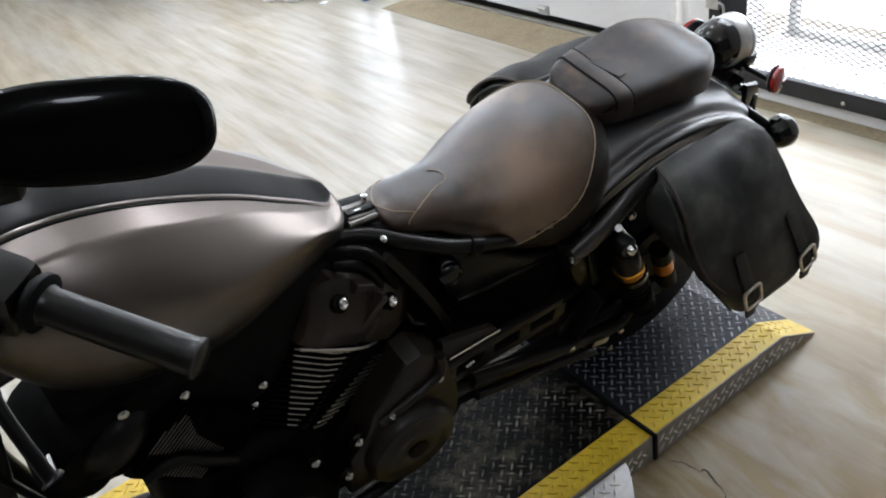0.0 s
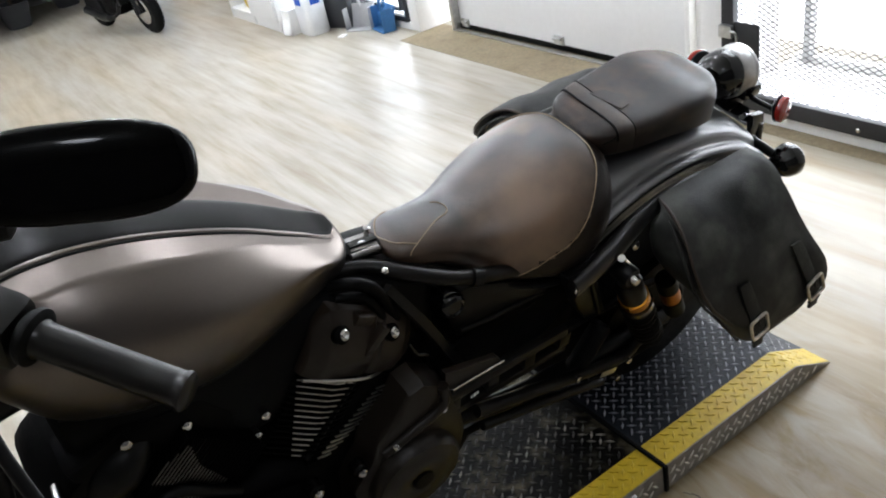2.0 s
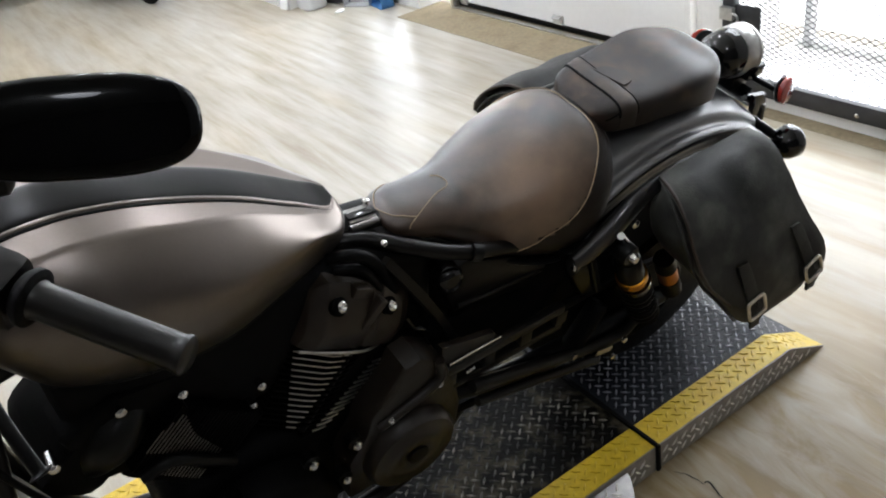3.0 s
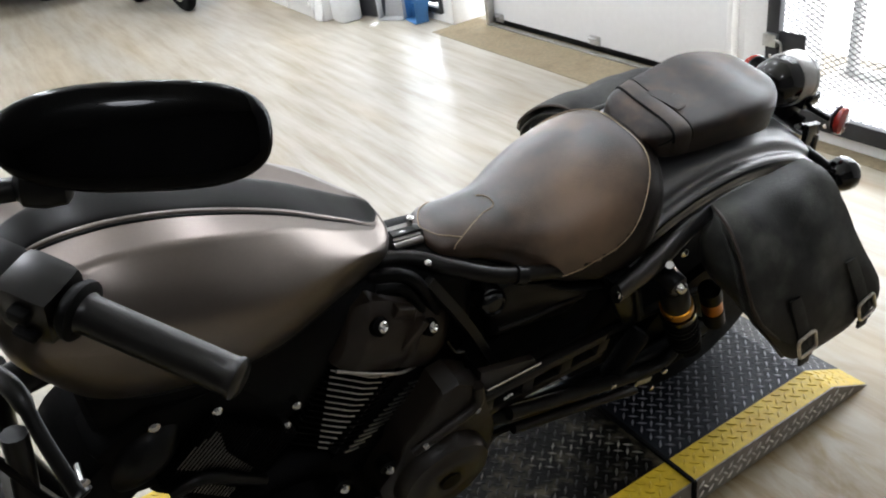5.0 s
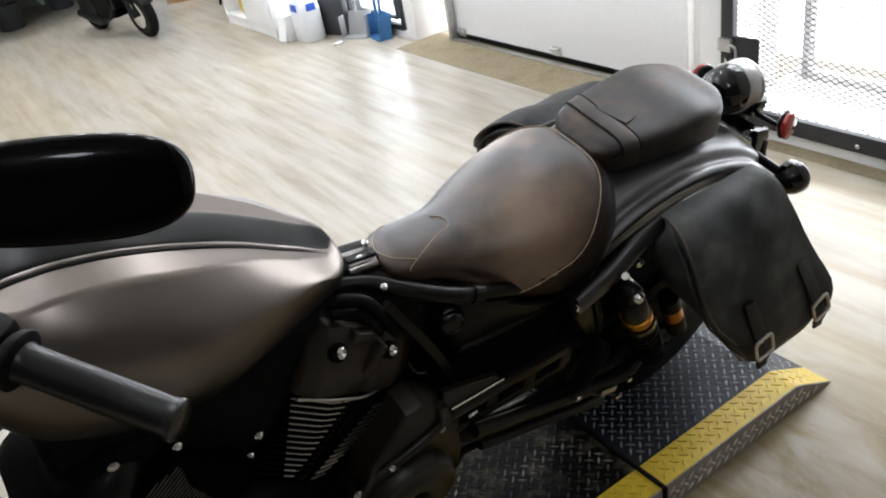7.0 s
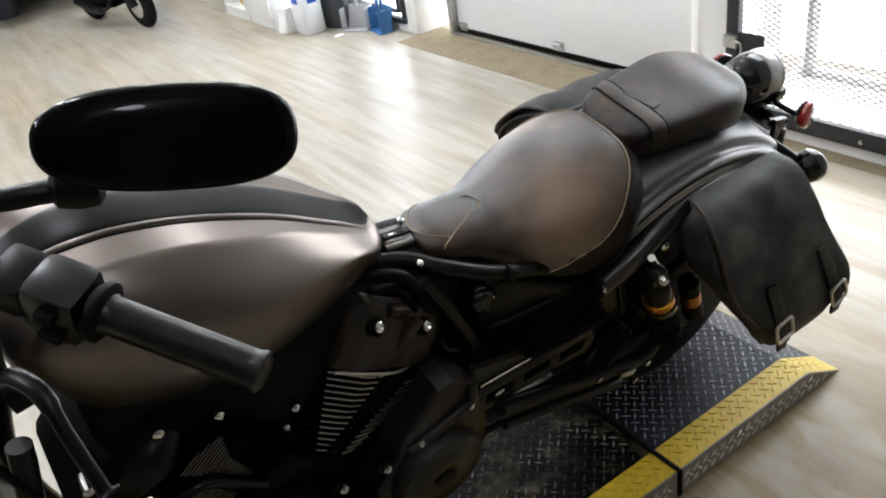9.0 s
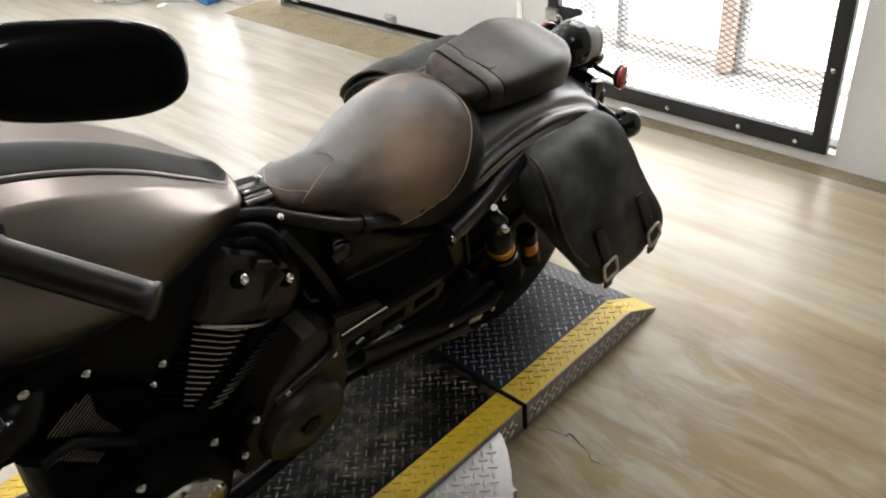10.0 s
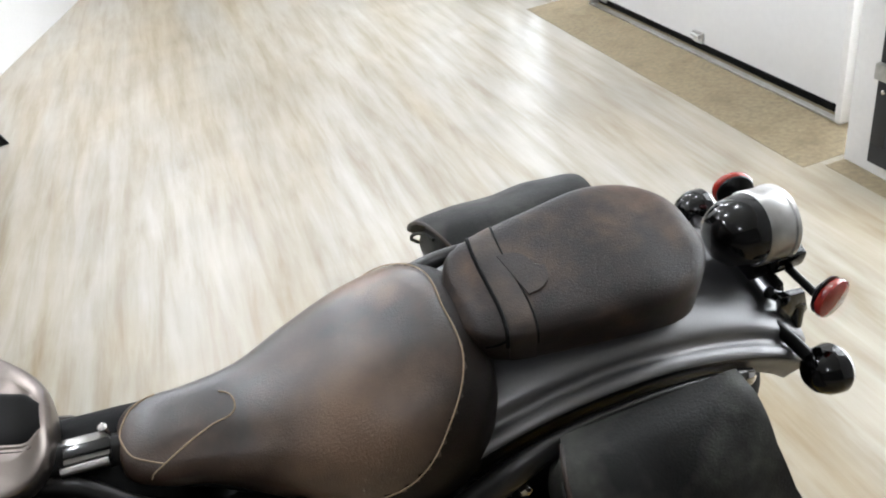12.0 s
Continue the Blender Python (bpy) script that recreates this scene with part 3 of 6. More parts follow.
def glazed_door():
    d = thing("window_2", "bright glazed opening in a dark metal frame", "window", kind="structure")
    x = 1.70
    for y, z, sy, sz in ((3.765, 0.72, 0.03, 1.4), (4.69, 0.72, 0.03, 1.4), (4.23, 0.035 + 0.03, 0.95, 0.035), (4.23, 2.15, 0.95, 0.04)):
        part("window_frame", Mesh().box((0.04, sy, sz if sz > 0.1 else sz), Matrix.Translation((x, y, z if sz < 0.1 else 1.12)) @ Matrix.Diagonal((1, 1, 1.5 if sz > 1 else 1, 1)), 0.004), DARKSTEEL, d)
    for y, z, sy, sz in ((3.84, 1.12, 0.022, 2.0), (4.60, 1.12, 0.022, 2.0), (4.22, 0.12, 0.76, 0.022)):
        part("sash", Mesh().box((0.03, sy, sz), Matrix.Translation((x + 0.006, y, z)), 0.003), DARKSTEEL, d)


glazed_door()

# ---------------------------------------------------------------- ceiling lamps
# the added fill lamp at y -1.9 gets the same fixture
for lx, ly in CEILING_LAMPS:
    cl = thing("ceiling_lamp", "round white ceiling lamp with a frosted cover", "lamp", Matrix.Translation((lx, ly, 3.0)), "ceiling lamps")
    part("base", Mesh().lathe([(0, 0.15), (0.03, 0.15), (0.04, 0.135)], (0, 0, 0), (0, 0, -1), 28), WHITE, cl)
    cover = part("cover", Mesh().lathe([(0.035, 0.135), (0.06, 0.13), (0.08, 0.10), (0.088, 0.05), (0.09, 0.005)], (0, 0, 0), (0, 0, -1), 28),
                 bpy.data.materials.get("lamp_cover") or material("lamp_cover", (1.0, 0.98, 0.95), 0.5, vary=0, emit=7.0), cl, "frosted cover", 60)
    cover.visible_shadow = False

# ---------------------------------------------------------------- the tread plate platform
TOP = 0.0735


def tread_lugs(me, x0, x1, y0, y1, z, pitch=0.0208, slot=0, tilt=None, skip=None):
    """Raised bars of tread plate on a diagonal grid, each pointing at the middle of its neighbours."""
    reach = int((abs(x1 - x0) + abs(y1 - y0)) / pitch) + 2
    r, h, a, b = 0.7071, 0.0021, 0.0128, 0.0031
    for i in range(reach):
        for j in range(-reach, reach):
            x, y = x0 + (i - j) * pitch * r, y0 + (i + j) * pitch * r
            if not (x0 + 0.004 < x < x1 - 0.004 and y0 + 0.004 < y < y1 - 0.004) or skip and skip(x, y):
                continue
            s = r if (i + j) % 2 else -r
            base = [(x - a * r, y - a * s, 0), (x + b * s, y - b * r, 0), (x + a * r, y + a * s, 0), (x - b * s, y + b * r, 0)]
            cap = [(x + (px - x) * 0.57, y + (py - y) * 0.57, h) for px, py, _ in base]
            pts = [(px, py, (z(px, py) if callable(z) else z) + pz) for px, py, pz in base + cap]
            me.add([tilt @ Vector(p) for p in pts] if tilt else pts, [(0, 1, 5, 4), (1, 2, 6, 5), (2, 3, 7, 6), (3, 0, 4, 7), (4, 5, 6, 7)], slot)


def deck_height(x, y):
    return TOP if x <= 0.453 else TOP * (0.59 - x) / (0.59 - 0.453)


def tread_section(name, label, x0, x1, width, dark, ramp):
    s = thing(name, label, "platform")
    yw = 0.074

    def strip(ya, yb):
        xs = [x0, x1] if not ramp else [x0, 0.449, 0.458, x1]
        me = Mesh()
        me.rings([[(x, ya, 0.001), (x, yb, 0.001), (x, yb, max(deck_height(x, 0), 0.002)), (x, ya, max(deck_height(x, 0), 0.002))] for x in xs])
        return me

    part("deck", strip(yw, width - yw), dark, s, sharp=10)
    part("yellow_edge", strip(0.0, yw), [YELLOW], s, "yellow painted edge band", sharp=10)
    part("yellow_edge", strip(width - yw, width), [YELLOW], s, "yellow painted edge band", sharp=10)
    lug = Mesh()
    tread_lugs(lug, x0 + 0.004, x1 - 0.01, yw, width - yw, deck_height)
    tagged(part("tread", lug, LUGS if ramp else DULLLUGS, s, "rubbed raised tread bars", sharp=20), kind="stuff")
    yl = Mesh()
    tread_lugs(yl, x0 + 0.004, x1 - 0.01, 0.003, yw, deck_height)
    tread_lugs(yl, x0 + 0.004, x1 - 0.01, width - yw, width - 0.003, deck_height)
    tagged(part("edge_tread", yl, YELLOW, s, sharp=20), kind="stuff")
    # bare side skirt with its own tread bars
    sk = Mesh()
    xs = [x0, x1] if not ramp else [x0, 0.449, 0.458, x1]
    sk.rings([[(x, -0.003, 0.0), (x, -0.0005, 0.0), (x, -0.0005, max(deck_height(x, 0) - 0.001, 0.001)), (x, -0.003, max(deck_height(x, 0) - 0.001, 0.001))] for x in xs])
    turn = Matrix.Translation((0, -0.003, 0)) @ Matrix.Rotation(radians(90), 4, "X")
    tread_lugs(sk, x0 + 0.004, x1 - 0.02, 0.004, TOP - 0.004, 0.0, slot=1, tilt=turn, skip=lambda x, z: z > deck_height(x, 0) - 0.012)
    part("side_skirt", sk, [SKIRT, SKIRTLUG], s, "bare aluminium tread side", sharp=10)
    return s


WIDTH = 0.752
tread_section("ramp_platform", "black tread plate ramp end with yellow edges on the floor", 0.006, 0.59, WIDTH, PLATEDARK, True)
tread_section("lift_platform", "dirty black tread plate platform with yellow edges under the motorcycle", -2.3, -0.006, WIDTH, PLATEDIRTY, False)
strap = thing("joint_strap", "black rubber strip over the platform joint", "strap")
part("strip", Mesh().box((0.0105, WIDTH, 0.006), Matrix.Translation((0, WIDTH / 2, TOP + 0.0015)), 0.002), BLACKRUBBER, strap)
part("end_strip", Mesh().box((0.0105, 0.008, TOP + 0.004), Matrix.Translation((0, -0.005, (TOP + 0.004) / 2)), 0.002), BLACKRUBBER, strap)


def side_flap():
    s = thing("side_flap", "bare aluminium tread plate flap with a rounded corner beside the platform", "plate")
    z, th = 0.052, 0.012
    out = [(-1.15, -0.006), (-0.093, -0.006), (-0.098, -0.02), (-0.115, -0.045), (-0.142, -0.078), (-0.175, -0.112), (-0.215, -0.15), (-0.27, -0.19), (-0.34, -0.225), (-0.45, -0.25), (-1.15, -0.25)]
    part("plate", Mesh().prism(out, th, Matrix.Translation((0, 0, z)), 0.002), FLAPPLATE, s)
    lug = Mesh()
    tread_lugs(lug, -0.8, -0.105, -0.24, -0.012, z + th, skip=lambda x, y: y < -0.012 - (0.93 * (-0.105 - x) if x > -0.30 else 0.185 + 0.28 * (-0.30 - x)) + 0.012)
    tagged(part("tread", lug, SKIRTLUG, s, sharp=20), kind="stuff")
    for x in (-0.2, -0.6, -1.0):
        part("support", Mesh().box((0.03, 0.03, z), Matrix.Translation((x, -0.12, z / 2)), 0.003), ALU, s)


side_flap()


def floor_crack():
    rng = random.Random(5)
    line = bent([(x, y, 0.0006) for x, y in [(0.019, -0.034), (0.035, -0.059), (0.04, -0.094), (0.051, -0.102), (0.037, -0.153), (0.021, -0.184), (0.024, -0.213)]], 40)
    line = [p + Vector((rng.uniform(-0.0016, 0.0016), rng.uniform(-0.0016, 0.0016), 0)) for p in line]
    me = Mesh().tube(line, [0.0006 + 0.0019 * abs(math.sin(0.5 + k * 0.21)) * (1 - abs(k - 20) / 24) for k in range(40)], 6, flat=0.3)
    solid("floor_crack", me, CRACK, "torn edge in the vinyl floor beside the platform", "crack", "structure")


floor_crack()
# ---------------------------------------------------------------- the motorcycle, leaning to its left
BIKE = Matrix.Translation((0, 0.376, 0.0735)) @ Matrix.Rotation(radians(17), 4, "X")
bike = thing("motorcycle", "matte grey cruiser motorcycle with brown leather seats on the platform", "motorcycle", BIKE)

# fuel tank: x, bottom, widest height, top, half width
TANK = [(-1.035, 0.9045, 0.918, 0.936, 0.0245), (-1.02, 0.8636, 0.9086, 0.974, 0.0885), (-0.97, 0.764, 0.923, 1.008, 0.132), (-0.9, 0.73, 0.908, 1.018, 0.153), (-0.82, 0.723, 0.887, 1.001, 0.1635),
        (-0.74, 0.726, 0.8735, 0.969, 0.1594), (-0.66, 0.7405, 0.874, 0.926, 0.138), (-0.59, 0.751, 0.8625, 0.877, 0.1107), (-0.541, 0.765, 0.826, 0.843, 0.0825), (-0.516, 0.779, 0.815, 0.833, 0.05), (-0.509, 0.803, 0.8155, 0.8215, 0.017)]
TANK_TOP, TANK_LOW = 2.1, 2.15


def band_half(x):
    return np.interp(x, (-1.03, -0.99, -0.9, -0.62, -0.53, -0.512), (0.006, 0.03, 0.036, 0.037, 0.033, 0.012))


def shoulder(x):
    return np.interp(x, (-1.03, -0.99, -0.92, -0.75, -0.60, -0.54, -0.512), (0.012, 0.06, 0.092, 0.088, 0.070, 0.052, 0.014))


def tank_skin(x, y, lift=0.0):
    """The tank's upper skin: a flat shoulder from the centre band out to a soft crease."""
    a, b = band_half(x) + 0.004, shoulder(x)
    raised = (0.016 if y > 0 else 0.0075) * min(1.0, max(0.0, (-0.535 - x) / 0.16)) + 0.001
    pa, pb = on_body(TANK, x, a, TANK_TOP), on_body(TANK, x, b, TANK_TOP, raised)
    p = on_body(TANK, x, y, TANK_TOP)
    k = abs(y)
    if a < k < b:
        p.z = pa.z + (pb.z - pa.z) * (k - a) / (b - a)
    elif k >= b:
        hw = max(np.interp(x, dense_rows(TANK)[:, 0], dense_rows(TANK)[:, 4]), b + 0.002)
        p.z += raised * max(0.0, 1 - (k - b) / (hw - b)) ** 2.5
    p.z += lift
    return p


def tank():
    rings = []
    for x, zb, zw, zt, hw in smooth_rows(TANK, 90):
        hw = max(hw, 0.001)
        a, b = min(band_half(x) + 0.004, hw * 0.5), min(shoulder(x), hw * 0.8)
        ys = list(np.linspace(0, a, 6)) + list(np.linspace(a, b, 8))[1:] + [b + (hw * 0.9995 - b) * math.sin(t * math.pi / 2) for t in np.linspace(0, 1, 18)][1:]
        low = []
        for t in np.linspace(0, math.pi / 2, 20)[1:]:
            low.append(Vector((x, hw * max(math.cos(t), 0) ** (2 / TANK_LOW), zw - max(zw - zb, 0.001) * math.sin(t) ** (2 / TANK_LOW))))
        right = [tank_skin(x, y) for y in ys] + low
        left = [tank_skin(x, -y) for y in ys[1:]]
        rings.append(right + [Vector((p.x, -p.y, p.z)) for p in reversed(low[:-1])] + list(reversed(left)))
    t = part("fuel_tank", Mesh().rings(rings), TANKPAINT, bike, "matte grey fuel tank with a dark centre band", 60)
    t.location = (0, 0.035, 0)
    xs = np.linspace(-1.005, -0.516, 80)
    rings = []
    for x in xs:
        h = band_half(x)
        up = [tank_skin(x, y, 0.0016 * (1 - abs(y / h) ** 8)) for y in np.linspace(-h, h, 25)]
        rings.append(up + [p - Vector((0, 0, 0.006)) for p in reversed(up)])
    part("centre_band", Mesh().rings(rings), TANKDARK, t, "satin dark centre band", 50)
    ridge = [tank_skin(x, -(band_half(x) + 0.003), -0.0012) for x in xs]
    part("ridge", Mesh().tube(ridge, [0.0042 * min(1, 0.25 + k / 12, 0.25 + (79 - k) / 14) for k in range(80)], 10), TANKPAINT, t)
    # dark bead beside the ridge; paints the shade of a groove
    groove_bead = [tank_skin(x, -(band_half(x) + 0.0092), -0.0008) for x in xs]
    part("groove_bead", Mesh().tube(groove_bead, [0.0026 * min(1, 0.2 + k / 12, 0.2 + (79 - k) / 20) for k in range(80)], 8), TANKDARK, t)
    for s in (-1, 1):
        seam = [Vector((r[0], s * r[4] * 0.78, r[2] - (r[2] - r[1]) * (1 - 0.78 ** TANK_LOW) ** (1 / TANK_LOW))) for r in TANK[2:-2]]
        part("seam", Mesh().tube(bent(seam), 0.003, 8), BLACKSATIN, t)


tank()

SEAT = [(-0.457, 0.760, 0.765, 0.770, 0.012), (-0.449, 0.746, 0.764, 0.783, 0.042), (-0.4205, 0.732, 0.762, 0.7925, 0.0563), (-0.369, 0.708, 0.746, 0.7875, 0.0639), (-0.3086, 0.66, 0.718, 0.780, 0.0867),
        (-0.24, 0.619, 0.6995, 0.7905, 0.1235), (-0.17, 0.599, 0.691, 0.812, 0.1468), (-0.115, 0.602, 0.695, 0.822, 0.153), (-0.071, 0.6255, 0.706, 0.8275, 0.1443), (-0.0417, 0.66, 0.7175, 0.824, 0.1232),
        (-0.0202, 0.695, 0.734, 0.813, 0.0912), (-0.0104, 0.725, 0.749, 0.790, 0.047), (-0.0075, 0.745, 0.757, 0.768, 0.014)]


def skin_point(rows, x, deg, top, low, lift=0.0008):
    """A point of a body's skin at x, deg round its section (0: right, 90: top, 180: left)."""
    dense = dense_rows(rows)
    zb, zw, zt, hw = (np.interp(x, dense[:, 0], dense[:, k]) for k in (1, 2, 3, 4))
    c, s = math.cos(radians(deg)), math.sin(radians(deg))
    e = top if s >= 0 else low
    return Vector((x, (hw + lift) * math.copysign(abs(c) ** (2 / e), c), zw + ((zt - zw) if s >= 0 else (zw - zb)) * math.copysign(abs(s) ** (2 / e), s) + lift * max(s, 0)))


def stitch_line(points, parent, name="stitching", r=0.0010):
    part(name, Mesh().tube(points, r, 6), STITCH, parent, "tan stitched seam")


def rider_seat():
    rings = body_rings(SEAT, 120, 64, 2.3, 3.0)

    seam_rows = np.array(smooth_rows([(0, -0.052), (14, -0.050), (27, -0.053), (40, -0.068), (55, -0.098), (69, -0.127), (80, -0.160), (88, -0.198), (96, -0.229), (107, -0.249), (120, -0.264)], 120))

    def seam_x(deg):
        return np.interp(abs(deg - 90), seam_rows[:, 0], seam_rows[:, 1])

    def rim(a, b):
        deg = (b + 0.5) * 360 / 64
        deg = deg - 360 if deg > 270 else deg
        return 1 if deg < -30 or deg > 210 or rings[a][0].x > seam_x(deg) + 0.001 else 0

    s = part("rider_seat", Mesh().rings(rings, slot_of=rim), [LEATHER, LEATHERDARK], bike, "brown leather solo saddle with a black rim", 60)
    # seam round the rear of the cushion, running forward down each flank
    pts = []
    for deg in np.linspace(-28, 208, 120):
        pts.append(skin_point(SEAT, seam_x(deg), deg, 2.3, 3.0, 0.0022))
    stitch_line(pts, s)
    nose = []
    for x, deg in smooth_rows([(-0.424, 166), (-0.416, 150), (-0.385, 125), (-0.350, 105), (-0.325, 98), (-0.317, 91), (-0.321, 82), (-0.332, 76)], 70):
        nose.append(skin_point(SEAT, x, deg, 2.3, 3.0))
    stitch_line(nose, s)
    front = []
    for x, deg in smooth_rows([(-0.405, 36), (-0.432, 50), (-0.448, 78), (-0.447, 95), (-0.438, 118), (-0.425, 129), (-0.405, 140)], 50):
        front.append(skin_point(SEAT, x, deg, 2.3, 3.0))
    stitch_line(front, s)
    pan = body_rings([(x, zb - 0.008, zb + 0.004, zb + 0.016, hw * 0.9) for x, zb, zw, zt, hw in SEAT[1:-1]], 40, 40, 2.5, 2.5)
    part("seat_pan", Mesh().rings(pan), BLACKSATIN, s)


rider_seat()

PILLION = [(-0.042, 0.803, 0.809, 0.815, 0.012), (-0.037, 0.797, 0.808, 0.8224, 0.0422), (-0.017, 0.788, 0.80, 0.838, 0.0732), (0.034, 0.787, 0.796, 0.8432, 0.0884), (0.105, 0.787, 0.796, 0.8447, 0.099),
           (0.176, 0.781, 0.789, 0.848, 0.1053), (0.232, 0.770, 0.777, 0.842, 0.096), (0.267, 0.762, 0.7695, 0.838, 0.0668), (0.2855, 0.760, 0.767, 0.825, 0.0366), (0.2935, 0.765, 0.771, 0.797, 0.0134), (0.2956, 0.77, 0.774, 0.781, 0.0054)]


def pillion_seat():
    flat = 6.5
    pad = body_rings(PILLION, 80, 96, flat, 4.5)
    s = part("pillion_seat", Mesh().rings(pad), PADLEATHER, bike, "worn dark brown leather pillion pad", 60)

    def over(x0, x1, lift, steps=60):
        """A run over the pad from its left foot to its right, x going from x0 to x1."""
        return [skin_point(PILLION, x0 + (x1 - x0) * (0.5 - 0.5 * math.cos(math.pi * k)), 184 - 188 * k, flat, 4.5, lift) for k in np.linspace(0, 1, steps)]

    a, b = over(0.000, 0.016, 0.0009), over(0.030, 0.046, 0.0009)
    rings = []
    for l, r in zip(a, b):
        c = Vector((0, 0, 0.80))
        inl, inr = (Vector((0, p.y, p.z)) - c for p in (l, r))
        rings.append([l - inl.normalized() * 0.005, l, l.lerp(r, 0.06) + inl.normalized() * 0.0008, l.lerp(r, 0.94) + inr.normalized() * 0.0008, r, r - inr.normalized() * 0.005])
    part("strap", Mesh().rings(rings), STRAPLEATHER, s, "brown leather strap round the pad", 50)
    # black beads along the strap put the creases' shade into the colour
    for run, side in ((over(-0.0025, 0.0135, 0.0004), "fore"), (over(0.0325, 0.0485, 0.0004), "aft")):
        part("groove_bead", Mesh().tube(run[4:-4], 0.0026 if side == "fore" else 0.0012, 8), BLACKRUBBER, s)
    rows = []
    for k in np.linspace(0, 1, 14):
        h = 0.033 * (1 - k ** 3) ** 0.5 + 0.001
        up = [on_body(PILLION, 0.038 + 0.036 * k - 0.006 * j, -0.002 + h * j, flat, 0.0022) for j in np.linspace(-1, 1, 11)]
        rows.append(up + [p - Vector((0, 0, 0.004)) for p in reversed(up)])
    part("tongue", Mesh().rings(rows), STRAPLEATHER, s, "brown leather tongue", 50)
    # another black bead, for the dark of a small fold
    fold_bead = [skin_point(PILLION, x, d, flat, 4.5, 0.0006) for x, d in smooth_rows([(-0.024, 176), (-0.008, 162), (0.000, 150)], 16)]
    part("fold_bead", Mesh().tube(fold_bead, 0.0016, 6), BLACKRUBBER, s)


pillion_seat()

AXLE = Vector((0.185, 0.0, 0.318))


def rear_wheel():
    w = thing("wheel", "", "", Matrix())
    for k in ("label", "category"):
        if k in w:
            del w[k]
    w.parent = bike
    prof = []
    for a in np.linspace(-100, 100, 25):
        prof.append((0.076 * math.sin(radians(a)) * (1 if abs(a) <= 90 else 0.98), 0.252 + 0.066 * math.cos(radians(a))))
    me = Mesh().lathe(prof, AXLE, (0, 1, 0), 56)
    part("tyre", me, TYRE, w, "black road tyre", 60)
    rim = Mesh().lathe([(-0.062, 0.237), (-0.066, 0.225), (-0.05, 0.205), (0, 0.195), (0.05, 0.205), (0.066, 0.225), (0.062, 0.237)], AXLE, (0, 1, 0), 48)
    part("rim", rim, BLACKSATIN, w)
    sp = Mesh()
    for i in range(7):
        a = 2 * math.pi * i / 7
        d = Vector((math.cos(a), 0, math.sin(a)))
        sp.tube([AXLE + 0.05 * d, AXLE + 0.13 * d, AXLE + 0.2 * d], [0.022, 0.015, 0.018], 8)
    sp.lathe([(-0.09, 0.04), (-0.08, 0.06), (0.08, 0.06), (0.09, 0.04)], AXLE, (0, 1, 0), 24)
    part("spokes", sp, BLACKSATIN, w)
    part("belt_pulley", Mesh().lathe([(-0.137, 0.05), (-0.135, 0.17), (-0.132, 0.195), (-0.112, 0.195), (-0.108, 0.17), (-0.10, 0.05)], AXLE + Vector((0.0, 0, -0.035)), (0, 1, 0), 48), BLACKRUBBER, w)


rear_wheel()


def rear_fender():
    c, r = Vector((0.115, 0, 0.320)), 0.452
    prof = []
    for k in np.linspace(0, 1, 10):
        prof.append((0.102 * k, -0.010 * k ** 3))
    prof += [(0.107, -0.013), (0.1105, -0.019), (0.1125, -0.025), (0.117, -0.0275), (0.123, -0.0262), (0.130, -0.0255), (0.137, -0.0270), (0.141, -0.031), (0.1415, -0.038), (0.138, -0.046), (0.1365, -0.058), (0.136, -0.070)]
    rings = []
    for a in np.linspace(radians(126), radians(36), 50):
        d = Vector((math.cos(a), 0, math.sin(a)))
        taper = 1 - 0.10 * max(0.0, (radians(70) - a) / radians(34)) ** 2
        row = [(-y, h) for y, h in reversed(prof)] + prof[1:]
        ring = [c + d * (r + h) + Vector((0, y * taper, 0)) for y, h in row]
        inner = [p + Vector((0, -math.copysign(0.003, p.y) if abs(p.y) > 0.02 else 0, 0)) - d * 0.003 for p in reversed(ring)]
        rings.append(ring + inner)
    n = 2 * len(prof) - 1
    part("rear_fender", Mesh().rings(rings, slot_of=lambda a, b: 1 if b < 4 or b >= n - 5 else 0), [FENDERPAINT, BLACKSATIN], bike, "matte charcoal rear mudguard", 50)


rear_fender()


def fender_strut(side):
    s = Mesh()
    y = 0.150 * side
    path = bent([(-0.16, 0.168 * side, 0.618), (-0.09, 0.170 * side, 0.655), (-0.02, 0.166 * side, 0.695), (0.06, 0.158 * side, 0.712), (0.16, 0.153 * side, 0.706), (0.26, 0.149 * side, 0.682), (0.325, 0.145 * side, 0.65)], 40)
    rings = []
    for i, p in enumerate(path):
        h = 0.020 - 0.006 * i / 39 + 0.010 * math.exp(-((i - 9) / 7) ** 2)
        rings.append([p + Vector((0, (0.009 + 0.009 * math.exp(-((i - 8) / 9) ** 2)) * math.cos(a) * side, h * math.sin(a))) for a in np.linspace(0, 2 * math.pi, 16, endpoint=False)])
    s.rings(rings)
    st = part("fender_strut", s, STRUTBLACK, bike, "gloss black mudguard strut", 60)
    part("cap", Mesh().lathe([(0, 0.013), (0.006, 0.013), (0.01, 0.008)], (0.312, 0.147 * side, 0.656), (0, side, 0.25), 16), CHROME, st)
    part("bolt", Mesh().lathe([(0, 0.009), (0.006, 0.009), (0.009, 0.005)], (-0.023, 0.176 * side, 0.656), (0, side, 0), 12), BOLTSTEEL, st)


fender_strut(-1)
fender_strut(1)


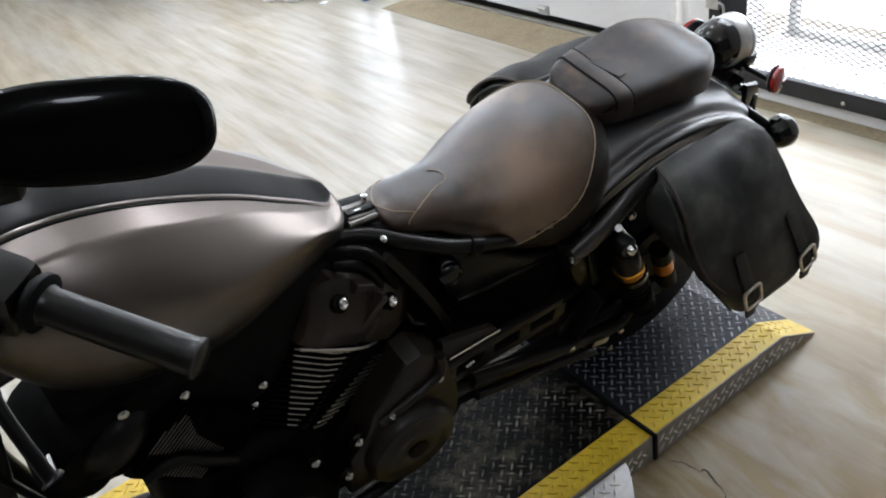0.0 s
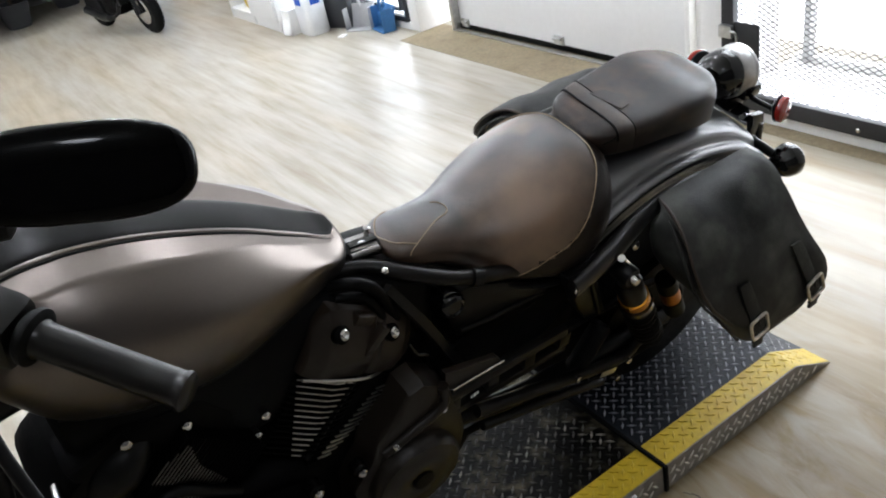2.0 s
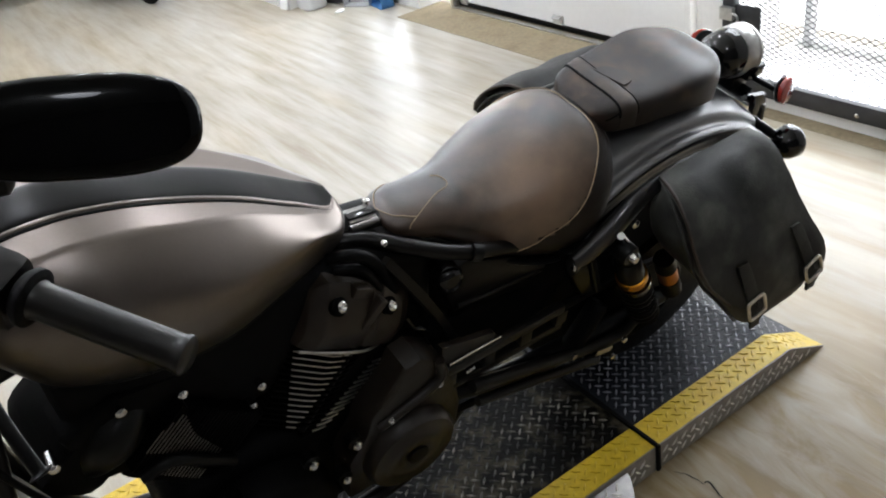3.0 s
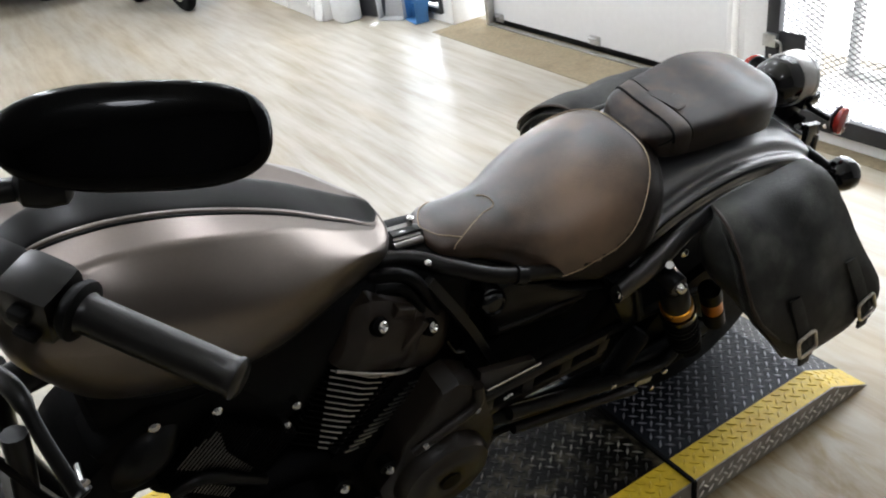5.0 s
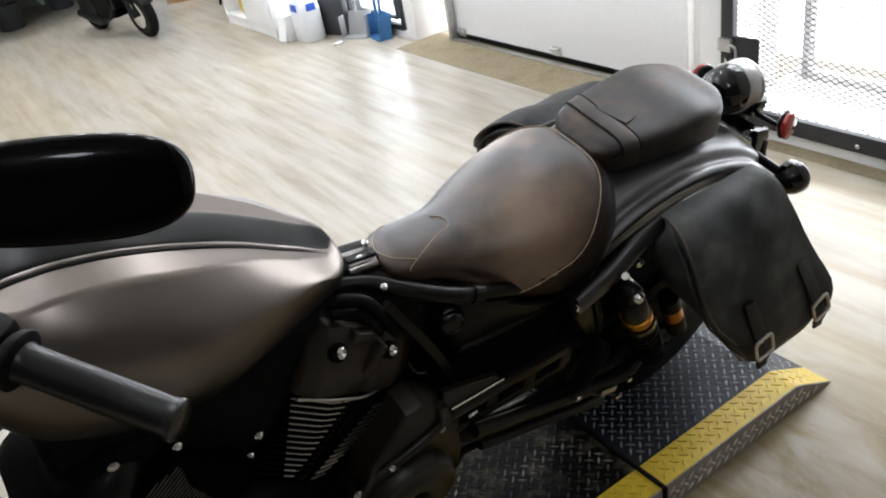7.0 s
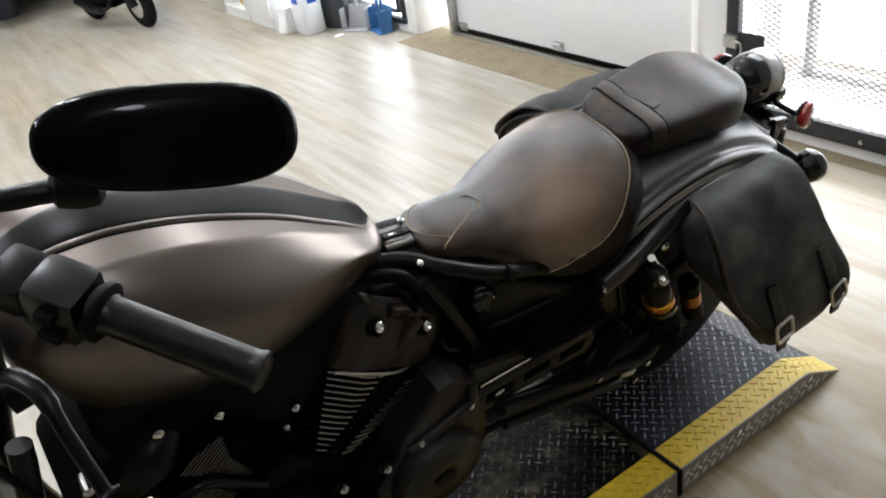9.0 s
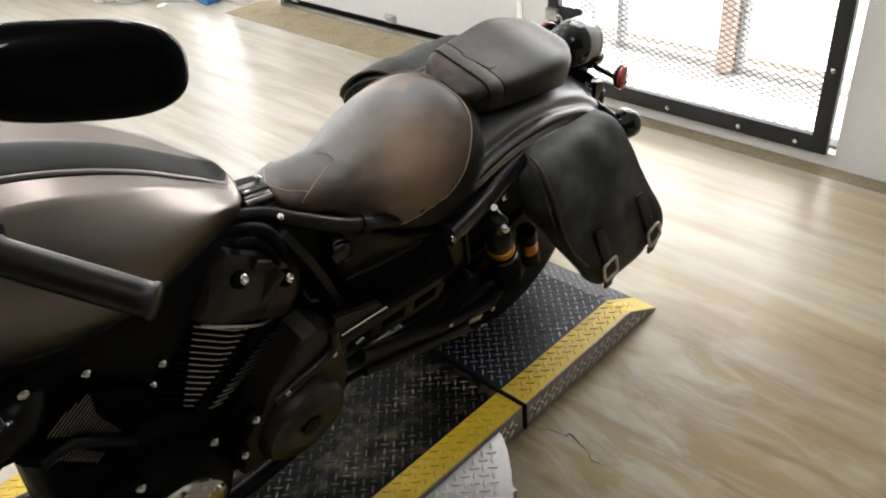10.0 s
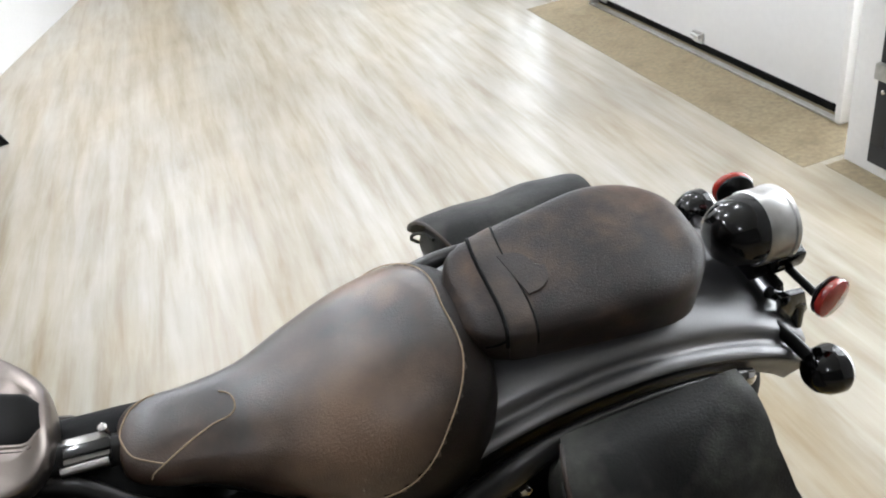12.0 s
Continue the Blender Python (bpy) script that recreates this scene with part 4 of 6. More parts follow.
def tail_light():
    o = Vector((0.328, 0.0, 0.776))
    t = part("tail_light", Mesh().lathe([(0.0, 0.004), (0.002, 0.020), (0.009, 0.034), (0.024, 0.0445), (0.045, 0.049), (0.06, 0.050)], o, (1, 0, -0.16), 36), BLACKGLOSS, bike, "gloss black bullet tail light", 60)
    part("bezel", Mesh().lathe([(0.057, 0.0505), (0.060, 0.0525), (0.094, 0.0525), (0.096, 0.0545), (0.102, 0.0545), (0.104, 0.050)], o, (1, 0, -0.16), 36), GALV, t, "brushed steel ring")
    part("lens", Mesh().lathe([(0.096, 0.0485), (0.108, 0.044), (0.113, 0.03), (0.115, 0.005)], o, (1, 0, -0.16), 36), CLEARLENS, t, "clear lens", 60)
    part("foot", Mesh().tube([(0.375, 0, 0.755), (0.37, 0, 0.72)], 0.02, 14), BLACKSATIN, t)


tail_light()


def blinker(side):
    o = Vector((0.405, 0.164 * side, 0.622))
    b = part("indicator", Mesh().lathe([(0.0, 0.004), (0.003, 0.014), (0.012, 0.026), (0.028, 0.034), (0.046, 0.036), (0.05, 0.034)], o, (1, 0, -0.1), 28), BLACKGLOSS, bike, "gloss black bullet indicator", 60)
    part("lens", Mesh().lathe([(0.048, 0.033), (0.056, 0.030), (0.062, 0.02), (0.064, 0.004)], o, (1, 0, -0.1), 28), CLEARLENS, b, "clear lens", 60)
    part("stalk", Mesh().tube(bent([(0.425, 0.14 * side, 0.628), (0.405, 0.10 * side, 0.645), (0.375, 0.07 * side, 0.655)], 12), [0.010] * 6 + [0.013] * 6, 12), BLACKSATIN, b)


blinker(-1)
blinker(1)


def plate_bracket():
    me = Mesh().box((0.012, 0.12, 0.05), Matrix.Translation((0.425, 0, 0.675)) @ Matrix.Rotation(radians(-20), 4, "Y"), 0.004)
    me.box((0.05, 0.07, 0.03), Matrix.Translation((0.41, 0, 0.705)), 0.006)
    me.tube([(0.44, -0.1, 0.712), (0.432, -0.05, 0.715), (0.432, 0.05, 0.715), (0.44, 0.1, 0.712)], 0.006, 10)
    b = part("plate_bracket", me, BLACKSATIN, bike)
    for side in (-1, 1):
        face_m = Matrix.Translation((0.452, 0.108 * side, 0.713)) @ Vector((0.25, side, 0.22 if side < 0 else -0.2)).to_track_quat("Z", "X").to_matrix().to_4x4() @ Matrix.Diagonal((1.0, 1.12, 1, 1))
        lens = Mesh().rings([[face_m @ Vector((r * math.cos(k), r * math.sin(k), h)) for k in np.linspace(0, 2 * math.pi, 28, endpoint=False)] for h, r in ((-0.004, 0.022), (0, 0.026), (0.004, 0.028), (0.010, 0.027), (0.013, 0.020), (0.014, 0.004))])
        part("reflector", lens, REDLENS, b, "oval red reflector", 50)
        part("reflector_back", Mesh().tube([face_m @ Vector((0, 0, -0.014)), face_m @ Vector((0, 0, -0.006)), face_m @ Vector((0, 0, -0.003))], [0.014, 0.0275, 0.0285], 24), BLACKSATIN, b)
        part("light_housing", Mesh().box((0.05, 0.028, 0.03), Matrix.Translation((0.425, 0.042 * side, 0.735)), 0.008), BLACKGLOSS, b)
        side_bar = Mesh().tube([(0.40, 0.06 * side, 0.69), (0.45, 0.075 * side, 0.655), (0.455, 0.08 * side, 0.61)], 0.009, 10)
        part("bracket_arm", side_bar, BLACKGLOSS, b)
        part("bracket_web", Mesh().prism([(0.402, 0.700), (0.445, 0.690), (0.466, 0.640), (0.458, 0.600), (0.436, 0.612), (0.415, 0.655)], 0.010, Matrix.Translation((0, 0.070 * side, 0)) @ Matrix.Rotation(radians(90), 4, "X"), 0.002), BLACKGLOSS, b)


plate_bracket()


# ---- engine: two finned cylinders in a V over the crankcase
CRANK = Vector((-0.745, 0.0, 0.385))


def cylinder_frame(lean):
    up = Vector((math.sin(radians(lean)), 0, math.cos(radians(lean))))
    fore = Vector((up.z, 0, -up.x))
    return Matrix(((fore.x, 0, up.x, CRANK.x), (0, 1, 0, 0), (fore.z, 0, up.z, CRANK.z), (0, 0, 0, 1)))


def rear_cylinder():
    frame_m = cylinder_frame(31)
    c = part("cylinder", Mesh().box((0.115, 0.17, 0.17), frame_m @ Matrix.Translation((0, 0, 0.205)), 0.02), ENGINE, bike, "black finned engine cylinder")
    for i in range(14):
        z = 0.140 + i * 0.0120
        t = i / 13
        plan = [(-0.085, -0.095), (-0.02, -0.117), (0.015, -0.117), (0.10, -0.087), (0.10, 0.087), (0.015, 0.117), (-0.02, 0.117), (-0.085, 0.095)]
        part("fin", Mesh().prism(plan, 0.0030, frame_m @ Matrix.Translation((0, 0, z - 0.0015))), ENGINE, c)
        # bright cut edges on the two facets each side of the dark pushrod gap, longer towards the head
        edge = []
        for x in (-0.042 - 0.043 * t, -0.034 + 0.012 * t, -0.026 + 0.034 * t):
            edge.append(frame_m @ Vector((x, -0.1182 + 0.022 * max(0.0, -0.02 - x) / 0.065, z)))
        part("fin_edge", Mesh().tube(edge, 0.0014, 6), FINEDGE, c, "bright machined fin edge")
        e0 = Vector((-0.671, -0.122, 0.494)).lerp(Vector((-0.545, -0.117, 0.582)), t)
        e1 = Vector((-0.646, -0.121, 0.485)).lerp(Vector((-0.478, -0.109, 0.556)), t)
        part("fin_edge", Mesh().tube([e0, e0.lerp(e1, 0.5) + Vector((0, 0, -0.001)), e1], 0.0020, 6), FINEDGE, c, "bright machined fin edge")
    guard = [(-0.69, 0.47), (-0.63, 0.455), (-0.47, 0.54), (-0.48, 0.60), (-0.56, 0.61), (-0.66, 0.51)]
    part("fin_web", Mesh().prism(guard, 0.02, Matrix.Translation((0, -0.09, 0)) @ Matrix.Rotation(radians(90), 4, "X"), 0.002), ENGINE, c)
    lip = [frame_m @ Vector(p) for p in ((-0.09, -0.112, 0.309), (-0.02, -0.121, 0.306), (0.04, -0.119, 0.303), (0.09, -0.10, 0.305), (0.128, -0.075, 0.310))]
    part("head_lip", Mesh().tube(bent(lip, 20), 0.0028, 8), FINEDGE, c)
    part("cylinder_head", Mesh().box((0.165, 0.205, 0.05), frame_m @ Matrix.Translation((0.006, 0, 0.325)), 0.012), ENGINE, c)
    rk = Mesh()
    outline = [(-0.116, 0.308), (-0.122, 0.335), (-0.121, 0.352), (-0.114, 0.372), (-0.098, 0.410), (-0.088, 0.421), (0.088, 0.421), (0.098, 0.410), (0.114, 0.372), (0.121, 0.352), (0.122, 0.335), (0.116, 0.308)]
    rows = []
    for x, k, dz in ((-0.090, 0.80, -0.030), (-0.087, 0.86, -0.022), (-0.068, 0.985, -0.002), (-0.062, 1.0, 0.0), (0.018, 1.0, 0.0), (0.022, 0.985, -0.005), (0.034, 0.985, -0.005), (0.038, 1.0, 0.0), (0.082, 0.985, -0.006), (0.092, 0.96, -0.010), (0.122, 0.80, -0.032), (0.126, 0.74, -0.040)):
        rows.append([frame_m @ Vector((x, y * k, 0.308 + (z - 0.308) * (1 + dz / 0.11))) for y, z in outline])
    rk.rings(rows)
    cover = part("rocker_cover", rk, COVER, c, "brown-black faceted rocker cover", 24)
    for x, z in ((-0.052, 0.392), (0.05, 0.388)):
        o = frame_m @ Vector((x, -0.110, z))
        ax = (frame_m.to_3x3() @ Vector((0, -0.8, 0.6)))
        part("boss", Mesh().lathe([(-0.01, 0.015), (0.003, 0.015), (0.005, 0.012)], o, ax, 18), ENGINE, cover)
        part("bolt", Mesh().lathe([(0.004, 0.009), (0.010, 0.009), (0.012, 0.006), (0.009, 0.003)], o, ax, 12), BOLTSTEEL, cover, "bright hex bolt")
    step = Mesh().box((0.035, 0.02, 0.02), frame_m @ Matrix.Translation((-0.012, -0.098, 0.412)), 0.005)
    step.box((0.016, 0.018, 0.06), frame_m @ Matrix.Translation((0.018, -0.114, 0.378)) @ Matrix.Rotation(radians(14), 4, "Y"), 0.005)
    part("cover_rib", step, COVER, cover)
    part("pushrod_tube", Mesh().tube([frame_m @ Vector((-0.002, -0.108, 0.12)), frame_m @ Vector((0.022, -0.108, 0.31))], 0.006, 10), BLACKSATIN, c)


def crossings(outline, p, d):
    """Where the line p + s d runs inside an outline in x and z: pairs of s."""
    hits = []
    for (ax, az), (bx, bz) in zip(outline, outline[1:] + outline[:1]):
        ex, ez = bx - ax, bz - az
        det = d[0] * ez - d[1] * ex
        if abs(det) < 1e-9:
            continue
        s = ((ax - p[0]) * ez - (az - p[1]) * ex) / det
        u = ((ax - p[0]) * d[1] - (az - p[1]) * d[0]) / det
        if 0 <= u < 1:
            hits.append(s)
    hits.sort()
    return list(zip(hits[::2], hits[1::2]))


def front_cylinder():
    frame_m = cylinder_frame(-36)
    c = part("cylinder", Mesh().box((0.115, 0.17, 0.17), frame_m @ Matrix.Translation((0, 0, 0.205)), 0.02), ENGINE, bike, "black finned engine cylinder")
    upper = [(-0.843, 0.701), (-0.842, 0.646), (-0.836, 0.628), (-0.808, 0.559), (-0.827, 0.551), (-0.859, 0.606), (-0.911, 0.661), (-0.881, 0.688)]
    lower = [(-0.889, 0.607), (-0.84, 0.539), (-0.858, 0.53), (-0.906, 0.593)]
    d, n = (0.743, 0.669), (0.669, -0.743)
    for k in range(24):
        p = (-0.905 + 0.0066 * k * n[0], 0.70 + 0.0066 * k * n[1])
        blade = Mesh().box((0.13, 0.23, 0.0026), Matrix.Translation((p[0] + 0.015, 0, p[1] - 0.03)) @ Matrix.Rotation(-math.atan2(d[1], d[0]), 4, "Y"))
        part("fin", blade, ENGINE, c)
        for outline in (upper, lower):
            for s0, s1 in crossings(outline, p, d):
                if s1 - s0 > 0.006:
                    part("fin_edge", Mesh().tube([(p[0] + s0 * d[0], -0.118, p[1] + s0 * d[1]), (p[0] + s1 * d[0], -0.118, p[1] + s1 * d[1])], 0.0011, 6), DARKFIN, c, "bright machined fin edge")
    part("cylinder_head", Mesh().box((0.17, 0.19, 0.10), frame_m @ Matrix.Translation((-0.01, 0, 0.355)), 0.03), ENGINE, c)
    band = bent([(-0.93, -0.124, 0.618), (-0.885, -0.126, 0.625), (-0.845, -0.126, 0.585), (-0.805, -0.122, 0.535)], 20)
    part("pushrod_tube", Mesh().tube(band, 0.010, 10), BLACKSATIN, c)
    duct = bent([(-0.995, -0.06, 0.62), (-0.96, -0.075, 0.665), (-0.925, -0.08, 0.695), (-0.89, -0.07, 0.71)], 24)
    part("air_duct", Mesh().tube(duct, [0.02 + 0.020 * math.sin(math.pi * k / 23) for k in range(24)], 20), BLACKSATIN, c, "smooth black air duct", 60)
    for x, z in ((-0.915, 0.748), (-1.017, 0.705)):
        part("bolt", Mesh().lathe([(-0.03, 0.006), (0.004, 0.008), (0.007, 0.004)], (x, -0.1, z), (0, -1, 0.15), 12), BOLTSTEEL, c)


rear_cylinder()
front_cylinder()


def crankcase():
    c = Mesh()
    rows = [(-0.935, 0.25, 0.34, 0.42, 0.07), (-0.915, 0.21, 0.34, 0.46, 0.11), (-0.87, 0.18, 0.34, 0.49, 0.125), (-0.74, 0.17, 0.34, 0.49, 0.125), (-0.6, 0.17, 0.35, 0.48, 0.12), (-0.48, 0.2, 0.36, 0.52, 0.125), (-0.42, 0.26, 0.38, 0.5, 0.10), (-0.40, 0.33, 0.38, 0.43, 0.04)]
    c.rings(body_rings(rows, 44, 40, 4, 4))
    k = part("crankcase", c, ENGINE, bike, "black engine case", 40)
    # long left case cover with a raised rib from the pulley cover up to the frame
    cover = Mesh()
    cover.prism([(-0.645, 0.30), (-0.50, 0.29), (-0.41, 0.33), (-0.40, 0.40), (-0.41, 0.48), (-0.439, 0.565), (-0.485, 0.605), (-0.515, 0.60), (-0.537, 0.56), (-0.585, 0.515), (-0.60, 0.465), (-0.64, 0.41)], 0.06,
                Matrix.Translation((0, -0.115, 0)) @ Matrix.Rotation(radians(90), 4, "X"), 0.012)
    cv = part("case_cover", cover, CASE, k, "brown-black left case cover", 40)
    part("rib", Mesh().tube(bent([(-0.575, -0.176, 0.486), (-0.52, -0.179, 0.505), (-0.455, -0.179, 0.53), (-0.45, -0.174, 0.575)], 20), 0.010, 10), CASE, cv)
    pul = Mesh().lathe([(0.0, 0.092), (0.028, 0.092), (0.038, 0.084), (0.040, 0.062), (0.043, 0.058), (0.043, 0.026), (0.038, 0.018), (0.02, 0.016)], (-0.522, -0.165, 0.385), (0, -1, 0), 40)
    part("pulley_cover", pul, CASE, k, "round brown-black pulley cover", 40)
    # black disc paints the dark inside the cover's opening
    part("opening_disc", Mesh().lathe([(0, 0.021), (0.003, 0.0205), (0.0035, 0.006)], (-0.518, -0.207, 0.383), (0, -1, 0), 20), BLACKRUBBER, k)
    alt = Mesh().lathe([(0.0, 0.128), (0.045, 0.126), (0.062, 0.112), (0.066, 0.096)], (-0.79, -0.125, 0.355), (0, -1, 0), 44)
    ac = part("alternator_cover", alt, ENGINE, k, "round black alternator cover", 40)
    part("cover_disc", Mesh().lathe([(0.06, 0.095), (0.072, 0.093), (0.078, 0.080), (0.08, 0.01)], (-0.79, -0.125, 0.355), (0, -1, 0), 44), SILVERCASE, ac, "polished silver cover disc", 40)
    for a in range(0, 360, 60):
        o = Vector((-0.79 + 0.085 * math.cos(radians(a + 20)), -0.203, 0.355 + 0.085 * math.sin(radians(a + 20))))
        part("bolt", Mesh().lathe([(-0.006, 0.007), (0.003, 0.007), (0.005, 0.004)], o, (0, -1, 0), 10), BOLTSTEEL, ac)
    for p in ((-0.456, -0.176, 0.524), (-0.553, -0.174, 0.494), (-0.651, -0.18, 0.404), (-0.62, -0.172, 0.475), (-0.70, -0.17, 0.49), (-0.83, -0.17, 0.50)):
        o = Vector(p) + Vector((0, -0.004, 0))
        part("boss", Mesh().lathe([(-0.02, 0.015), (-0.002, 0.014)], o, (0, -1, 0.1), 14), ENGINE, k)
        part("bolt", Mesh().lathe([(-0.003, 0.0085), (0.006, 0.0085), (0.009, 0.005)], o, (0, -1, 0.1), 12), BOLTSTEEL, k, "bright hex bolt")


crankcase()


def intake():
    me = Mesh()
    me.prism([(-0.98, 0.60), (-0.86, 0.57), (-0.77, 0.60), (-0.76, 0.68), (-0.80, 0.74), (-0.92, 0.76), (-1.0, 0.72)], 0.08, Matrix.Translation((0, -0.01, 0)) @ Matrix.Rotation(radians(90), 4, "X"), 0.02)
    k = part("intake_cover", me, ENGINE, bike)
    for p in ((-0.835, -0.10, 0.721), (-0.727, -0.10, 0.648), (-0.748, -0.10, 0.611)):
        part("bolt", Mesh().lathe([(-0.03, 0.006), (0.004, 0.0075), (0.007, 0.004)], p, (0, -1, 0.15), 12), BOLTSTEEL, k)


intake()


def frame_tubes():
    f = Mesh()
    for s in (-1, 1):
        dip = 0.045 if s > 0 else 0.0
        f.tube(bent([(-0.57, 0.015 * s, 0.785 - dip), (-0.50, 0.04 * s, 0.78 - dip), (-0.45, (0.075 - dip / 2) * s, 0.765 - dip * 1.2), (-0.38, (0.105 - dip) * s, 0.735 - dip * 1.2), (-0.30, (0.112 - dip) * s, 0.70 - dip), (-0.22, (0.105 - dip) * s, 0.655 - dip), (-0.12, 0.12 * s, 0.605), (-0.03, 0.15 * s, 0.615)], 30), 0.0135, 14)
        f.tube(bent([(-0.62, 0.03 * s, 0.77), (-0.54, 0.05 * s, 0.758), (-0.47, 0.07 * s, 0.715), (-0.43, 0.08 * s, 0.62)], 20), 0.010, 12)
        f.tube(bent([(-1.06, 0.06 * s, 0.80), (-1.10, 0.1 * s, 0.55), (-1.04, 0.12 * s, 0.25), (-0.9, 0.12 * s, 0.15), (-0.5, 0.12 * s, 0.15), (-0.36, 0.12 * s, 0.30)], 40), 0.016, 12)
    f.tube([(-1.05, 0, 0.82), (-0.75, 0, 0.86), (-0.50, 0, 0.775), (-0.40, 0, 0.74)], 0.024, 14)
    k = part("frame", f, TUBEBLACK, bike, "black tubular frame")
    for s in (-1, 1):
        part("bolt", Mesh().lathe([(0, 0.0105), (0.007, 0.0105), (0.011, 0.006)], (-0.153, 0.17 * s, 0.62), (0, s, 0), 14), BOLTSTEEL, k, "bright hex bolt")
    part("bolt", Mesh().lathe([(-0.004, 0.0055), (0.004, 0.0055), (0.006, 0.003)], (-0.482, -0.07, 0.785), (0, -0.5, 0.85), 12), BOLTSTEEL, k)
    for s in (-1, 1):
        dip = 0.045 if s > 0 else 0.0
        part("frame_brace", Mesh().tube(bent([(-0.49, (0.085 - dip) * s, 0.765 - dip), (-0.458, 0.105 * s, 0.705 - dip), (-0.425, 0.114 * s, 0.635), (-0.395, 0.120 * s, 0.56), (-0.365, 0.123 * s, 0.49), (-0.35, 0.123 * s, 0.42)], 24), 0.0112, 4), TUBEBLACK, k, "", 30)
    hose = Mesh().tube(bent([(-0.575, -0.06, 0.80), (-0.545, -0.078, 0.805), (-0.520, -0.085, 0.79), (-0.500, -0.088, 0.755), (-0.486, -0.09, 0.71), (-0.474, -0.09, 0.66)], 24), 0.0095, 12)
    part("hose", hose, BLACKRUBBER, k, "black rubber hose")
    part("hose", Mesh().tube(bent([(-0.57, -0.07, 0.78), (-0.535, -0.085, 0.775), (-0.512, -0.09, 0.735), (-0.499, -0.09, 0.69), (-0.495, -0.085, 0.64)], 24), 0.0075, 12), BLACKRUBBER, k, "black rubber hose")
    part("cable", Mesh().tube(bent([(-0.48, -0.125, 0.66), (-0.468, -0.13, 0.63), (-0.452, -0.133, 0.618), (-0.448, -0.132, 0.592), (-0.44, -0.130, 0.56)], 24), 0.0032, 8), BLACKGLOSS, k)
    part("clamp_ring", Mesh().tube([(-0.345, -0.113, 0.722), (-0.329, -0.118, 0.716)], 0.016, 14), BLACKSATIN, k)
    bridge = Mesh().box((0.05, 0.034, 0.022), Matrix.Translation((-0.485, 0.0, 0.785)) @ Matrix.Rotation(radians(10), 4, "Y"), 0.004)
    bridge.tube([(-0.512, -0.022, 0.794), (-0.462, -0.022, 0.787)], 0.006, 10)
    part("tank_bracket", bridge, BRACKETSTEEL, k, "bright steel tank bracket")
    part("bracket_bar", Mesh().box((0.05, 0.014, 0.006), Matrix.Translation((-0.482, -0.004, 0.797)) @ Matrix.Rotation(radians(8), 4, "Y"), 0.001), BLACKGLOSS, k)
    part("bracket_bolt", Mesh().lathe([(-0.02, 0.0055), (0.004, 0.0055), (0.006, 0.003)], (-0.462, 0.014, 0.798), (0.1, 0, 1), 12), BOLTSTEEL, k)


frame_tubes()


# added dark body that closes the gap under the tank, where only darkness shows
def dark_filler():
    rows = [(-0.985, 0.66, 0.72, 0.80, 0.05), (-0.955, 0.60, 0.71, 0.81, 0.07), (-0.80, 0.56, 0.68, 0.80, 0.085), (-0.62, 0.58, 0.69, 0.79, 0.085), (-0.50, 0.56, 0.68, 0.78, 0.08), (-0.42, 0.52, 0.64, 0.76, 0.085), (-0.39, 0.54, 0.63, 0.74, 0.06)]
    part("dark_filler", Mesh().rings(body_rings(rows, 30, 28, 4, 4)), BLACKRUBBER, bike, sharp=50)


dark_filler()


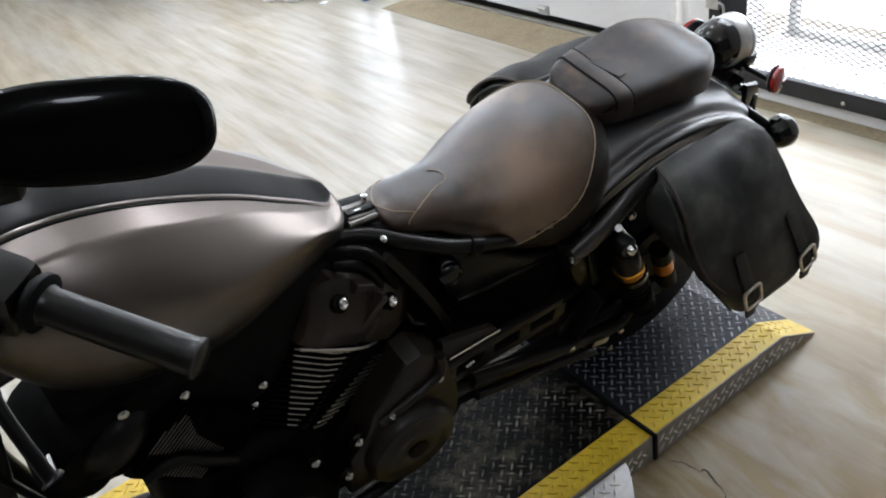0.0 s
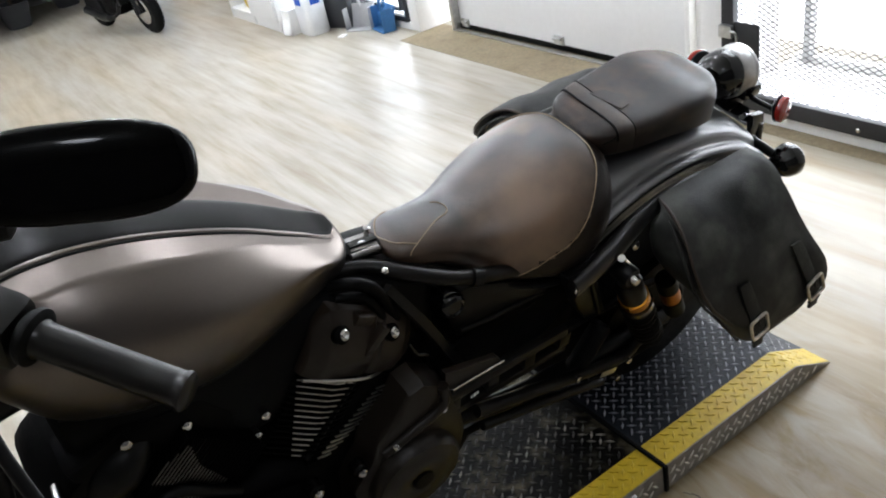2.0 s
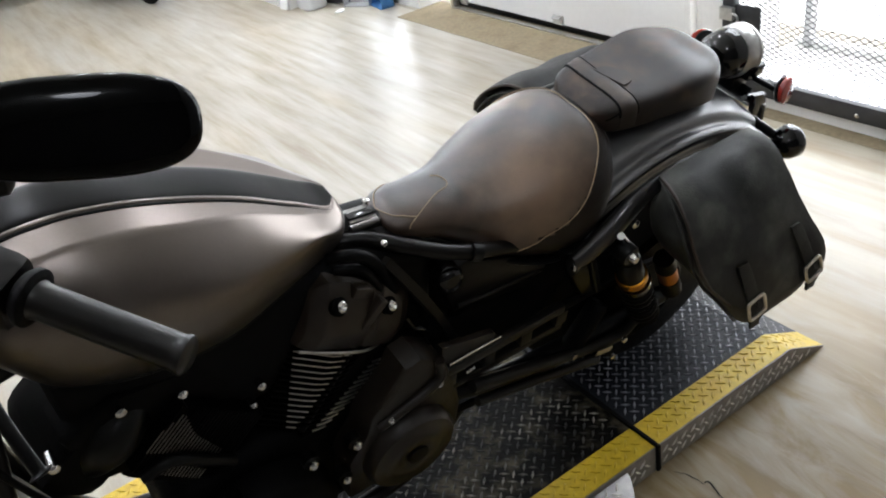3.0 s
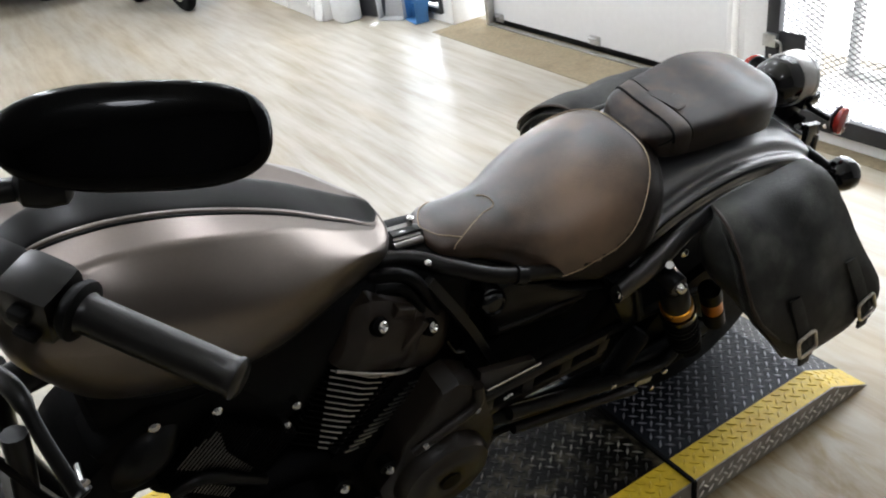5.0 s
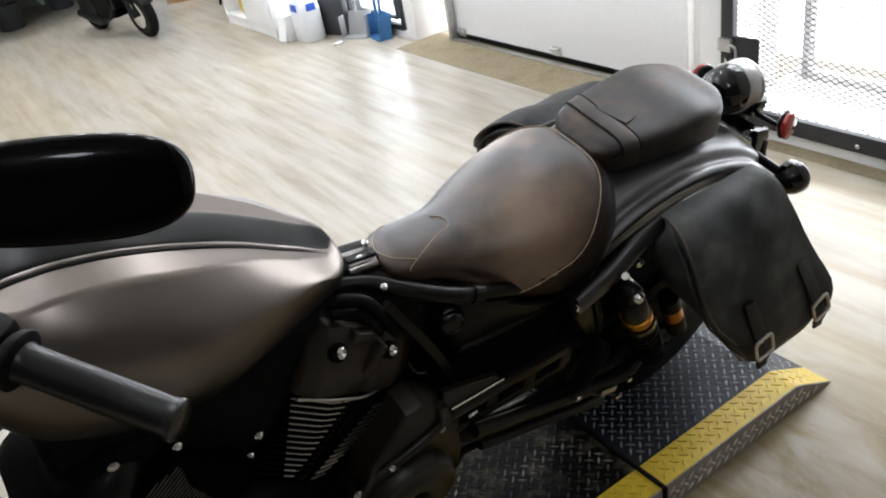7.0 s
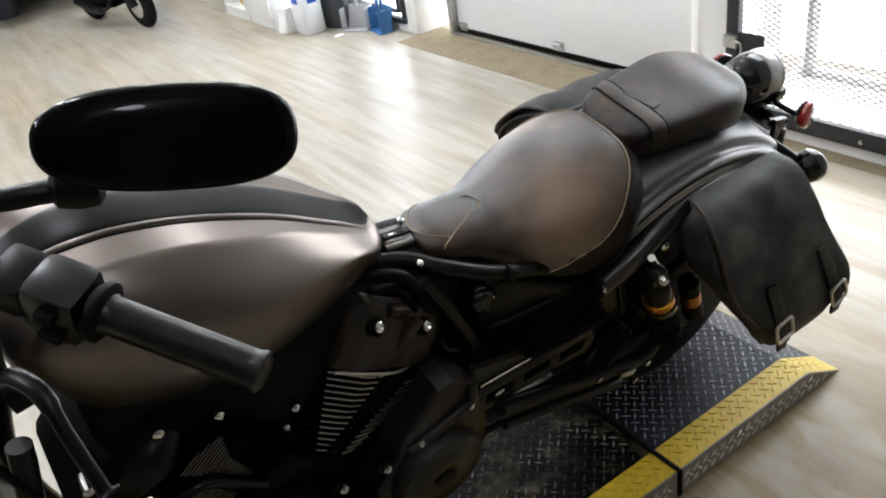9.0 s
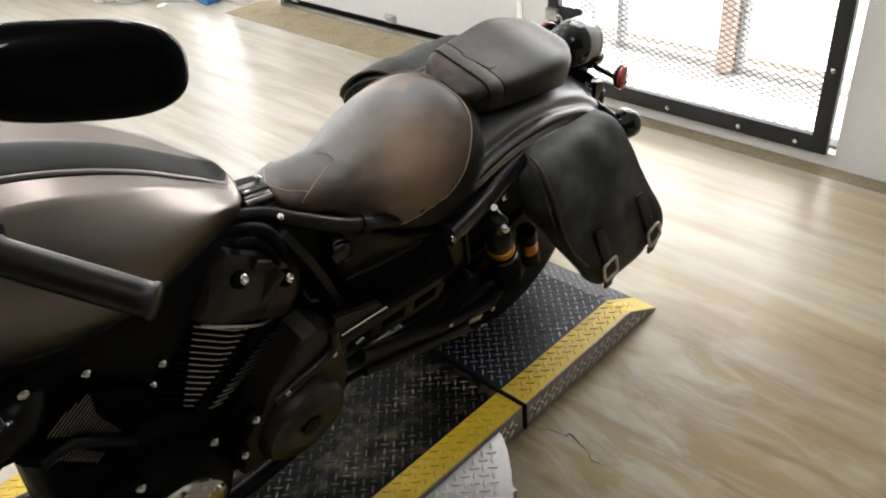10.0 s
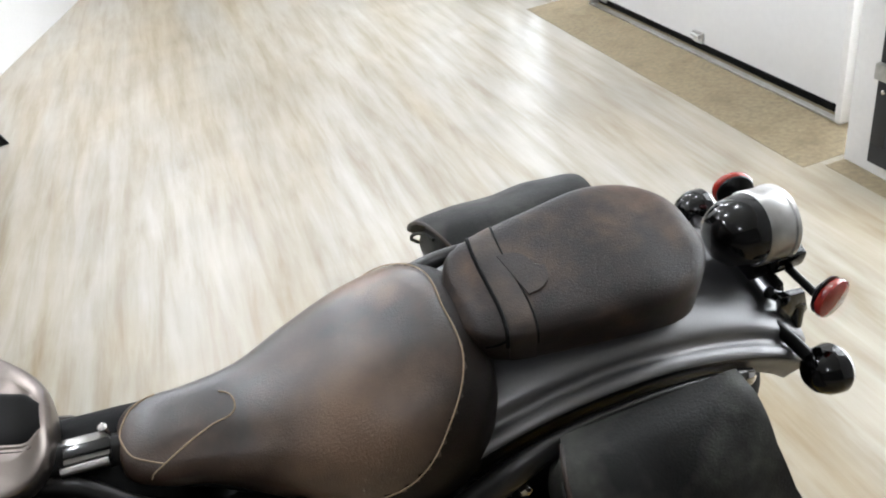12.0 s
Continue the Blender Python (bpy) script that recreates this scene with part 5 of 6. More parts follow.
def side_cover():
    rows = [(-0.41, 0.56, 0.61, 0.65, 0.05), (-0.395, 0.53, 0.60, 0.665, 0.07), (-0.35, 0.50, 0.59, 0.675, 0.082), (-0.27, 0.49, 0.58, 0.665, 0.088), (-0.20, 0.49, 0.57, 0.645, 0.09), (-0.15, 0.51, 0.565, 0.62, 0.08), (-0.125, 0.55, 0.57, 0.60, 0.04)]
    c = part("side_cover", Mesh().rings(body_rings(rows, 40, 48, 3.2, 3.2)), BLACKSATIN, bike, "satin black side cover", 50)
    side = Matrix.Rotation(radians(90), 4, "X")
    panel = [(-0.370, 0.565), (-0.20, 0.525), (-0.150, 0.552), (-0.155, 0.582), (-0.215, 0.624), (-0.275, 0.655), (-0.345, 0.690), (-0.385, 0.682), (-0.390, 0.625)]
    part("raised_panel", Mesh().prism(panel, 0.045, Matrix.Translation((0, -0.062, 0)) @ side, 0.022), TUBEBLACK, c, "", 30)
    part("step", Mesh().tube(bent([(-0.365, -0.107, 0.592), (-0.30, -0.1085, 0.580), (-0.235, -0.108, 0.574), (-0.17, -0.104, 0.560)], 20), 0.0055, 10), TUBEBLACK, c)
    part("key_barrel", Mesh().lathe([(0.0, 0.025), (0.036, 0.0265), (0.046, 0.025), (0.052, 0.020), (0.054, 0.015), (0.051, 0.0135), (0.051, 0.003)], (-0.380, -0.066, 0.668), (-0.04, -1, 0.10), 28), BLACKGLOSS, c, "round gloss black lock barrel", 40)
    box = Mesh().prism([(-0.40, 0.36), (-0.12, 0.40), (-0.06, 0.50), (-0.12, 0.58), (-0.30, 0.56), (-0.40, 0.50)], 0.19, Matrix.Translation((0, 0.1, 0)) @ side, 0.01)
    part("battery_box", box, BLACKRUBBER, bike, sharp=40)
    # bracket below the saddle bolt with the folded passenger peg
    lug = part("shock_mount", Mesh().prism([(-0.165, 0.640), (-0.095, 0.622), (-0.045, 0.472), (-0.098, 0.482), (-0.128, 0.535), (-0.150, 0.590)], 0.022, Matrix.Translation((0, -0.135, 0)) @ side, 0.006), BLACKSATIN, bike, sharp=40)
    part("rib", Mesh().tube([(-0.108, -0.160, 0.612), (-0.066, -0.160, 0.482)], 0.005, 8), TUBEBLACK, lug)
    peg = part("passenger_peg", Mesh().tube(bent([(-0.055, -0.165, 0.445), (-0.085, -0.168, 0.405), (-0.128, -0.170, 0.345)], 14), [0.018] + [0.023] * 12 + [0.020], 14, flat=0.7), BLACKRUBBER, bike, "folded black rubber passenger peg")
    part("bolt", Mesh().lathe([(0, 0.007), (0.006, 0.007), (0.009, 0.004)], (-0.146, -0.182, 0.352), (0, -1, 0), 10), BOLTSTEEL, peg)


side_cover()


def drive_side():
    g = Mesh()
    # upper belt guard with three slots
    a, b = Vector((-0.43, -0.165, 0.492)), Vector((-0.16, -0.165, 0.480))
    d = (b - a).normalized()
    ang = Matrix.Rotation(-math.atan2(d.z, d.x), 4, "Y")
    for dz, h in ((0.024, 0.022), (-0.024, 0.020)):
        g.box(((b - a).length, 0.018, h), Matrix.Translation(a.lerp(b, 0.5) + Vector((0, 0, dz))) @ ang, 0.005)
    for t in (0.02, 0.34, 0.66, 0.98):
        g.box((0.026, 0.0175, 0.034), Matrix.Translation(a.lerp(b, t)) @ ang, 0.002)
    bg = part("belt_guard", g, TUBEBLACK, bike, "slotted black belt guard")
    plate = Mesh().prism([(-0.437, 0.530), (-0.315, 0.528), (-0.325, 0.546), (-0.437, 0.586)], 0.012, Matrix.Translation((0, -0.152, 0)) @ Matrix.Rotation(radians(90), 4, "X"), 0.003)
    part("guard_plate", plate, CASE, bg, "brown-black guard plate", 30)
    part("bright_edge", Mesh().tube([(-0.424, -0.168, 0.533), (-0.312, -0.168, 0.529)], 0.0024, 8), BOLTSTEEL, bg)
    for k, h in ((0, 0.006), (1, 0.008), (2, 0.005)):
        part("logo_bar", Mesh().box((0.0045, 0.002, h), Matrix.Translation((-0.389 + 0.0065 * k, -0.1755, 0.492 + 0.001 * k)), 0.0004), WHITE, bg)
    part("bolt", Mesh().lathe([(0, 0.008), (0.006, 0.008), (0.009, 0.005)], (-0.334, -0.175, 0.425), (0, -1, 0), 12), BOLTSTEEL, bg)
    sw = Mesh()
    for s in (-1, 1):
        sw.tube(bent([(-0.40, 0.12 * s, 0.37), (-0.30, 0.15 * s, 0.365), (-0.1, 0.155 * s, 0.335), (0.12, 0.15 * s, 0.305), (0.17, 0.15 * s, 0.30)], 24), 0.021, 14)
    part("swing_arm", sw, BLACKSATIN, bike)
    low = Mesh().tube(bent([(-0.385, -0.185, 0.455), (-0.24, -0.19, 0.405), (-0.10, -0.19, 0.350), (0.005, -0.188, 0.318), (0.050, -0.182, 0.332), (0.064, -0.18, 0.360)], 34), 0.013, 12)
    low.tube(bent([(-0.37, -0.185, 0.392), (-0.2, -0.188, 0.334), (-0.05, -0.188, 0.272)], 20), 0.010, 10)
    lg = part("lower_guard", low, TUBEBLACK, bike)
    for x, z in ((-0.025, 0.285), (0.0, 0.325), (-0.15, 0.385)):
        part("bolt", Mesh().lathe([(0, 0.007), (0.006, 0.007), (0.008, 0.004)], (x, -0.205, z), (0, -1, 0), 10), BOLTSTEEL, lg)
    part("sticker", Mesh().box((0.045, 0.002, 0.014), Matrix.Translation((-0.06, -0.209, 0.334)) @ Matrix.Rotation(radians(19), 4, "Y"), 0.0005), GALV, lg, "worn grey label")
    part("belt", Mesh().tube(bent([(-0.5, -0.13, 0.48), (-0.1, -0.135, 0.45), (0.115, -0.135, 0.43), (0.20, -0.135, 0.38), (0.235, -0.135, 0.305), (0.20, -0.135, 0.22), (0.115, -0.135, 0.185), (-0.1, -0.135, 0.25), (-0.5, -0.13, 0.33)], 50), 0.010, 8), BLACKRUBBER, bike)
    st = Mesh().tube(bent([(-0.80, -0.12, 0.19), (-0.82, -0.19, 0.13), (-0.84, -0.25, 0.078)], 16), 0.013, 10)
    st.lathe([(0, 0.03), (0.008, 0.03)], (-0.84, -0.252, 0.072), (0, 0.29, 0.96), 16)
    part("side_stand", st, BLACKSATIN, bike)
    peg = Mesh().tube(bent([(-0.93, -0.12, 0.30), (-0.97, -0.2, 0.29), (-0.975, -0.32, 0.30)], 14), 0.017, 12)
    part("foot_peg", peg, BLACKRUBBER, bike)
    sh = Mesh().tube(bent([(-1.02, -0.18, 0.33), (-1.1, -0.2, 0.37), (-1.13, -0.24, 0.38)], 12), 0.008, 8)
    part("shift_lever", sh, BOLTSTEEL, bike)


drive_side()


def shock(side):
    top, bot = Vector((-0.061, 0.195 * side, 0.625)), Vector((0.075, 0.195 * side, 0.33))
    d = (bot - top).normalized()
    body = Mesh().tube([top, top + d * 0.05, top + d * 0.12, bot], [0.016, 0.020, 0.020, 0.012], 16)
    s = part("shock_absorber", body, BLACKSATIN, bike, "black and gold rear shock absorber")
    part("top_eye", Mesh().lathe([(-0.022, 0.017), (-0.018, 0.02), (0.018, 0.02), (0.022, 0.017)], top, (0, 1, 0), 20), BLACKSATIN, s)
    part("bolt", Mesh().lathe([(0, 0.011), (0.006, 0.011), (0.012, 0.007)], top + Vector((0, 0.022 * side, 0)), (0, side, 0), 14), BOLTSTEEL, s, "bright dome nut")
    part("sleeve", Mesh().tube([top + d * 0.035, top + d * 0.045, top + d * 0.10], [0.02, 0.027, 0.027], 20), BLACKSATIN, s)
    part("adjuster", Mesh().tube([top + d * 0.10, top + d * 0.102, top + d * 0.120, top + d * 0.122], [0.028, 0.0305, 0.0305, 0.028], 24), GOLD, s, "gold anodised collar")
    part("spring_seat", Mesh().tube([top + d * 0.126, top + d * 0.14], 0.034, 20), BLACKGLOSS, s)
    pts = []
    o = d.orthogonal().normalized()
    w = d.cross(o)
    for i in range(161):
        a = 2 * math.pi * 8 * i / 160
        pts.append(top + d * (0.14 + 0.15 * i / 160) + 0.029 * (math.cos(a) * o + math.sin(a) * w))
    part("spring", Mesh().tube(pts, 0.0045, 6), BLACKRUBBER, s)
    part("reservoir", Mesh().lathe([(-0.006, 0.002), (-0.005, 0.017), (-0.003, 0.021), (0.055, 0.021), (0.058, 0.016)], top + Vector((0.166, 0.01, -0.158)), d, 20), GOLDDARK, s, "gold anodised reservoir")
    part("reservoir_end", Mesh().lathe([(0.054, 0.0225), (0.11, 0.0225), (0.115, 0.015)], top + Vector((0.166, 0.01, -0.158)), d, 20), BLACKRUBBER, s)
    part("reservoir_cap", Mesh().lathe([(-0.045, 0.004), (-0.043, 0.015), (-0.037, 0.0215), (0.004, 0.0225)], top + Vector((0.166, 0.01, -0.158)), d, 20), BLACKRUBBER, s)
    part("valve", Mesh().tube([top + Vector((0.002, 0, 0.02)), top + Vector((-0.02, -0.004, 0.05))], 0.007, 10), CHROME, s)


shock(-1)
shock(1)


# ---- handlebar, left controls, mirror; front end
GRIP_S, GRIP_E = Vector((-0.930, -0.268, 1.158)), Vector((-0.846, -0.374, 1.130))


def handlebar():
    d = (GRIP_E - GRIP_S).normalized()
    bar = Mesh().tube(bent([GRIP_E - d * 0.03, GRIP_S, GRIP_S - d * 0.07, (-1.03, -0.13, 1.155), (-1.075, -0.06, 1.10), (-1.08, 0.0, 1.09), (-1.085, 0.06, 1.10), (-1.10, 0.13, 1.155), (-1.10, 0.24, 1.18), (-1.09, 0.40, 1.15)], 60), 0.0115, 14)
    h = part("handlebar", bar, BLACKSATIN, bike, "black handlebar")
    prof = [(0.0, 0.0165), (0.004, 0.0185), (0.008, 0.0165)]
    L = (GRIP_E - GRIP_S).length
    n = 12
    for i in range(n):
        u = 0.012 + (L - 0.024) * i / (n - 1)
        prof += [(u, 0.0165)]
    prof += [(L - 0.006, 0.0165), (L - 0.004, 0.018), (L, 0.0178), (L + 0.003, 0.014)]
    part("grip", Mesh().lathe(prof, GRIP_S, d, 28), GRIPRUBBER, h, "black rubber grip", 40)
    part("grip_flange", Mesh().lathe([(-0.008, 0.022), (-0.003, 0.026), (0.002, 0.026), (0.005, 0.02)], GRIP_S, d, 24), BLACKRUBBER, h)
    o = GRIP_S - d * 0.035
    box = Matrix.Translation(o) @ d.to_track_quat("X", "Z").to_matrix().to_4x4()
    sw = Mesh().box((0.05, 0.05, 0.058), box @ Matrix.Translation((0, 0, -0.004)), 0.012)
    sp = part("switch_housing", sw, GRIPRUBBER, h, "black switch housing")
    part("switch", Mesh().box((0.016, 0.012, 0.012), box @ Matrix.Translation((0.004, -0.028, 0.01)), 0.003), BLACKRUBBER, sp)
    part("switch", Mesh().box((0.02, 0.012, 0.008), box @ Matrix.Translation((0.006, -0.028, -0.014)), 0.003), BLACKRUBBER, sp)
    o2 = GRIP_S - d * 0.075
    pb = Matrix.Translation(o2) @ d.to_track_quat("X", "Z").to_matrix().to_4x4()
    part("lever_perch", Mesh().box((0.036, 0.05, 0.036), pb, 0.009), BLACKSATIN, h)
    lv = bent([o2 + Vector((-0.03, 0.0, 0.0)), (-1.022, -0.225, 1.10), (-1.010, -0.25, 1.113), (-0.997, -0.283, 1.114), (-0.993, -0.315, 1.088), (-0.988, -0.345, 1.054), (-0.986, -0.352, 1.046)], 36)
    part("clutch_lever", Mesh().tube(lv, [0.0085] * 20 + [0.0065] * 12 + [0.008, 0.0115, 0.0115, 0.008], 12, flat=0.7), LEVERBLACK, h, "satin black clutch lever")
    cb = bent([o2 + Vector((-0.03, 0.0, -0.005)), o2 + Vector((-0.09, 0.03, -0.05)), (-1.1, -0.1, 0.95), (-1.06, -0.1, 0.7), (-1.0, -0.1, 0.5)], 40)
    part("clutch_cable", Mesh().tube(cb, 0.005, 8), BLACKRUBBER, h)
    # mirror: an oval shell on a short cranked arm
    mc = Vector((-0.8555, -0.3223, 1.3356))
    mz = Vector((-0.11, -0.75, 0.574)).normalized()
    mx = Vector((0.87, -0.019, -0.302))
    mx = (mx - mx.dot(mz) * mz).normalized()
    my = mz.cross(mx)
    ring_rows = []
    for off, k in ((-0.006, 0.90), (-0.004, 0.985), (0.0, 1.0), (0.006, 0.99), (0.011, 0.95), (0.0145, 0.86), (0.017, 0.6), (0.018, 0.3), (0.0182, 0.1)):
        ring = []
        for a in np.linspace(0, 2 * math.pi, 44, endpoint=False):
            c, s = math.cos(a), math.sin(a)
            ring.append(mc + k * (0.0835 * math.copysign(abs(c) ** 0.72, c) * mx + 0.0348 * (1 + 0.10 * c) * math.copysign(abs(s) ** 0.78, s) * my) + off * mz)
        ring_rows.append(ring)
    mr = part("mirror", Mesh().rings(ring_rows), MIRRORBACK, h, "gloss black oval mirror back", 60)
    glass = Mesh().rings([[mc + k * (0.0835 * math.copysign(abs(math.cos(a)) ** 0.72, math.cos(a)) * mx + 0.0348 * (1 + 0.10 * math.cos(a)) * math.copysign(abs(math.sin(a)) ** 0.78, math.sin(a)) * my) - o_ * mz
                           for a in np.linspace(0, 2 * math.pi, 44, endpoint=False)] for o_, k in ((0.0062, 0.88), (0.0075, 0.87))])
    part("glass", glass, CHROME, mr, "mirror glass")
    ball = Vector((-0.917, -0.297, 1.305))
    arm = Mesh().tube(bent([o2 + Vector((-0.01, 0.01, 0.015)), o2 + Vector((-0.04, 0.0, 0.05)), (-1.03, -0.255, 1.26), (-0.985, -0.272, 1.298), (-0.955, -0.288, 1.307), ball], 36), 0.008, 12)
    arm.lathe([(-0.017, 0.008), (-0.013, 0.0135), (0.0, 0.0155), (0.013, 0.0135), (0.017, 0.008)], ball, mx, 18)
    arm.tube([ball, ball.lerp(mc, 0.45) - 0.004 * mz], 0.009, 12)
    part("mirror_arm", arm, BLACKSATIN, mr)


handlebar()


def front_end():
    f = Mesh()
    for s in (-1, 1):
        f.tube([(-1.06, 0.10 * s, 1.03), (-1.2, 0.10 * s, 0.72), (-1.37, 0.10 * s, 0.33)], [0.021, 0.021, 0.028], 16)
    f.box((0.06, 0.26, 0.03), Matrix.Translation((-1.07, 0, 1.02)) @ Matrix.Rotation(radians(25), 4, "Y"), 0.008)
    f.box((0.06, 0.26, 0.035), Matrix.Translation((-1.14, 0, 0.85)) @ Matrix.Rotation(radians(25), 4, "Y"), 0.008)
    k = part("front_fork", f, BLACKSATIN, bike, "black front fork")
    part("speedometer", Mesh().lathe([(0.0, 0.05), (0.03, 0.056), (0.038, 0.053), (0.04, 0.01)], (-1.10, 0, 1.09), (0.45, 0, 0.9), 32), CHROME, k, "round chrome speedometer")
    part("headlight", Mesh().lathe([(0.0, 0.02), (0.03, 0.06), (0.08, 0.085), (0.11, 0.088), (0.118, 0.07)], (-1.13, 0, 0.93), (-1, 0, -0.05), 32), BLACKGLOSS, k)
    c = Vector((-1.41, 0, 0.31))
    w = part("front_wheel", Mesh().lathe([(0.05 * math.sin(radians(a)), 0.262 + 0.048 * math.cos(radians(a))) for a in np.linspace(-100, 100, 21)], c, (0, 1, 0), 52), TYRE, bike, "black front tyre", 60)
    part("front_rim", Mesh().lathe([(-0.045, 0.255), (-0.04, 0.225), (0, 0.215), (0.04, 0.225), (0.045, 0.255)], c, (0, 1, 0), 44), BLACKSATIN, w)
    sp = Mesh()
    for i in range(9):
        a = 2 * math.pi * i / 9
        dd = Vector((math.cos(a), 0, math.sin(a)))
        sp.tube([c + 0.04 * dd, c + 0.22 * dd], [0.014, 0.011], 8)
    part("front_spokes", sp, BLACKSATIN, w)
    rad = Mesh().box((0.05, 0.16, 0.24), Matrix.Translation((-1.12, 0.0, 0.50)) @ Matrix.Rotation(radians(-12), 4, "Y"), 0.01)
    part("front_cover", rad, BLACKSATIN, bike)


front_end()


# ---------------------------------------------------------------- saddlebags
def saddlebag(side, lift=0.0):
    """A leather pouch whose flap folds over its outer face, held by two buckled straps."""
    b = thing("saddlebag", "black leather saddlebag with two buckled straps hung beside the rear wheel" if side < 0 else "dark leather saddlebag hung on the far side of the rear wheel", "saddlebag", BIKE, "saddlebags")
    run = smooth_rows([(0.168, 0.738), (0.215, 0.742), (0.262, 0.717), (0.305, 0.668), (0.338, 0.614), (0.362, 0.565), (0.378, 0.528), (0.386, 0.492), (0.384, 0.462), (0.370, 0.438), (0.345, 0.424)], 60)
    along = [0.0]
    for p, q in zip(run, run[1:]):
        along.append(along[-1] + math.hypot(*(q - p)))
    total = along[-1]

    def face(d):
        return Vector((0, side * np.interp(d, along, [p[0] for p in run]), np.interp(d, along, [p[1] for p in run]) + lift))

    def out(d):
        t = face(min(d + 0.006, total)) - face(max(d - 0.006, 0.0))
        return Vector((0, side * abs(t.z), abs(t.y) if d < total * 0.8 else -abs(t.y))).normalized()

    def ends(d):
        front = np.interp(d, (0, 0.044, 0.087, 0.15, 0.20, 0.24, 0.285, 0.328, 0.367, 0.40, 0.44), (0.024, 0.008, 0.000, -0.007, -0.004, 0.011, 0.042, 0.068, 0.092, 0.115, 0.14))
        rear = np.interp(d, (0, 0.03, 0.10, 0.166, 0.20, 0.232, 0.26, 0.29, 0.311, 0.335, 0.372, 0.40, 0.44), (0.262, 0.262, 0.260, 0.273, 0.284, 0.297, 0.313, 0.329, 0.338, 0.339, 0.322, 0.30, 0.27))
        return front, rear

    # pouch: rounded sections from the lid down round the belly
    rings = []
    for d in np.linspace(0.0, total, 34):
        x0, x1 = ends(d)
        k = min(1.0, 0.35 + 6 * d, 0.30 + 9 * (total - d))
        near, deep = face(d) - out(d) * 0.004, Vector((0, side * (0.160 + 0.07 * (d / total) ** 2), 0.728 - 0.285 * (d / total) ** 1.4 + lift))
        ring = []
        for a in np.linspace(0, 2 * math.pi, 40, endpoint=False):
            c, sn = math.cos(a), math.sin(a)
            x = (x0 + x1) / 2 + ((x1 - x0) / 2 - 0.004) * math.copysign(abs(c) ** 0.32, c)
            t = 0.5 + 0.5 * math.copysign(abs(sn) ** 0.55, sn)
            p = deep.lerp(near, 1 - k * (1 - t))
            ring.append(Vector((x, p.y, p.z)))
        rings.append(ring)
    part("bag_body", Mesh().rings(rings), BAGLEATHER, b, "", 60)

    # flap: a thick hide that follows the pouch and ends in a hem with round corners
    hem = 0.338
    rows, cols = 40, 30
    sheet = []
    for lay in (0.0068, 0.0022):
        grid = []
        for i in range(rows + 1):
            line = []
            for j in range(cols + 1):
                u = j / cols
                e = min(u, 1 - u)
                d = hem * i / rows
                if e < 0.2:
                    d *= 1 - 0.16 * (1 - e / 0.2) ** 2.4 * (i / rows) ** 3
                x0, x1 = ends(d)
                fall = 0.010 * max(0.0, (d - 0.24) / 0.1)
                x = x0 + 0.001 + fall + (x1 - x0 - 0.002 - 2 * fall) * u
                wave = 0.0030 * math.sin(6.1 * u + 9 * d) * math.sin(17 * d + 2.2 * u) + 0.0016 * math.sin(15 * u - 21 * d)
                sag = -0.004 * (1 - min(e / 0.1, 1)) ** 2
                p = face(d) + out(d) * (lay + wave * min(1, d * 12) + sag)
                line.append(Vector((x, p.y, p.z)))
            grid.append(line)
        sheet.append(grid)
    part("flap", Mesh().rings([o + list(reversed(i)) for o, i in zip(*sheet)]), BAGLEATHER, b, "scuffed black leather flap", 60)

    def on_flap(x, d, off):
        p = face(d) + out(d) * off
        return Vector((x, p.y, p.z))

    edge = [Vector((ends(d)[0] + 0.001 + 0.010 * max(0.0, (d - 0.24) / 0.1), *(face(d) + out(d) * 0.001)[1:])) for d in np.linspace(0.01, 0.29, 40)]
    part("edge_binding", Mesh().tube(edge, 0.0032, 8), BINDING, b, "brown leather edge binding")
    welt = [on_flap(ends(d)[0] - 0.0005, d, -0.016) for d in np.linspace(0.05, 0.36, 40)]
    part("welt", Mesh().tube(welt, 0.0028, 8), BAGLEATHER, b)
    for x, lean, d0 in ((0.109, -0.022, 0.222), (0.273, -0.038, 0.210)) if side < 0 else ():
        pts = [(x + lean * (1 - (d - d0) / (0.325 - d0)), d) for d in np.linspace(d0, 0.325, 14)] + [(x + 0.002, 0.345), (x + 0.004, 0.365)]
        ring = []
        for i, (px_, d) in enumerate(pts):
            w = 0.0148 * (1 if i > 1 else 0.86 + 0.07 * i) * (1 if i < 14 else 0.85)
            lo, hi = 0.0072, 0.0118
            ring.append([on_flap(px_ - w, d, lo), on_flap(px_ + w, d, lo), on_flap(px_ + w, d, hi), on_flap(px_ + w * 0.8, d, hi + 0.0008), on_flap(px_ - w * 0.8, d, hi + 0.0008), on_flap(px_ - w, d, hi)])
        st = part("strap", Mesh().rings(ring), BAGLEATHER, b, "black leather strap", 40)
        c, bk = on_flap(x, 0.320, 0.0135), Mesh()
        dz = (on_flap(x, 0.335, 0.0135) - on_flap(x + lean * 0.2, 0.305, 0.0135)).normalized()
        dx = Vector((1, 0, 0))
        dx = (dx - dx.dot(dz) * dz).normalized()
        dn = out(0.32)
        loop = []
        for a in np.linspace(0, 2 * math.pi, 41):
            cc, ss = math.cos(a), math.sin(a)
            loop.append(c + 0.0222 * math.copysign(abs(cc) ** 0.3, cc) * dx + 0.0195 * math.copysign(abs(ss) ** 0.3, ss) * dz)
        bk.tube(loop, 0.0034, 8, caps=False)
        part("buckle", bk, BUCKLE, st, "worn steel roller buckle")
        part("keeper", Mesh().box((0.033, 0.006, 0.010), Matrix.Translation(on_flap(x + 0.002, 0.348, 0.0105)), 0.002), BAGLEATHER, st)
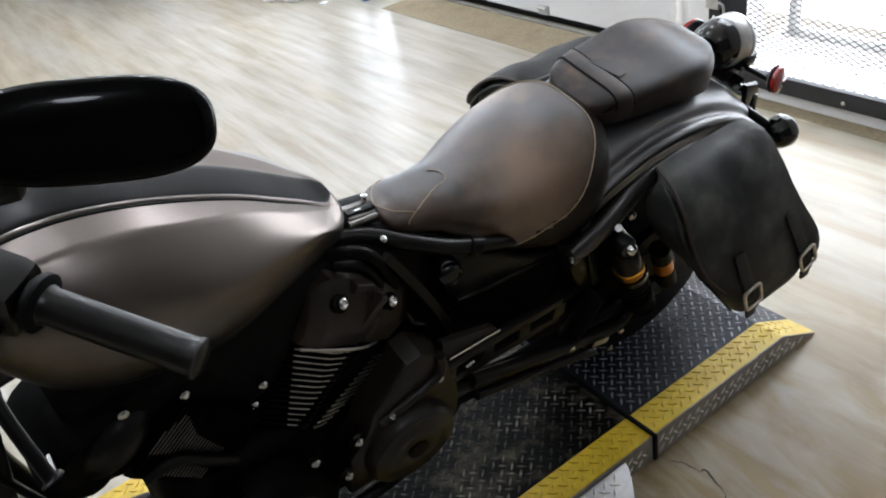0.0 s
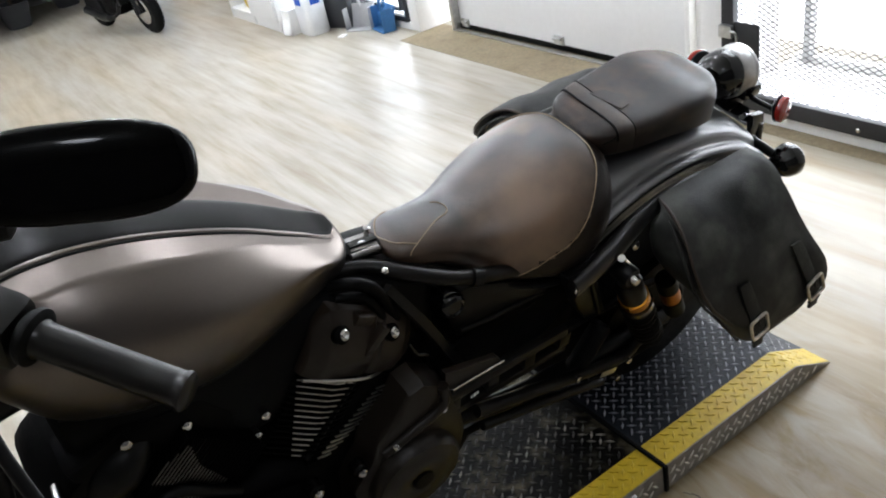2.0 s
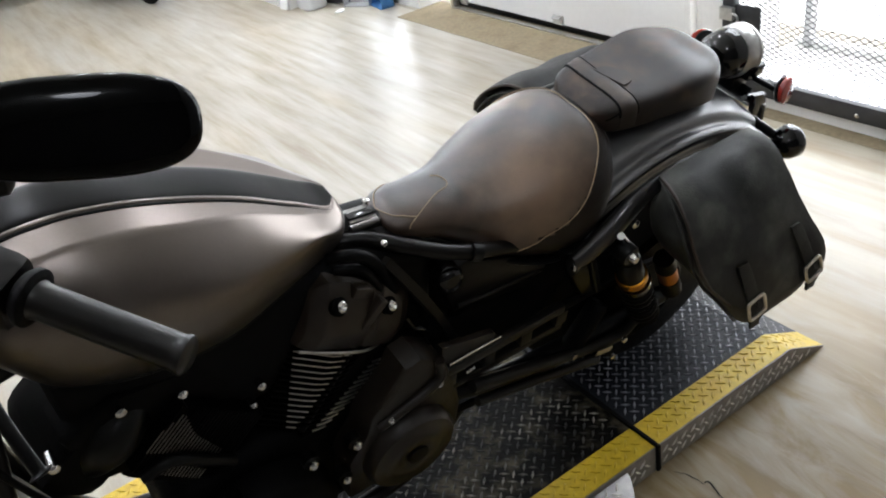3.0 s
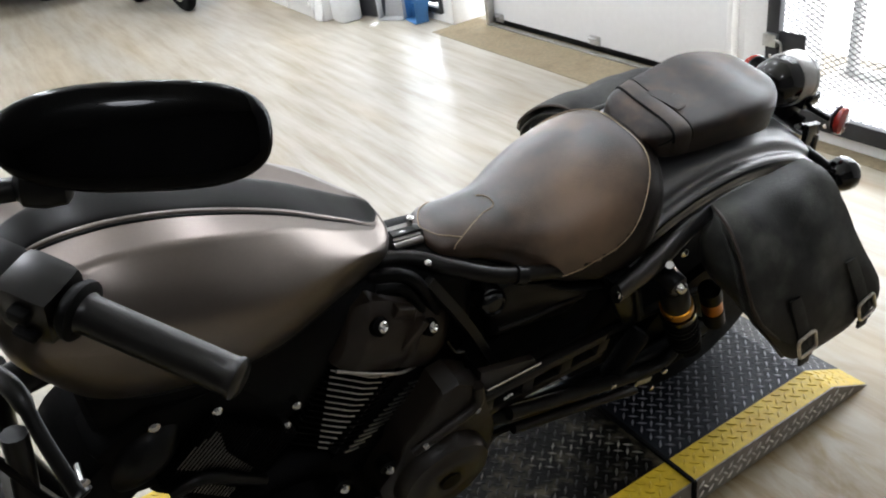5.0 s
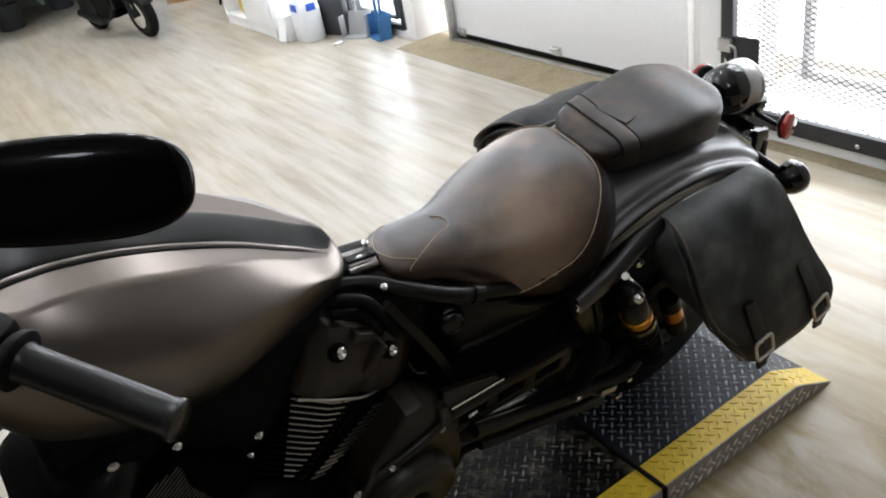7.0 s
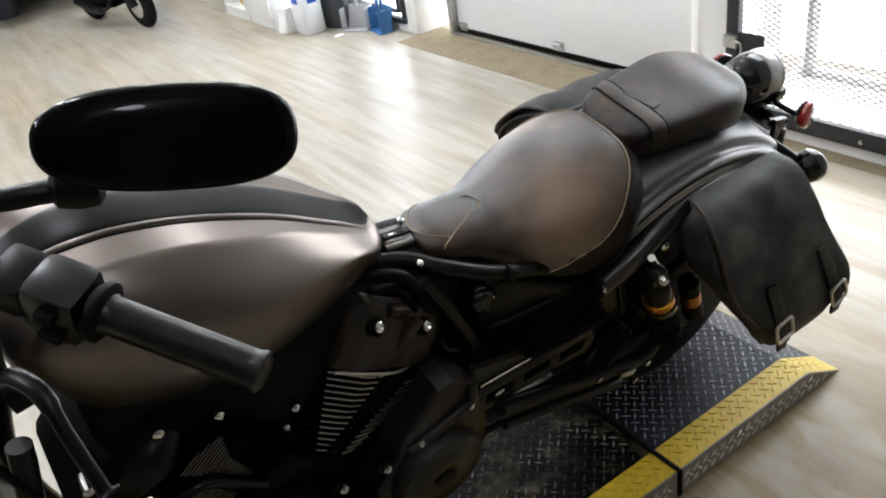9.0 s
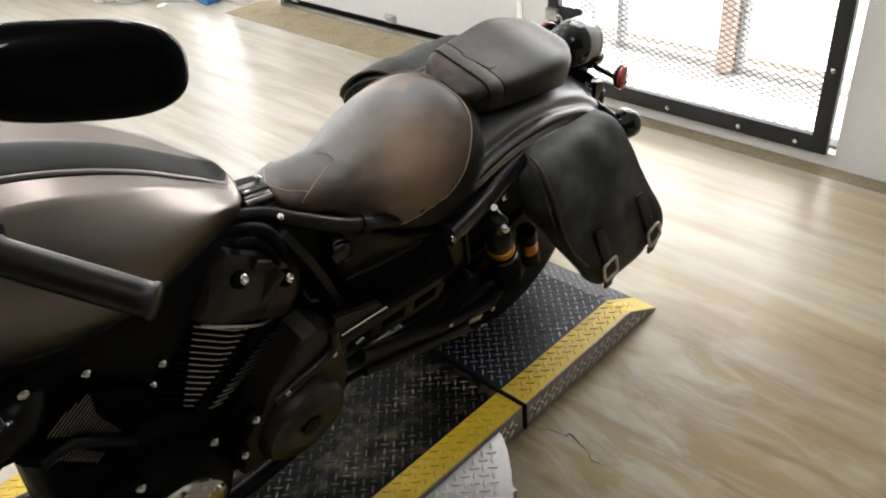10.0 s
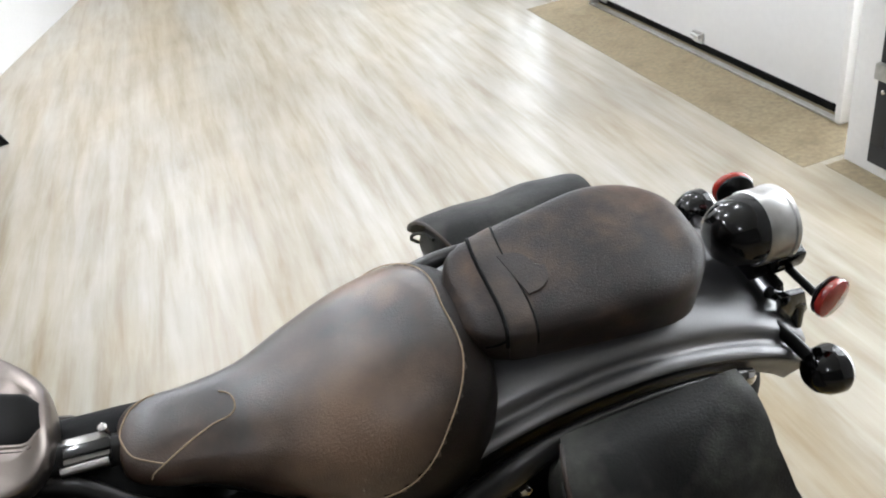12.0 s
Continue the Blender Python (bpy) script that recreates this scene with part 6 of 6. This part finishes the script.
        part("prong", Mesh().tube([c - 0.018 * dz + 0.004 * dn, c - 0.021 * dz + 0.002 * dn, c - 0.001 * dz + 0.001 * dn], 0.0017, 6), DARKSTEEL, st)
    return b


saddlebag(-1)
saddlebag(1, -0.030)


# ---------------------------------------------------------------- things at the far side of the room
RED = material("red_paint", (0.45, 0.02, 0.015), 0.25, vary=0.08, coat=0.4)
BLUE = material("blue_plastic", (0.035, 0.13, 0.30), 0.45, vary=0.15)
PALEBLUE = material("pale_blue_plastic", (0.16, 0.36, 0.62), 0.4, vary=0.15)
YELLOWPL = material("yellow_plastic", (0.70, 0.50, 0.02), 0.4, vary=0.1)
CARD = material("brown_cardboard", (0.36, 0.23, 0.11), 0.8, vary=0.15, scale=12)
LEAF = material("dark_green_leaves", (0.018, 0.035, 0.012), 0.5, vary=0.4)
LEAFLIGHT = material("green_leaves", (0.10, 0.15, 0.03), 0.5, vary=0.4)
GREYPL = material("grey_plastic", (0.34, 0.34, 0.34), 0.5, vary=0.1)
CASEBLACK = material("black_moulded_plastic", (0.035, 0.036, 0.04), 0.5, vary=0.2)
JUG = material("white_plastic", (0.78, 0.80, 0.82), 0.4, vary=0.05)
PAPER = material("white_paper", (0.82, 0.82, 0.80), 0.8, vary=0.04)
CLOTH = material("white_red_cloth", (0.70, 0.68, 0.70), 0.85, vary=0.1, scale=9, second=(0.45, 0.04, 0.08), second_at=(0.52, 0.56))
SOIL = material("dark_bark", (0.06, 0.04, 0.025), 0.9, vary=0.4, bump=0.5)


def far_motorcycle():
    m = Matrix.Translation((0.63, 6.10, 0)) @ Matrix.Scale(0.74, 4) @ Matrix.Rotation(radians(12), 4, "Z") @ Matrix.Rotation(radians(-5), 4, "Y")
    b = thing("motorcycle", "black and red naked motorcycle standing on the floor", "motorcycle", m)
    c = Vector((0, 0, 0.265))
    w = part("front_wheel", Mesh().lathe([(0.055 * math.sin(radians(a)), 0.212 + 0.055 * math.cos(radians(a))) for a in np.linspace(-105, 105, 21)], c, (1, 0, 0), 44), TYRE, b, "black front tyre", 60)
    part("rim", Mesh().lathe([(-0.045, 0.205), (-0.04, 0.185), (0, 0.175), (0.04, 0.185), (0.045, 0.205)], c, (1, 0, 0), 40), BLACKSATIN, w)
    part("brake_disc", Mesh().lathe([(-0.062, 0.12), (-0.058, 0.145), (-0.055, 0.12)], c, (1, 0, 0), 36), BOLTSTEEL, w, "bright brake disc")
    sp = Mesh()
    for i in range(5):
        a = 2 * math.pi * i / 5
        d = Vector((0, math.cos(a), math.sin(a)))
        sp.tube([c + 0.03 * d, c + 0.185 * d], [0.022, 0.014], 8)
    part("spokes", sp, GALV, w)
    part("fender", Mesh().rings([[c + Vector((x, 0.285 * math.cos(a), 0.285 * math.sin(a) + dz)) for x, dz in ((-0.07, -0.02), (-0.05, 0.0), (0.05, 0.0), (0.07, -0.02), (0.06, -0.026), (-0.06, -0.026))] for a in np.linspace(radians(30), radians(150), 18)]), BLACKSATIN, b)
    for s in (-1, 1):
        f = part("fork_leg", Mesh().tube([(0.09 * s, 0.0, 0.265), (0.09 * s, 0.08, 0.48), (0.09 * s, 0.09, 0.50), (0.09 * s, 0.20, 0.82)], [0.022, 0.022, 0.018, 0.018], 14), BLACKSATIN, b, "black fork leg")
        part("fork_foot", Mesh().tube([(0.09 * s, -0.005, 0.25), (0.09 * s, 0.03, 0.34)], 0.032, 12), BLACKSATIN, f)
        part("indicator", Mesh().lathe([(0, 0.01), (0.02, 0.028), (0.04, 0.026), (0.046, 0.01)], (0.20 * s, 0.08, 0.70), (0, -1, 0), 16), GOLD, b)
    part("headlight", Mesh().lathe([(0, 0.05), (0.05, 0.09), (0.10, 0.10), (0.105, 0.095), (0.11, 0.02)], (0, 0.12, 0.66), (0, -1, -0.1), 30), CLEARLENS, b, "round headlight", 60)
    part("handlebar", Mesh().tube(bent([(-0.36, 0.28, 0.90), (-0.2, 0.22, 0.93), (0, 0.2, 0.88), (0.2, 0.22, 0.93), (0.36, 0.28, 0.90)], 24), 0.014, 10), BLACKSATIN, b)
    part("fuel_tank", Mesh().rings([[Matrix.Rotation(radians(90), 4, "Z") @ p for p in r] for r in body_rings([(0.22, 0.66, 0.72, 0.78, 0.05), (0.26, 0.62, 0.72, 0.84, 0.12), (0.45, 0.62, 0.74, 0.87, 0.15), (0.65, 0.66, 0.74, 0.82, 0.11), (0.72, 0.70, 0.74, 0.78, 0.04)], 24, 28)]), BLACKSATIN, b, "black fuel tank", 50)
    part("seat", Mesh().rings([[Matrix.Rotation(radians(90), 4, "Z") @ p for p in r] for r in body_rings([(0.68, 0.70, 0.74, 0.78, 0.08), (0.85, 0.70, 0.75, 0.79, 0.13), (1.1, 0.76, 0.80, 0.84, 0.12), (1.3, 0.82, 0.84, 0.87, 0.05)], 20, 24)]), BLACKSATIN, b, "", 50)
    part("radiator", Mesh().box((0.30, 0.05, 0.26), Matrix.Translation((0, 0.30, 0.48)), 0.01), BLACKSATIN, b)
    part("engine", Mesh().box((0.30, 0.42, 0.34), Matrix.Translation((0, 0.58, 0.40)), 0.05), ENGINE, b)
    part("side_panel", Mesh().box((0.06, 0.2, 0.14), Matrix.Translation((-0.17, 0.28, 0.62)), 0.02), RED, b)
    part("exhaust", Mesh().tube(bent([(-0.12, 0.34, 0.40), (-0.17, 0.42, 0.26), (-0.2, 0.7, 0.22), (-0.22, 1.1, 0.30)], 20), [0.022] * 10 + [0.045] * 10, 12), BLACKSATIN, b)
    rc = Vector((0, 1.25, 0.265))
    part("rear_wheel", Mesh().lathe([(0.07 * math.sin(radians(a)), 0.205 + 0.06 * math.cos(radians(a))) for a in np.linspace(-105, 105, 19)], rc, (1, 0, 0), 40), TYRE, b, "", 60)
    part("windscreen", Mesh().rings([[(x, 0.13 + 0.10 * t + 0.5 * x * x, 0.76 + 0.16 * t) for x in np.linspace(-0.12, 0.12, 9)] + [(x, 0.135 + 0.10 * t + 0.5 * x * x, 0.755 + 0.16 * t) for x in np.linspace(0.12, -0.12, 9)] for t in (0, 0.4, 0.8, 1)]), BLACKGLOSS, b)


far_motorcycle()


def leafy_plant(name, label, at, height, spread, count, mat, leaf, seed):
    rng = random.Random(seed)
    p = thing(name, label, "plant", Matrix.Translation(at))
    part("pot", Mesh().lathe([(0, 0.11), (0.02, 0.12), (0.22, 0.16), (0.24, 0.165), (0.24, 0.145), (0.2, 0.14)], (0, 0, 0), (0, 0, 1), 24), CASEBLACK, p)
    st = Mesh()
    for i in range(5):
        a = rng.random() * 6.3
        st.tube(bent([(0, 0, 0.18), (0.05 * math.cos(a), 0.05 * math.sin(a), height * 0.5), (0.2 * math.cos(a), 0.2 * math.sin(a), height * 0.9)], 10), [0.018 - 0.0013 * k for k in range(10)], 7)
    part("stem", st, SOIL, p)
    lf = Mesh()
    for i in range(count):
        a, r, z = rng.random() * 6.3, spread * rng.random() ** 0.6, height * (0.25 + 0.75 * rng.random())
        o = Vector((r * math.cos(a), r * math.sin(a), z))
        d = Vector((math.cos(a + rng.uniform(-0.6, 0.6)), math.sin(a + rng.uniform(-0.6, 0.6)), rng.uniform(-0.8, 0.5))).normalized()
        s = d.cross(Vector((0, 0, 1))).normalized() * leaf * 0.22
        L = leaf * rng.uniform(0.7, 1.3)
        lf.add([o, o + d * L * 0.5 + s, o + d * L, o + d * L * 0.5 - s + Vector((0, 0, 0.008))], [(0, 1, 2, 3)])
    tagged(part("foliage", lf, mat, p), kind="stuff")


# third plant and the dense dark leaves are added to darken an unclear corner
leafy_plant("potted_plant", "large dark leafy plant in a black pot", (-0.15, 8.3, 0), 1.7, 0.6, 620, LEAF, 0.28, 3)
leafy_plant("potted_plant", "large dark leafy plant in a black pot", (0.42, 8.75, 0), 1.9, 0.55, 620, LEAF, 0.28, 5)
leafy_plant("potted_plant", "tall dark leafy plant in a black pot", (-0.75, 8.7, 0), 2.0, 0.6, 620, LEAF, 0.30, 7)


def shelf_unit():
    s = thing("shelf_unit", "white open shelf unit standing on the floor", "shelf")
    x0, x1, y0, y1 = 1.18, 1.56, 4.74, 5.74
    for y in (y0 + 0.01, (y0 + y1) / 2, y1 - 0.01):
        part("side_panel", Mesh().box((x1 - x0, 0.02, 1.5), Matrix.Translation(((x0 + x1) / 2, y, 0.75)), 0.002), WHITE, s)
    for z in (0.075, 0.46, 0.84, 1.22, 1.49):
        for ya, yb in ((y0 + 0.02, (y0 + y1) / 2 - 0.01), ((y0 + y1) / 2 + 0.01, y1 - 0.02)):
            part("shelf", Mesh().box((x1 - x0, yb - ya, 0.02), Matrix.Translation(((x0 + x1) / 2, (ya + yb) / 2, z)), 0.002), WHITE, s)
    part("plinth", Mesh().box((0.02, y1 - y0, 0.065), Matrix.Translation((x0 + 0.02, (y0 + y1) / 2, 0.0325)), 0.002), WHITE, s)
    part("door", Mesh().box((0.018, (y1 - y0) / 2 - 0.01, 1.38), Matrix.Translation((x0 - 0.010, (3 * y0 + y1) / 4, 0.78)), 0.003), WHITE, s, "plain white door")
    part("back_panel", Mesh().box((0.008, y1 - y0 - 0.02, 1.4), Matrix.Translation((x1 - 0.006, (y0 + y1) / 2, 0.77))), WHITE, s)


shelf_unit()
solid("helmet", Mesh().rings([[Vector((0.105 * k * math.cos(a), 0.13 * k * math.sin(a), z)) for a in np.linspace(0, 2 * math.pi, 28, endpoint=False)] for z, k in ((0.0, 0.80), (0.03, 0.95), (0.08, 1.0), (0.13, 0.9), (0.165, 0.6), (0.18, 0.2))]),
      YELLOWPL, "yellow plastic helmet on a white shelf", "helmet", m=Matrix.Translation((1.32, 5.44, 0.086)), sharp=60)
solid("bag", Mesh().rings([[Vector((0.09 * k * math.cos(a), 0.11 * k * math.sin(a) + sh, z)) for a in np.linspace(0, 2 * math.pi, 20, endpoint=False)] for z, k, sh in ((0.0, 0.9, 0), (0.05, 1.05, 0), (0.14, 1.0, 0.01), (0.22, 0.75, 0.02), (0.26, 0.3, 0.02))]),
      CASEBLACK, "black soft bag on a white shelf", "bag", m=Matrix.Translation((1.44, 5.62, 0.086)), sharp=60)
leafy_plant("potted_plant", "small light green plant on a white shelf", (1.36, 5.5, 0.471), 0.30, 0.10, 120, LEAFLIGHT, 0.09, 8)


def jug():
    j = thing("jug", "white plastic jug with a blue label on the floor", "jug", Matrix.Translation((1.33, 4.47, 0)))
    ring = []
    for z, k in ((0.0, 0.9), (0.012, 1.0), (0.22, 1.0), (0.27, 0.9), (0.31, 0.5), (0.335, 0.28), (0.35, 0.28)):
        ring.append([Vector((0.085 * k * math.copysign(abs(math.cos(a)) ** 0.5, math.cos(a)), 0.11 * k * math.copysign(abs(math.sin(a)) ** 0.5, math.sin(a)), z)) for a in np.linspace(0, 2 * math.pi, 28, endpoint=False)])
    part("body", Mesh().rings(ring), JUG, j, "", 50)
    part("cap", Mesh().lathe([(0.35, 0.03), (0.38, 0.03), (0.385, 0.02)], (0, 0, 0), (0, 0, 1), 20), JUG, j)
    part("label", Mesh().box((0.003, 0.09, 0.05), Matrix.Translation((-0.0865, -0.01, 0.24)), 0.001), material("blue_label", (0.02, 0.10, 0.55), 0.5), j, "blue label")
    part("label", Mesh().box((0.07, 0.003, 0.05), Matrix.Translation((0.0, -0.1115, 0.24)), 0.001), bpy.data.materials["blue_label"], j, "blue label")


jug()


def carton():
    c = thing("carton", "white cardboard carton leaning by the shelf", "box", Matrix.Translation((1.24, 4.62, 0)) @ Matrix.Rotation(radians(8), 4, "Z"))
    part("box", Mesh().box((0.10, 0.10, 0.18), Matrix.Translation((0, 0, 0.09)), 0.003), PAPER, c)
    part("flap", Mesh().box((0.004, 0.10, 0.12), Matrix.Translation((-0.06, -0.0, 0.065)) @ Matrix.Rotation(radians(14), 4, "Y"), 0.001), PAPER, c)
    part("handle", Mesh().tube(bent([(0.03, -0.07, 0.0), (0.05, -0.07, 0.10), (0.02, -0.06, 0.17)], 10), 0.007, 8), CASEBLACK, c)


carton()


def tool_case():
    c = thing("tool_case", "black moulded tool case standing on the floor", "case", Matrix.Translation((1.52, 4.36, 0)) @ Matrix.Rotation(radians(20), 4, "Z"))
    part("shell", Mesh().box((0.13, 0.24, 0.26), Matrix.Translation((0.068, 0, 0.13)), 0.025), CASEBLACK, c)
    part("shell", Mesh().box((0.06, 0.24, 0.26), Matrix.Translation((-0.034, 0, 0.13)), 0.02), CASEBLACK, c)
    part("handle", Mesh().tube(bent([(0, -0.06, 0.25), (0, -0.055, 0.29), (0, 0.055, 0.29), (0, 0.06, 0.25)], 16), 0.010, 8), CASEBLACK, c)


tool_case()


def dustpan(at, mat, label, turn):
    d = thing("dustpan", label, "dustpan", Matrix.Translation(at) @ Matrix.Rotation(radians(turn), 4, "Z"))
    hw = 0.10
    me = Mesh()
    me.box((0.012, 2 * hw, 0.16), Matrix.Translation((0.05, 0, 0.085)) @ Matrix.Rotation(radians(12), 4, "Y"), 0.003)
    for s in (-1, 1):
        me.box((0.09, 0.006, 0.15), Matrix.Translation((0.005, s * hw, 0.078)), 0.002)
    me.box((0.10, 2 * hw, 0.008), Matrix.Translation((0.0, 0, 0.006)), 0.002)
    part("pan", me, mat, d)
    part("handle", Mesh().tube([(0.03, 0, 0.15), (0.09, 0.01, 0.85)], 0.011, 10), mat, d)


dustpan((1.60, 3.95, 0), BLUE, "blue plastic long handled dustpan by the window", -8)
dustpan((1.53, 4.14, 0), GREYPL, "grey metal dustpan leaning by the window", 30)
bro = thing("broom", "blue broom standing against the dark window frame", "broom", Matrix.Translation((1.645, 4.03, 0)))
part("stick", Mesh().tube([(0.0, 0, 0.10), (0.02, 0.02, 1.35)], 0.012, 10), BLUE, bro)
part("brush", Mesh().box((0.05, 0.26, 0.09), Matrix.Translation((0, 0, 0.055)), 0.012), BLUE, bro)
part("brush_top", Mesh().box((0.10, 0.14, 0.07), Matrix.Translation((0.03, 0.02, 0.68)), 0.02), GREYPL, bro)
solid("paper_scrap", Mesh().box((0.06, 0.045, 0.012), Matrix(), 0.004), PAPER, "small crumpled white paper on the floor", "litter", m=Matrix.Translation((1.37, 4.13, 0.006)) @ Matrix.Rotation(0.5, 4, "Z"))
box = thing("cardboard_box", "open brown cardboard box with red and white cloth", "box", Matrix.Translation((1.37, 7.28, 0)) @ Matrix.Rotation(radians(-30), 4, "Z") @ Matrix.Scale(0.72, 4))
for sx, sy, cx, cy in ((0.008, 0.42, -0.27, 0), (0.008, 0.42, 0.27, 0), (0.54, 0.008, 0, -0.21), (0.54, 0.008, 0, 0.21)):
    part("side", Mesh().box((sx, sy, 0.34), Matrix.Translation((cx, cy, 0.17)), 0.001), CARD, box)
part("base", Mesh().box((0.53, 0.41, 0.01), Matrix.Translation((0, 0, 0.005))), CARD, box)
part("cloth", Mesh().rings([[Vector((0.25 * k * math.cos(a) * (1 + 0.1 * math.sin(5 * a)), 0.19 * k * math.sin(a), z + 0.02 * math.sin(3 * a))) for a in np.linspace(0, 2 * math.pi, 30, endpoint=False)] for z, k in ((0.05, 0.9), (0.25, 1.0), (0.35, 0.95), (0.41, 0.7), (0.44, 0.3))]), CLOTH, box, "red and white cloth", 60)
bin_ = thing("barrel", "blue plastic barrel standing behind the motorcycle", "barrel", Matrix.Translation((1.18, 7.85, 0)) @ Matrix.Scale(0.66, 4))
part("drum", Mesh().lathe([(0, 0.2), (0.02, 0.22), (0.3, 0.225), (0.31, 0.235), (0.33, 0.225), (0.62, 0.22), (0.65, 0.2)], (0, 0, 0), (0, 0, 1), 30), BLUE, bin_)
part("cover", Mesh().rings([[Vector((0.21 * k * math.cos(a), 0.21 * k * math.sin(a), z)) for a in np.linspace(0, 2 * math.pi, 24, endpoint=False)] for z, k in ((0.65, 0.95), (0.78, 1.0), (0.92, 0.75), (0.98, 0.3))]), PALEBLUE, bin_, "pale blue bag")
ch = thing("folding_chair", "black folded chair leaning by the shelves", "chair", Matrix.Translation((1.52, 6.72, 0)))
for y in (-0.2, 0.2):
    part("leg", Mesh().tube([(-0.12, y, 0), (0.02, y, 0.82)], 0.012, 8), BLACKSATIN, ch)
    part("leg", Mesh().tube([(0.02, y * 0.9, 0), (-0.06, y * 0.9, 0.6)], 0.012, 8), BLACKSATIN, ch)
part("seat", Mesh().box((0.03, 0.36, 0.36), Matrix.Translation((-0.05, 0, 0.36)) @ Matrix.Rotation(radians(10), 4, "Y"), 0.01), BLACKSATIN, ch)
part("backrest", Mesh().box((0.02, 0.4, 0.18), Matrix.Translation((0.005, 0, 0.74)) @ Matrix.Rotation(radians(10), 4, "Y"), 0.008), BLACKSATIN, ch)
# made-up wedge in place of an unidentified black thing and its shadow
wc = thing("black_floor_object", "small black object on the floor by the partition", "chock", Matrix.Translation((-1.46, 3.78, 0)) @ Matrix.Rotation(radians(20), 4, "Z"))
part("wedge", Mesh().prism([(-0.09, 0), (0.09, 0), (0.07, 0.05), (0.0, 0.09), (-0.07, 0.10)], 0.16, Matrix.Rotation(radians(90), 4, "X") @ Matrix.Translation((0, 0, -0.08)), 0.01), BLACKRUBBER, wc)


def white_cabinet():
    c = thing("cabinet", "white two-door cabinet against the far wall", "cabinet", Matrix.Translation((1.42, 8.75, 0)))
    part("body", Mesh().box((0.5, 0.4, 1.3), Matrix.Translation((0, 0, 0.65)), 0.004), WHITE, c)
    for s in (-1, 1):
        d = part("door", Mesh().box((0.242, 0.018, 1.24), Matrix.Translation((0.124 * s, -0.21, 0.66)), 0.003), WHITE, c)
        part("handle", Mesh().tube([(0.03 * s, -0.235, 0.62), (0.03 * s, -0.235, 0.76)], 0.006, 8), GALV, d)


white_cabinet()


# ---------------------------------------------------------------- floor planks
def planks():
    pw, pl = 0.182, 1.22
    me = Mesh().box((pw - 0.0001, pl - 0.0001, 0.006), Matrix()).build("plank", PLANK)
    near = []
    rest = Mesh()
    x = -4.35
    rng = random.Random(4)
    while x < 1.86:
        y = -3.4 - rng.random() * pl
        while y < 9.4:
            c = (x + pw / 2, y + pl / 2)
            if c[0] < 1.60 or (c[1] > 3.7 and c[0] < 1.7):
                near.append((math.hypot(c[0] - 0.0, c[1] - 1.8), c))
            y += pl
        x += pw
    near.sort()
    for k, (d, c) in enumerate(near):
        if k < 300 and -3.4 + pl / 2 < c[1] < 9.4 - pl / 2:
            ob = new("plank", me)
            ob.parent = floor
            ob.location = (c[0], c[1], -0.003)
        else:
            y0, y1 = max(c[1] - pl / 2, -3.4), min(c[1] + pl / 2, 9.4)
            rest.box((pw - 0.0003, y1 - y0 - 0.0003, 0.006), Matrix.Translation((c[0], (y0 + y1) / 2, -0.003)))
    tagged(part("far_planking", rest, PLANK, floor), kind="stuff")


planks()
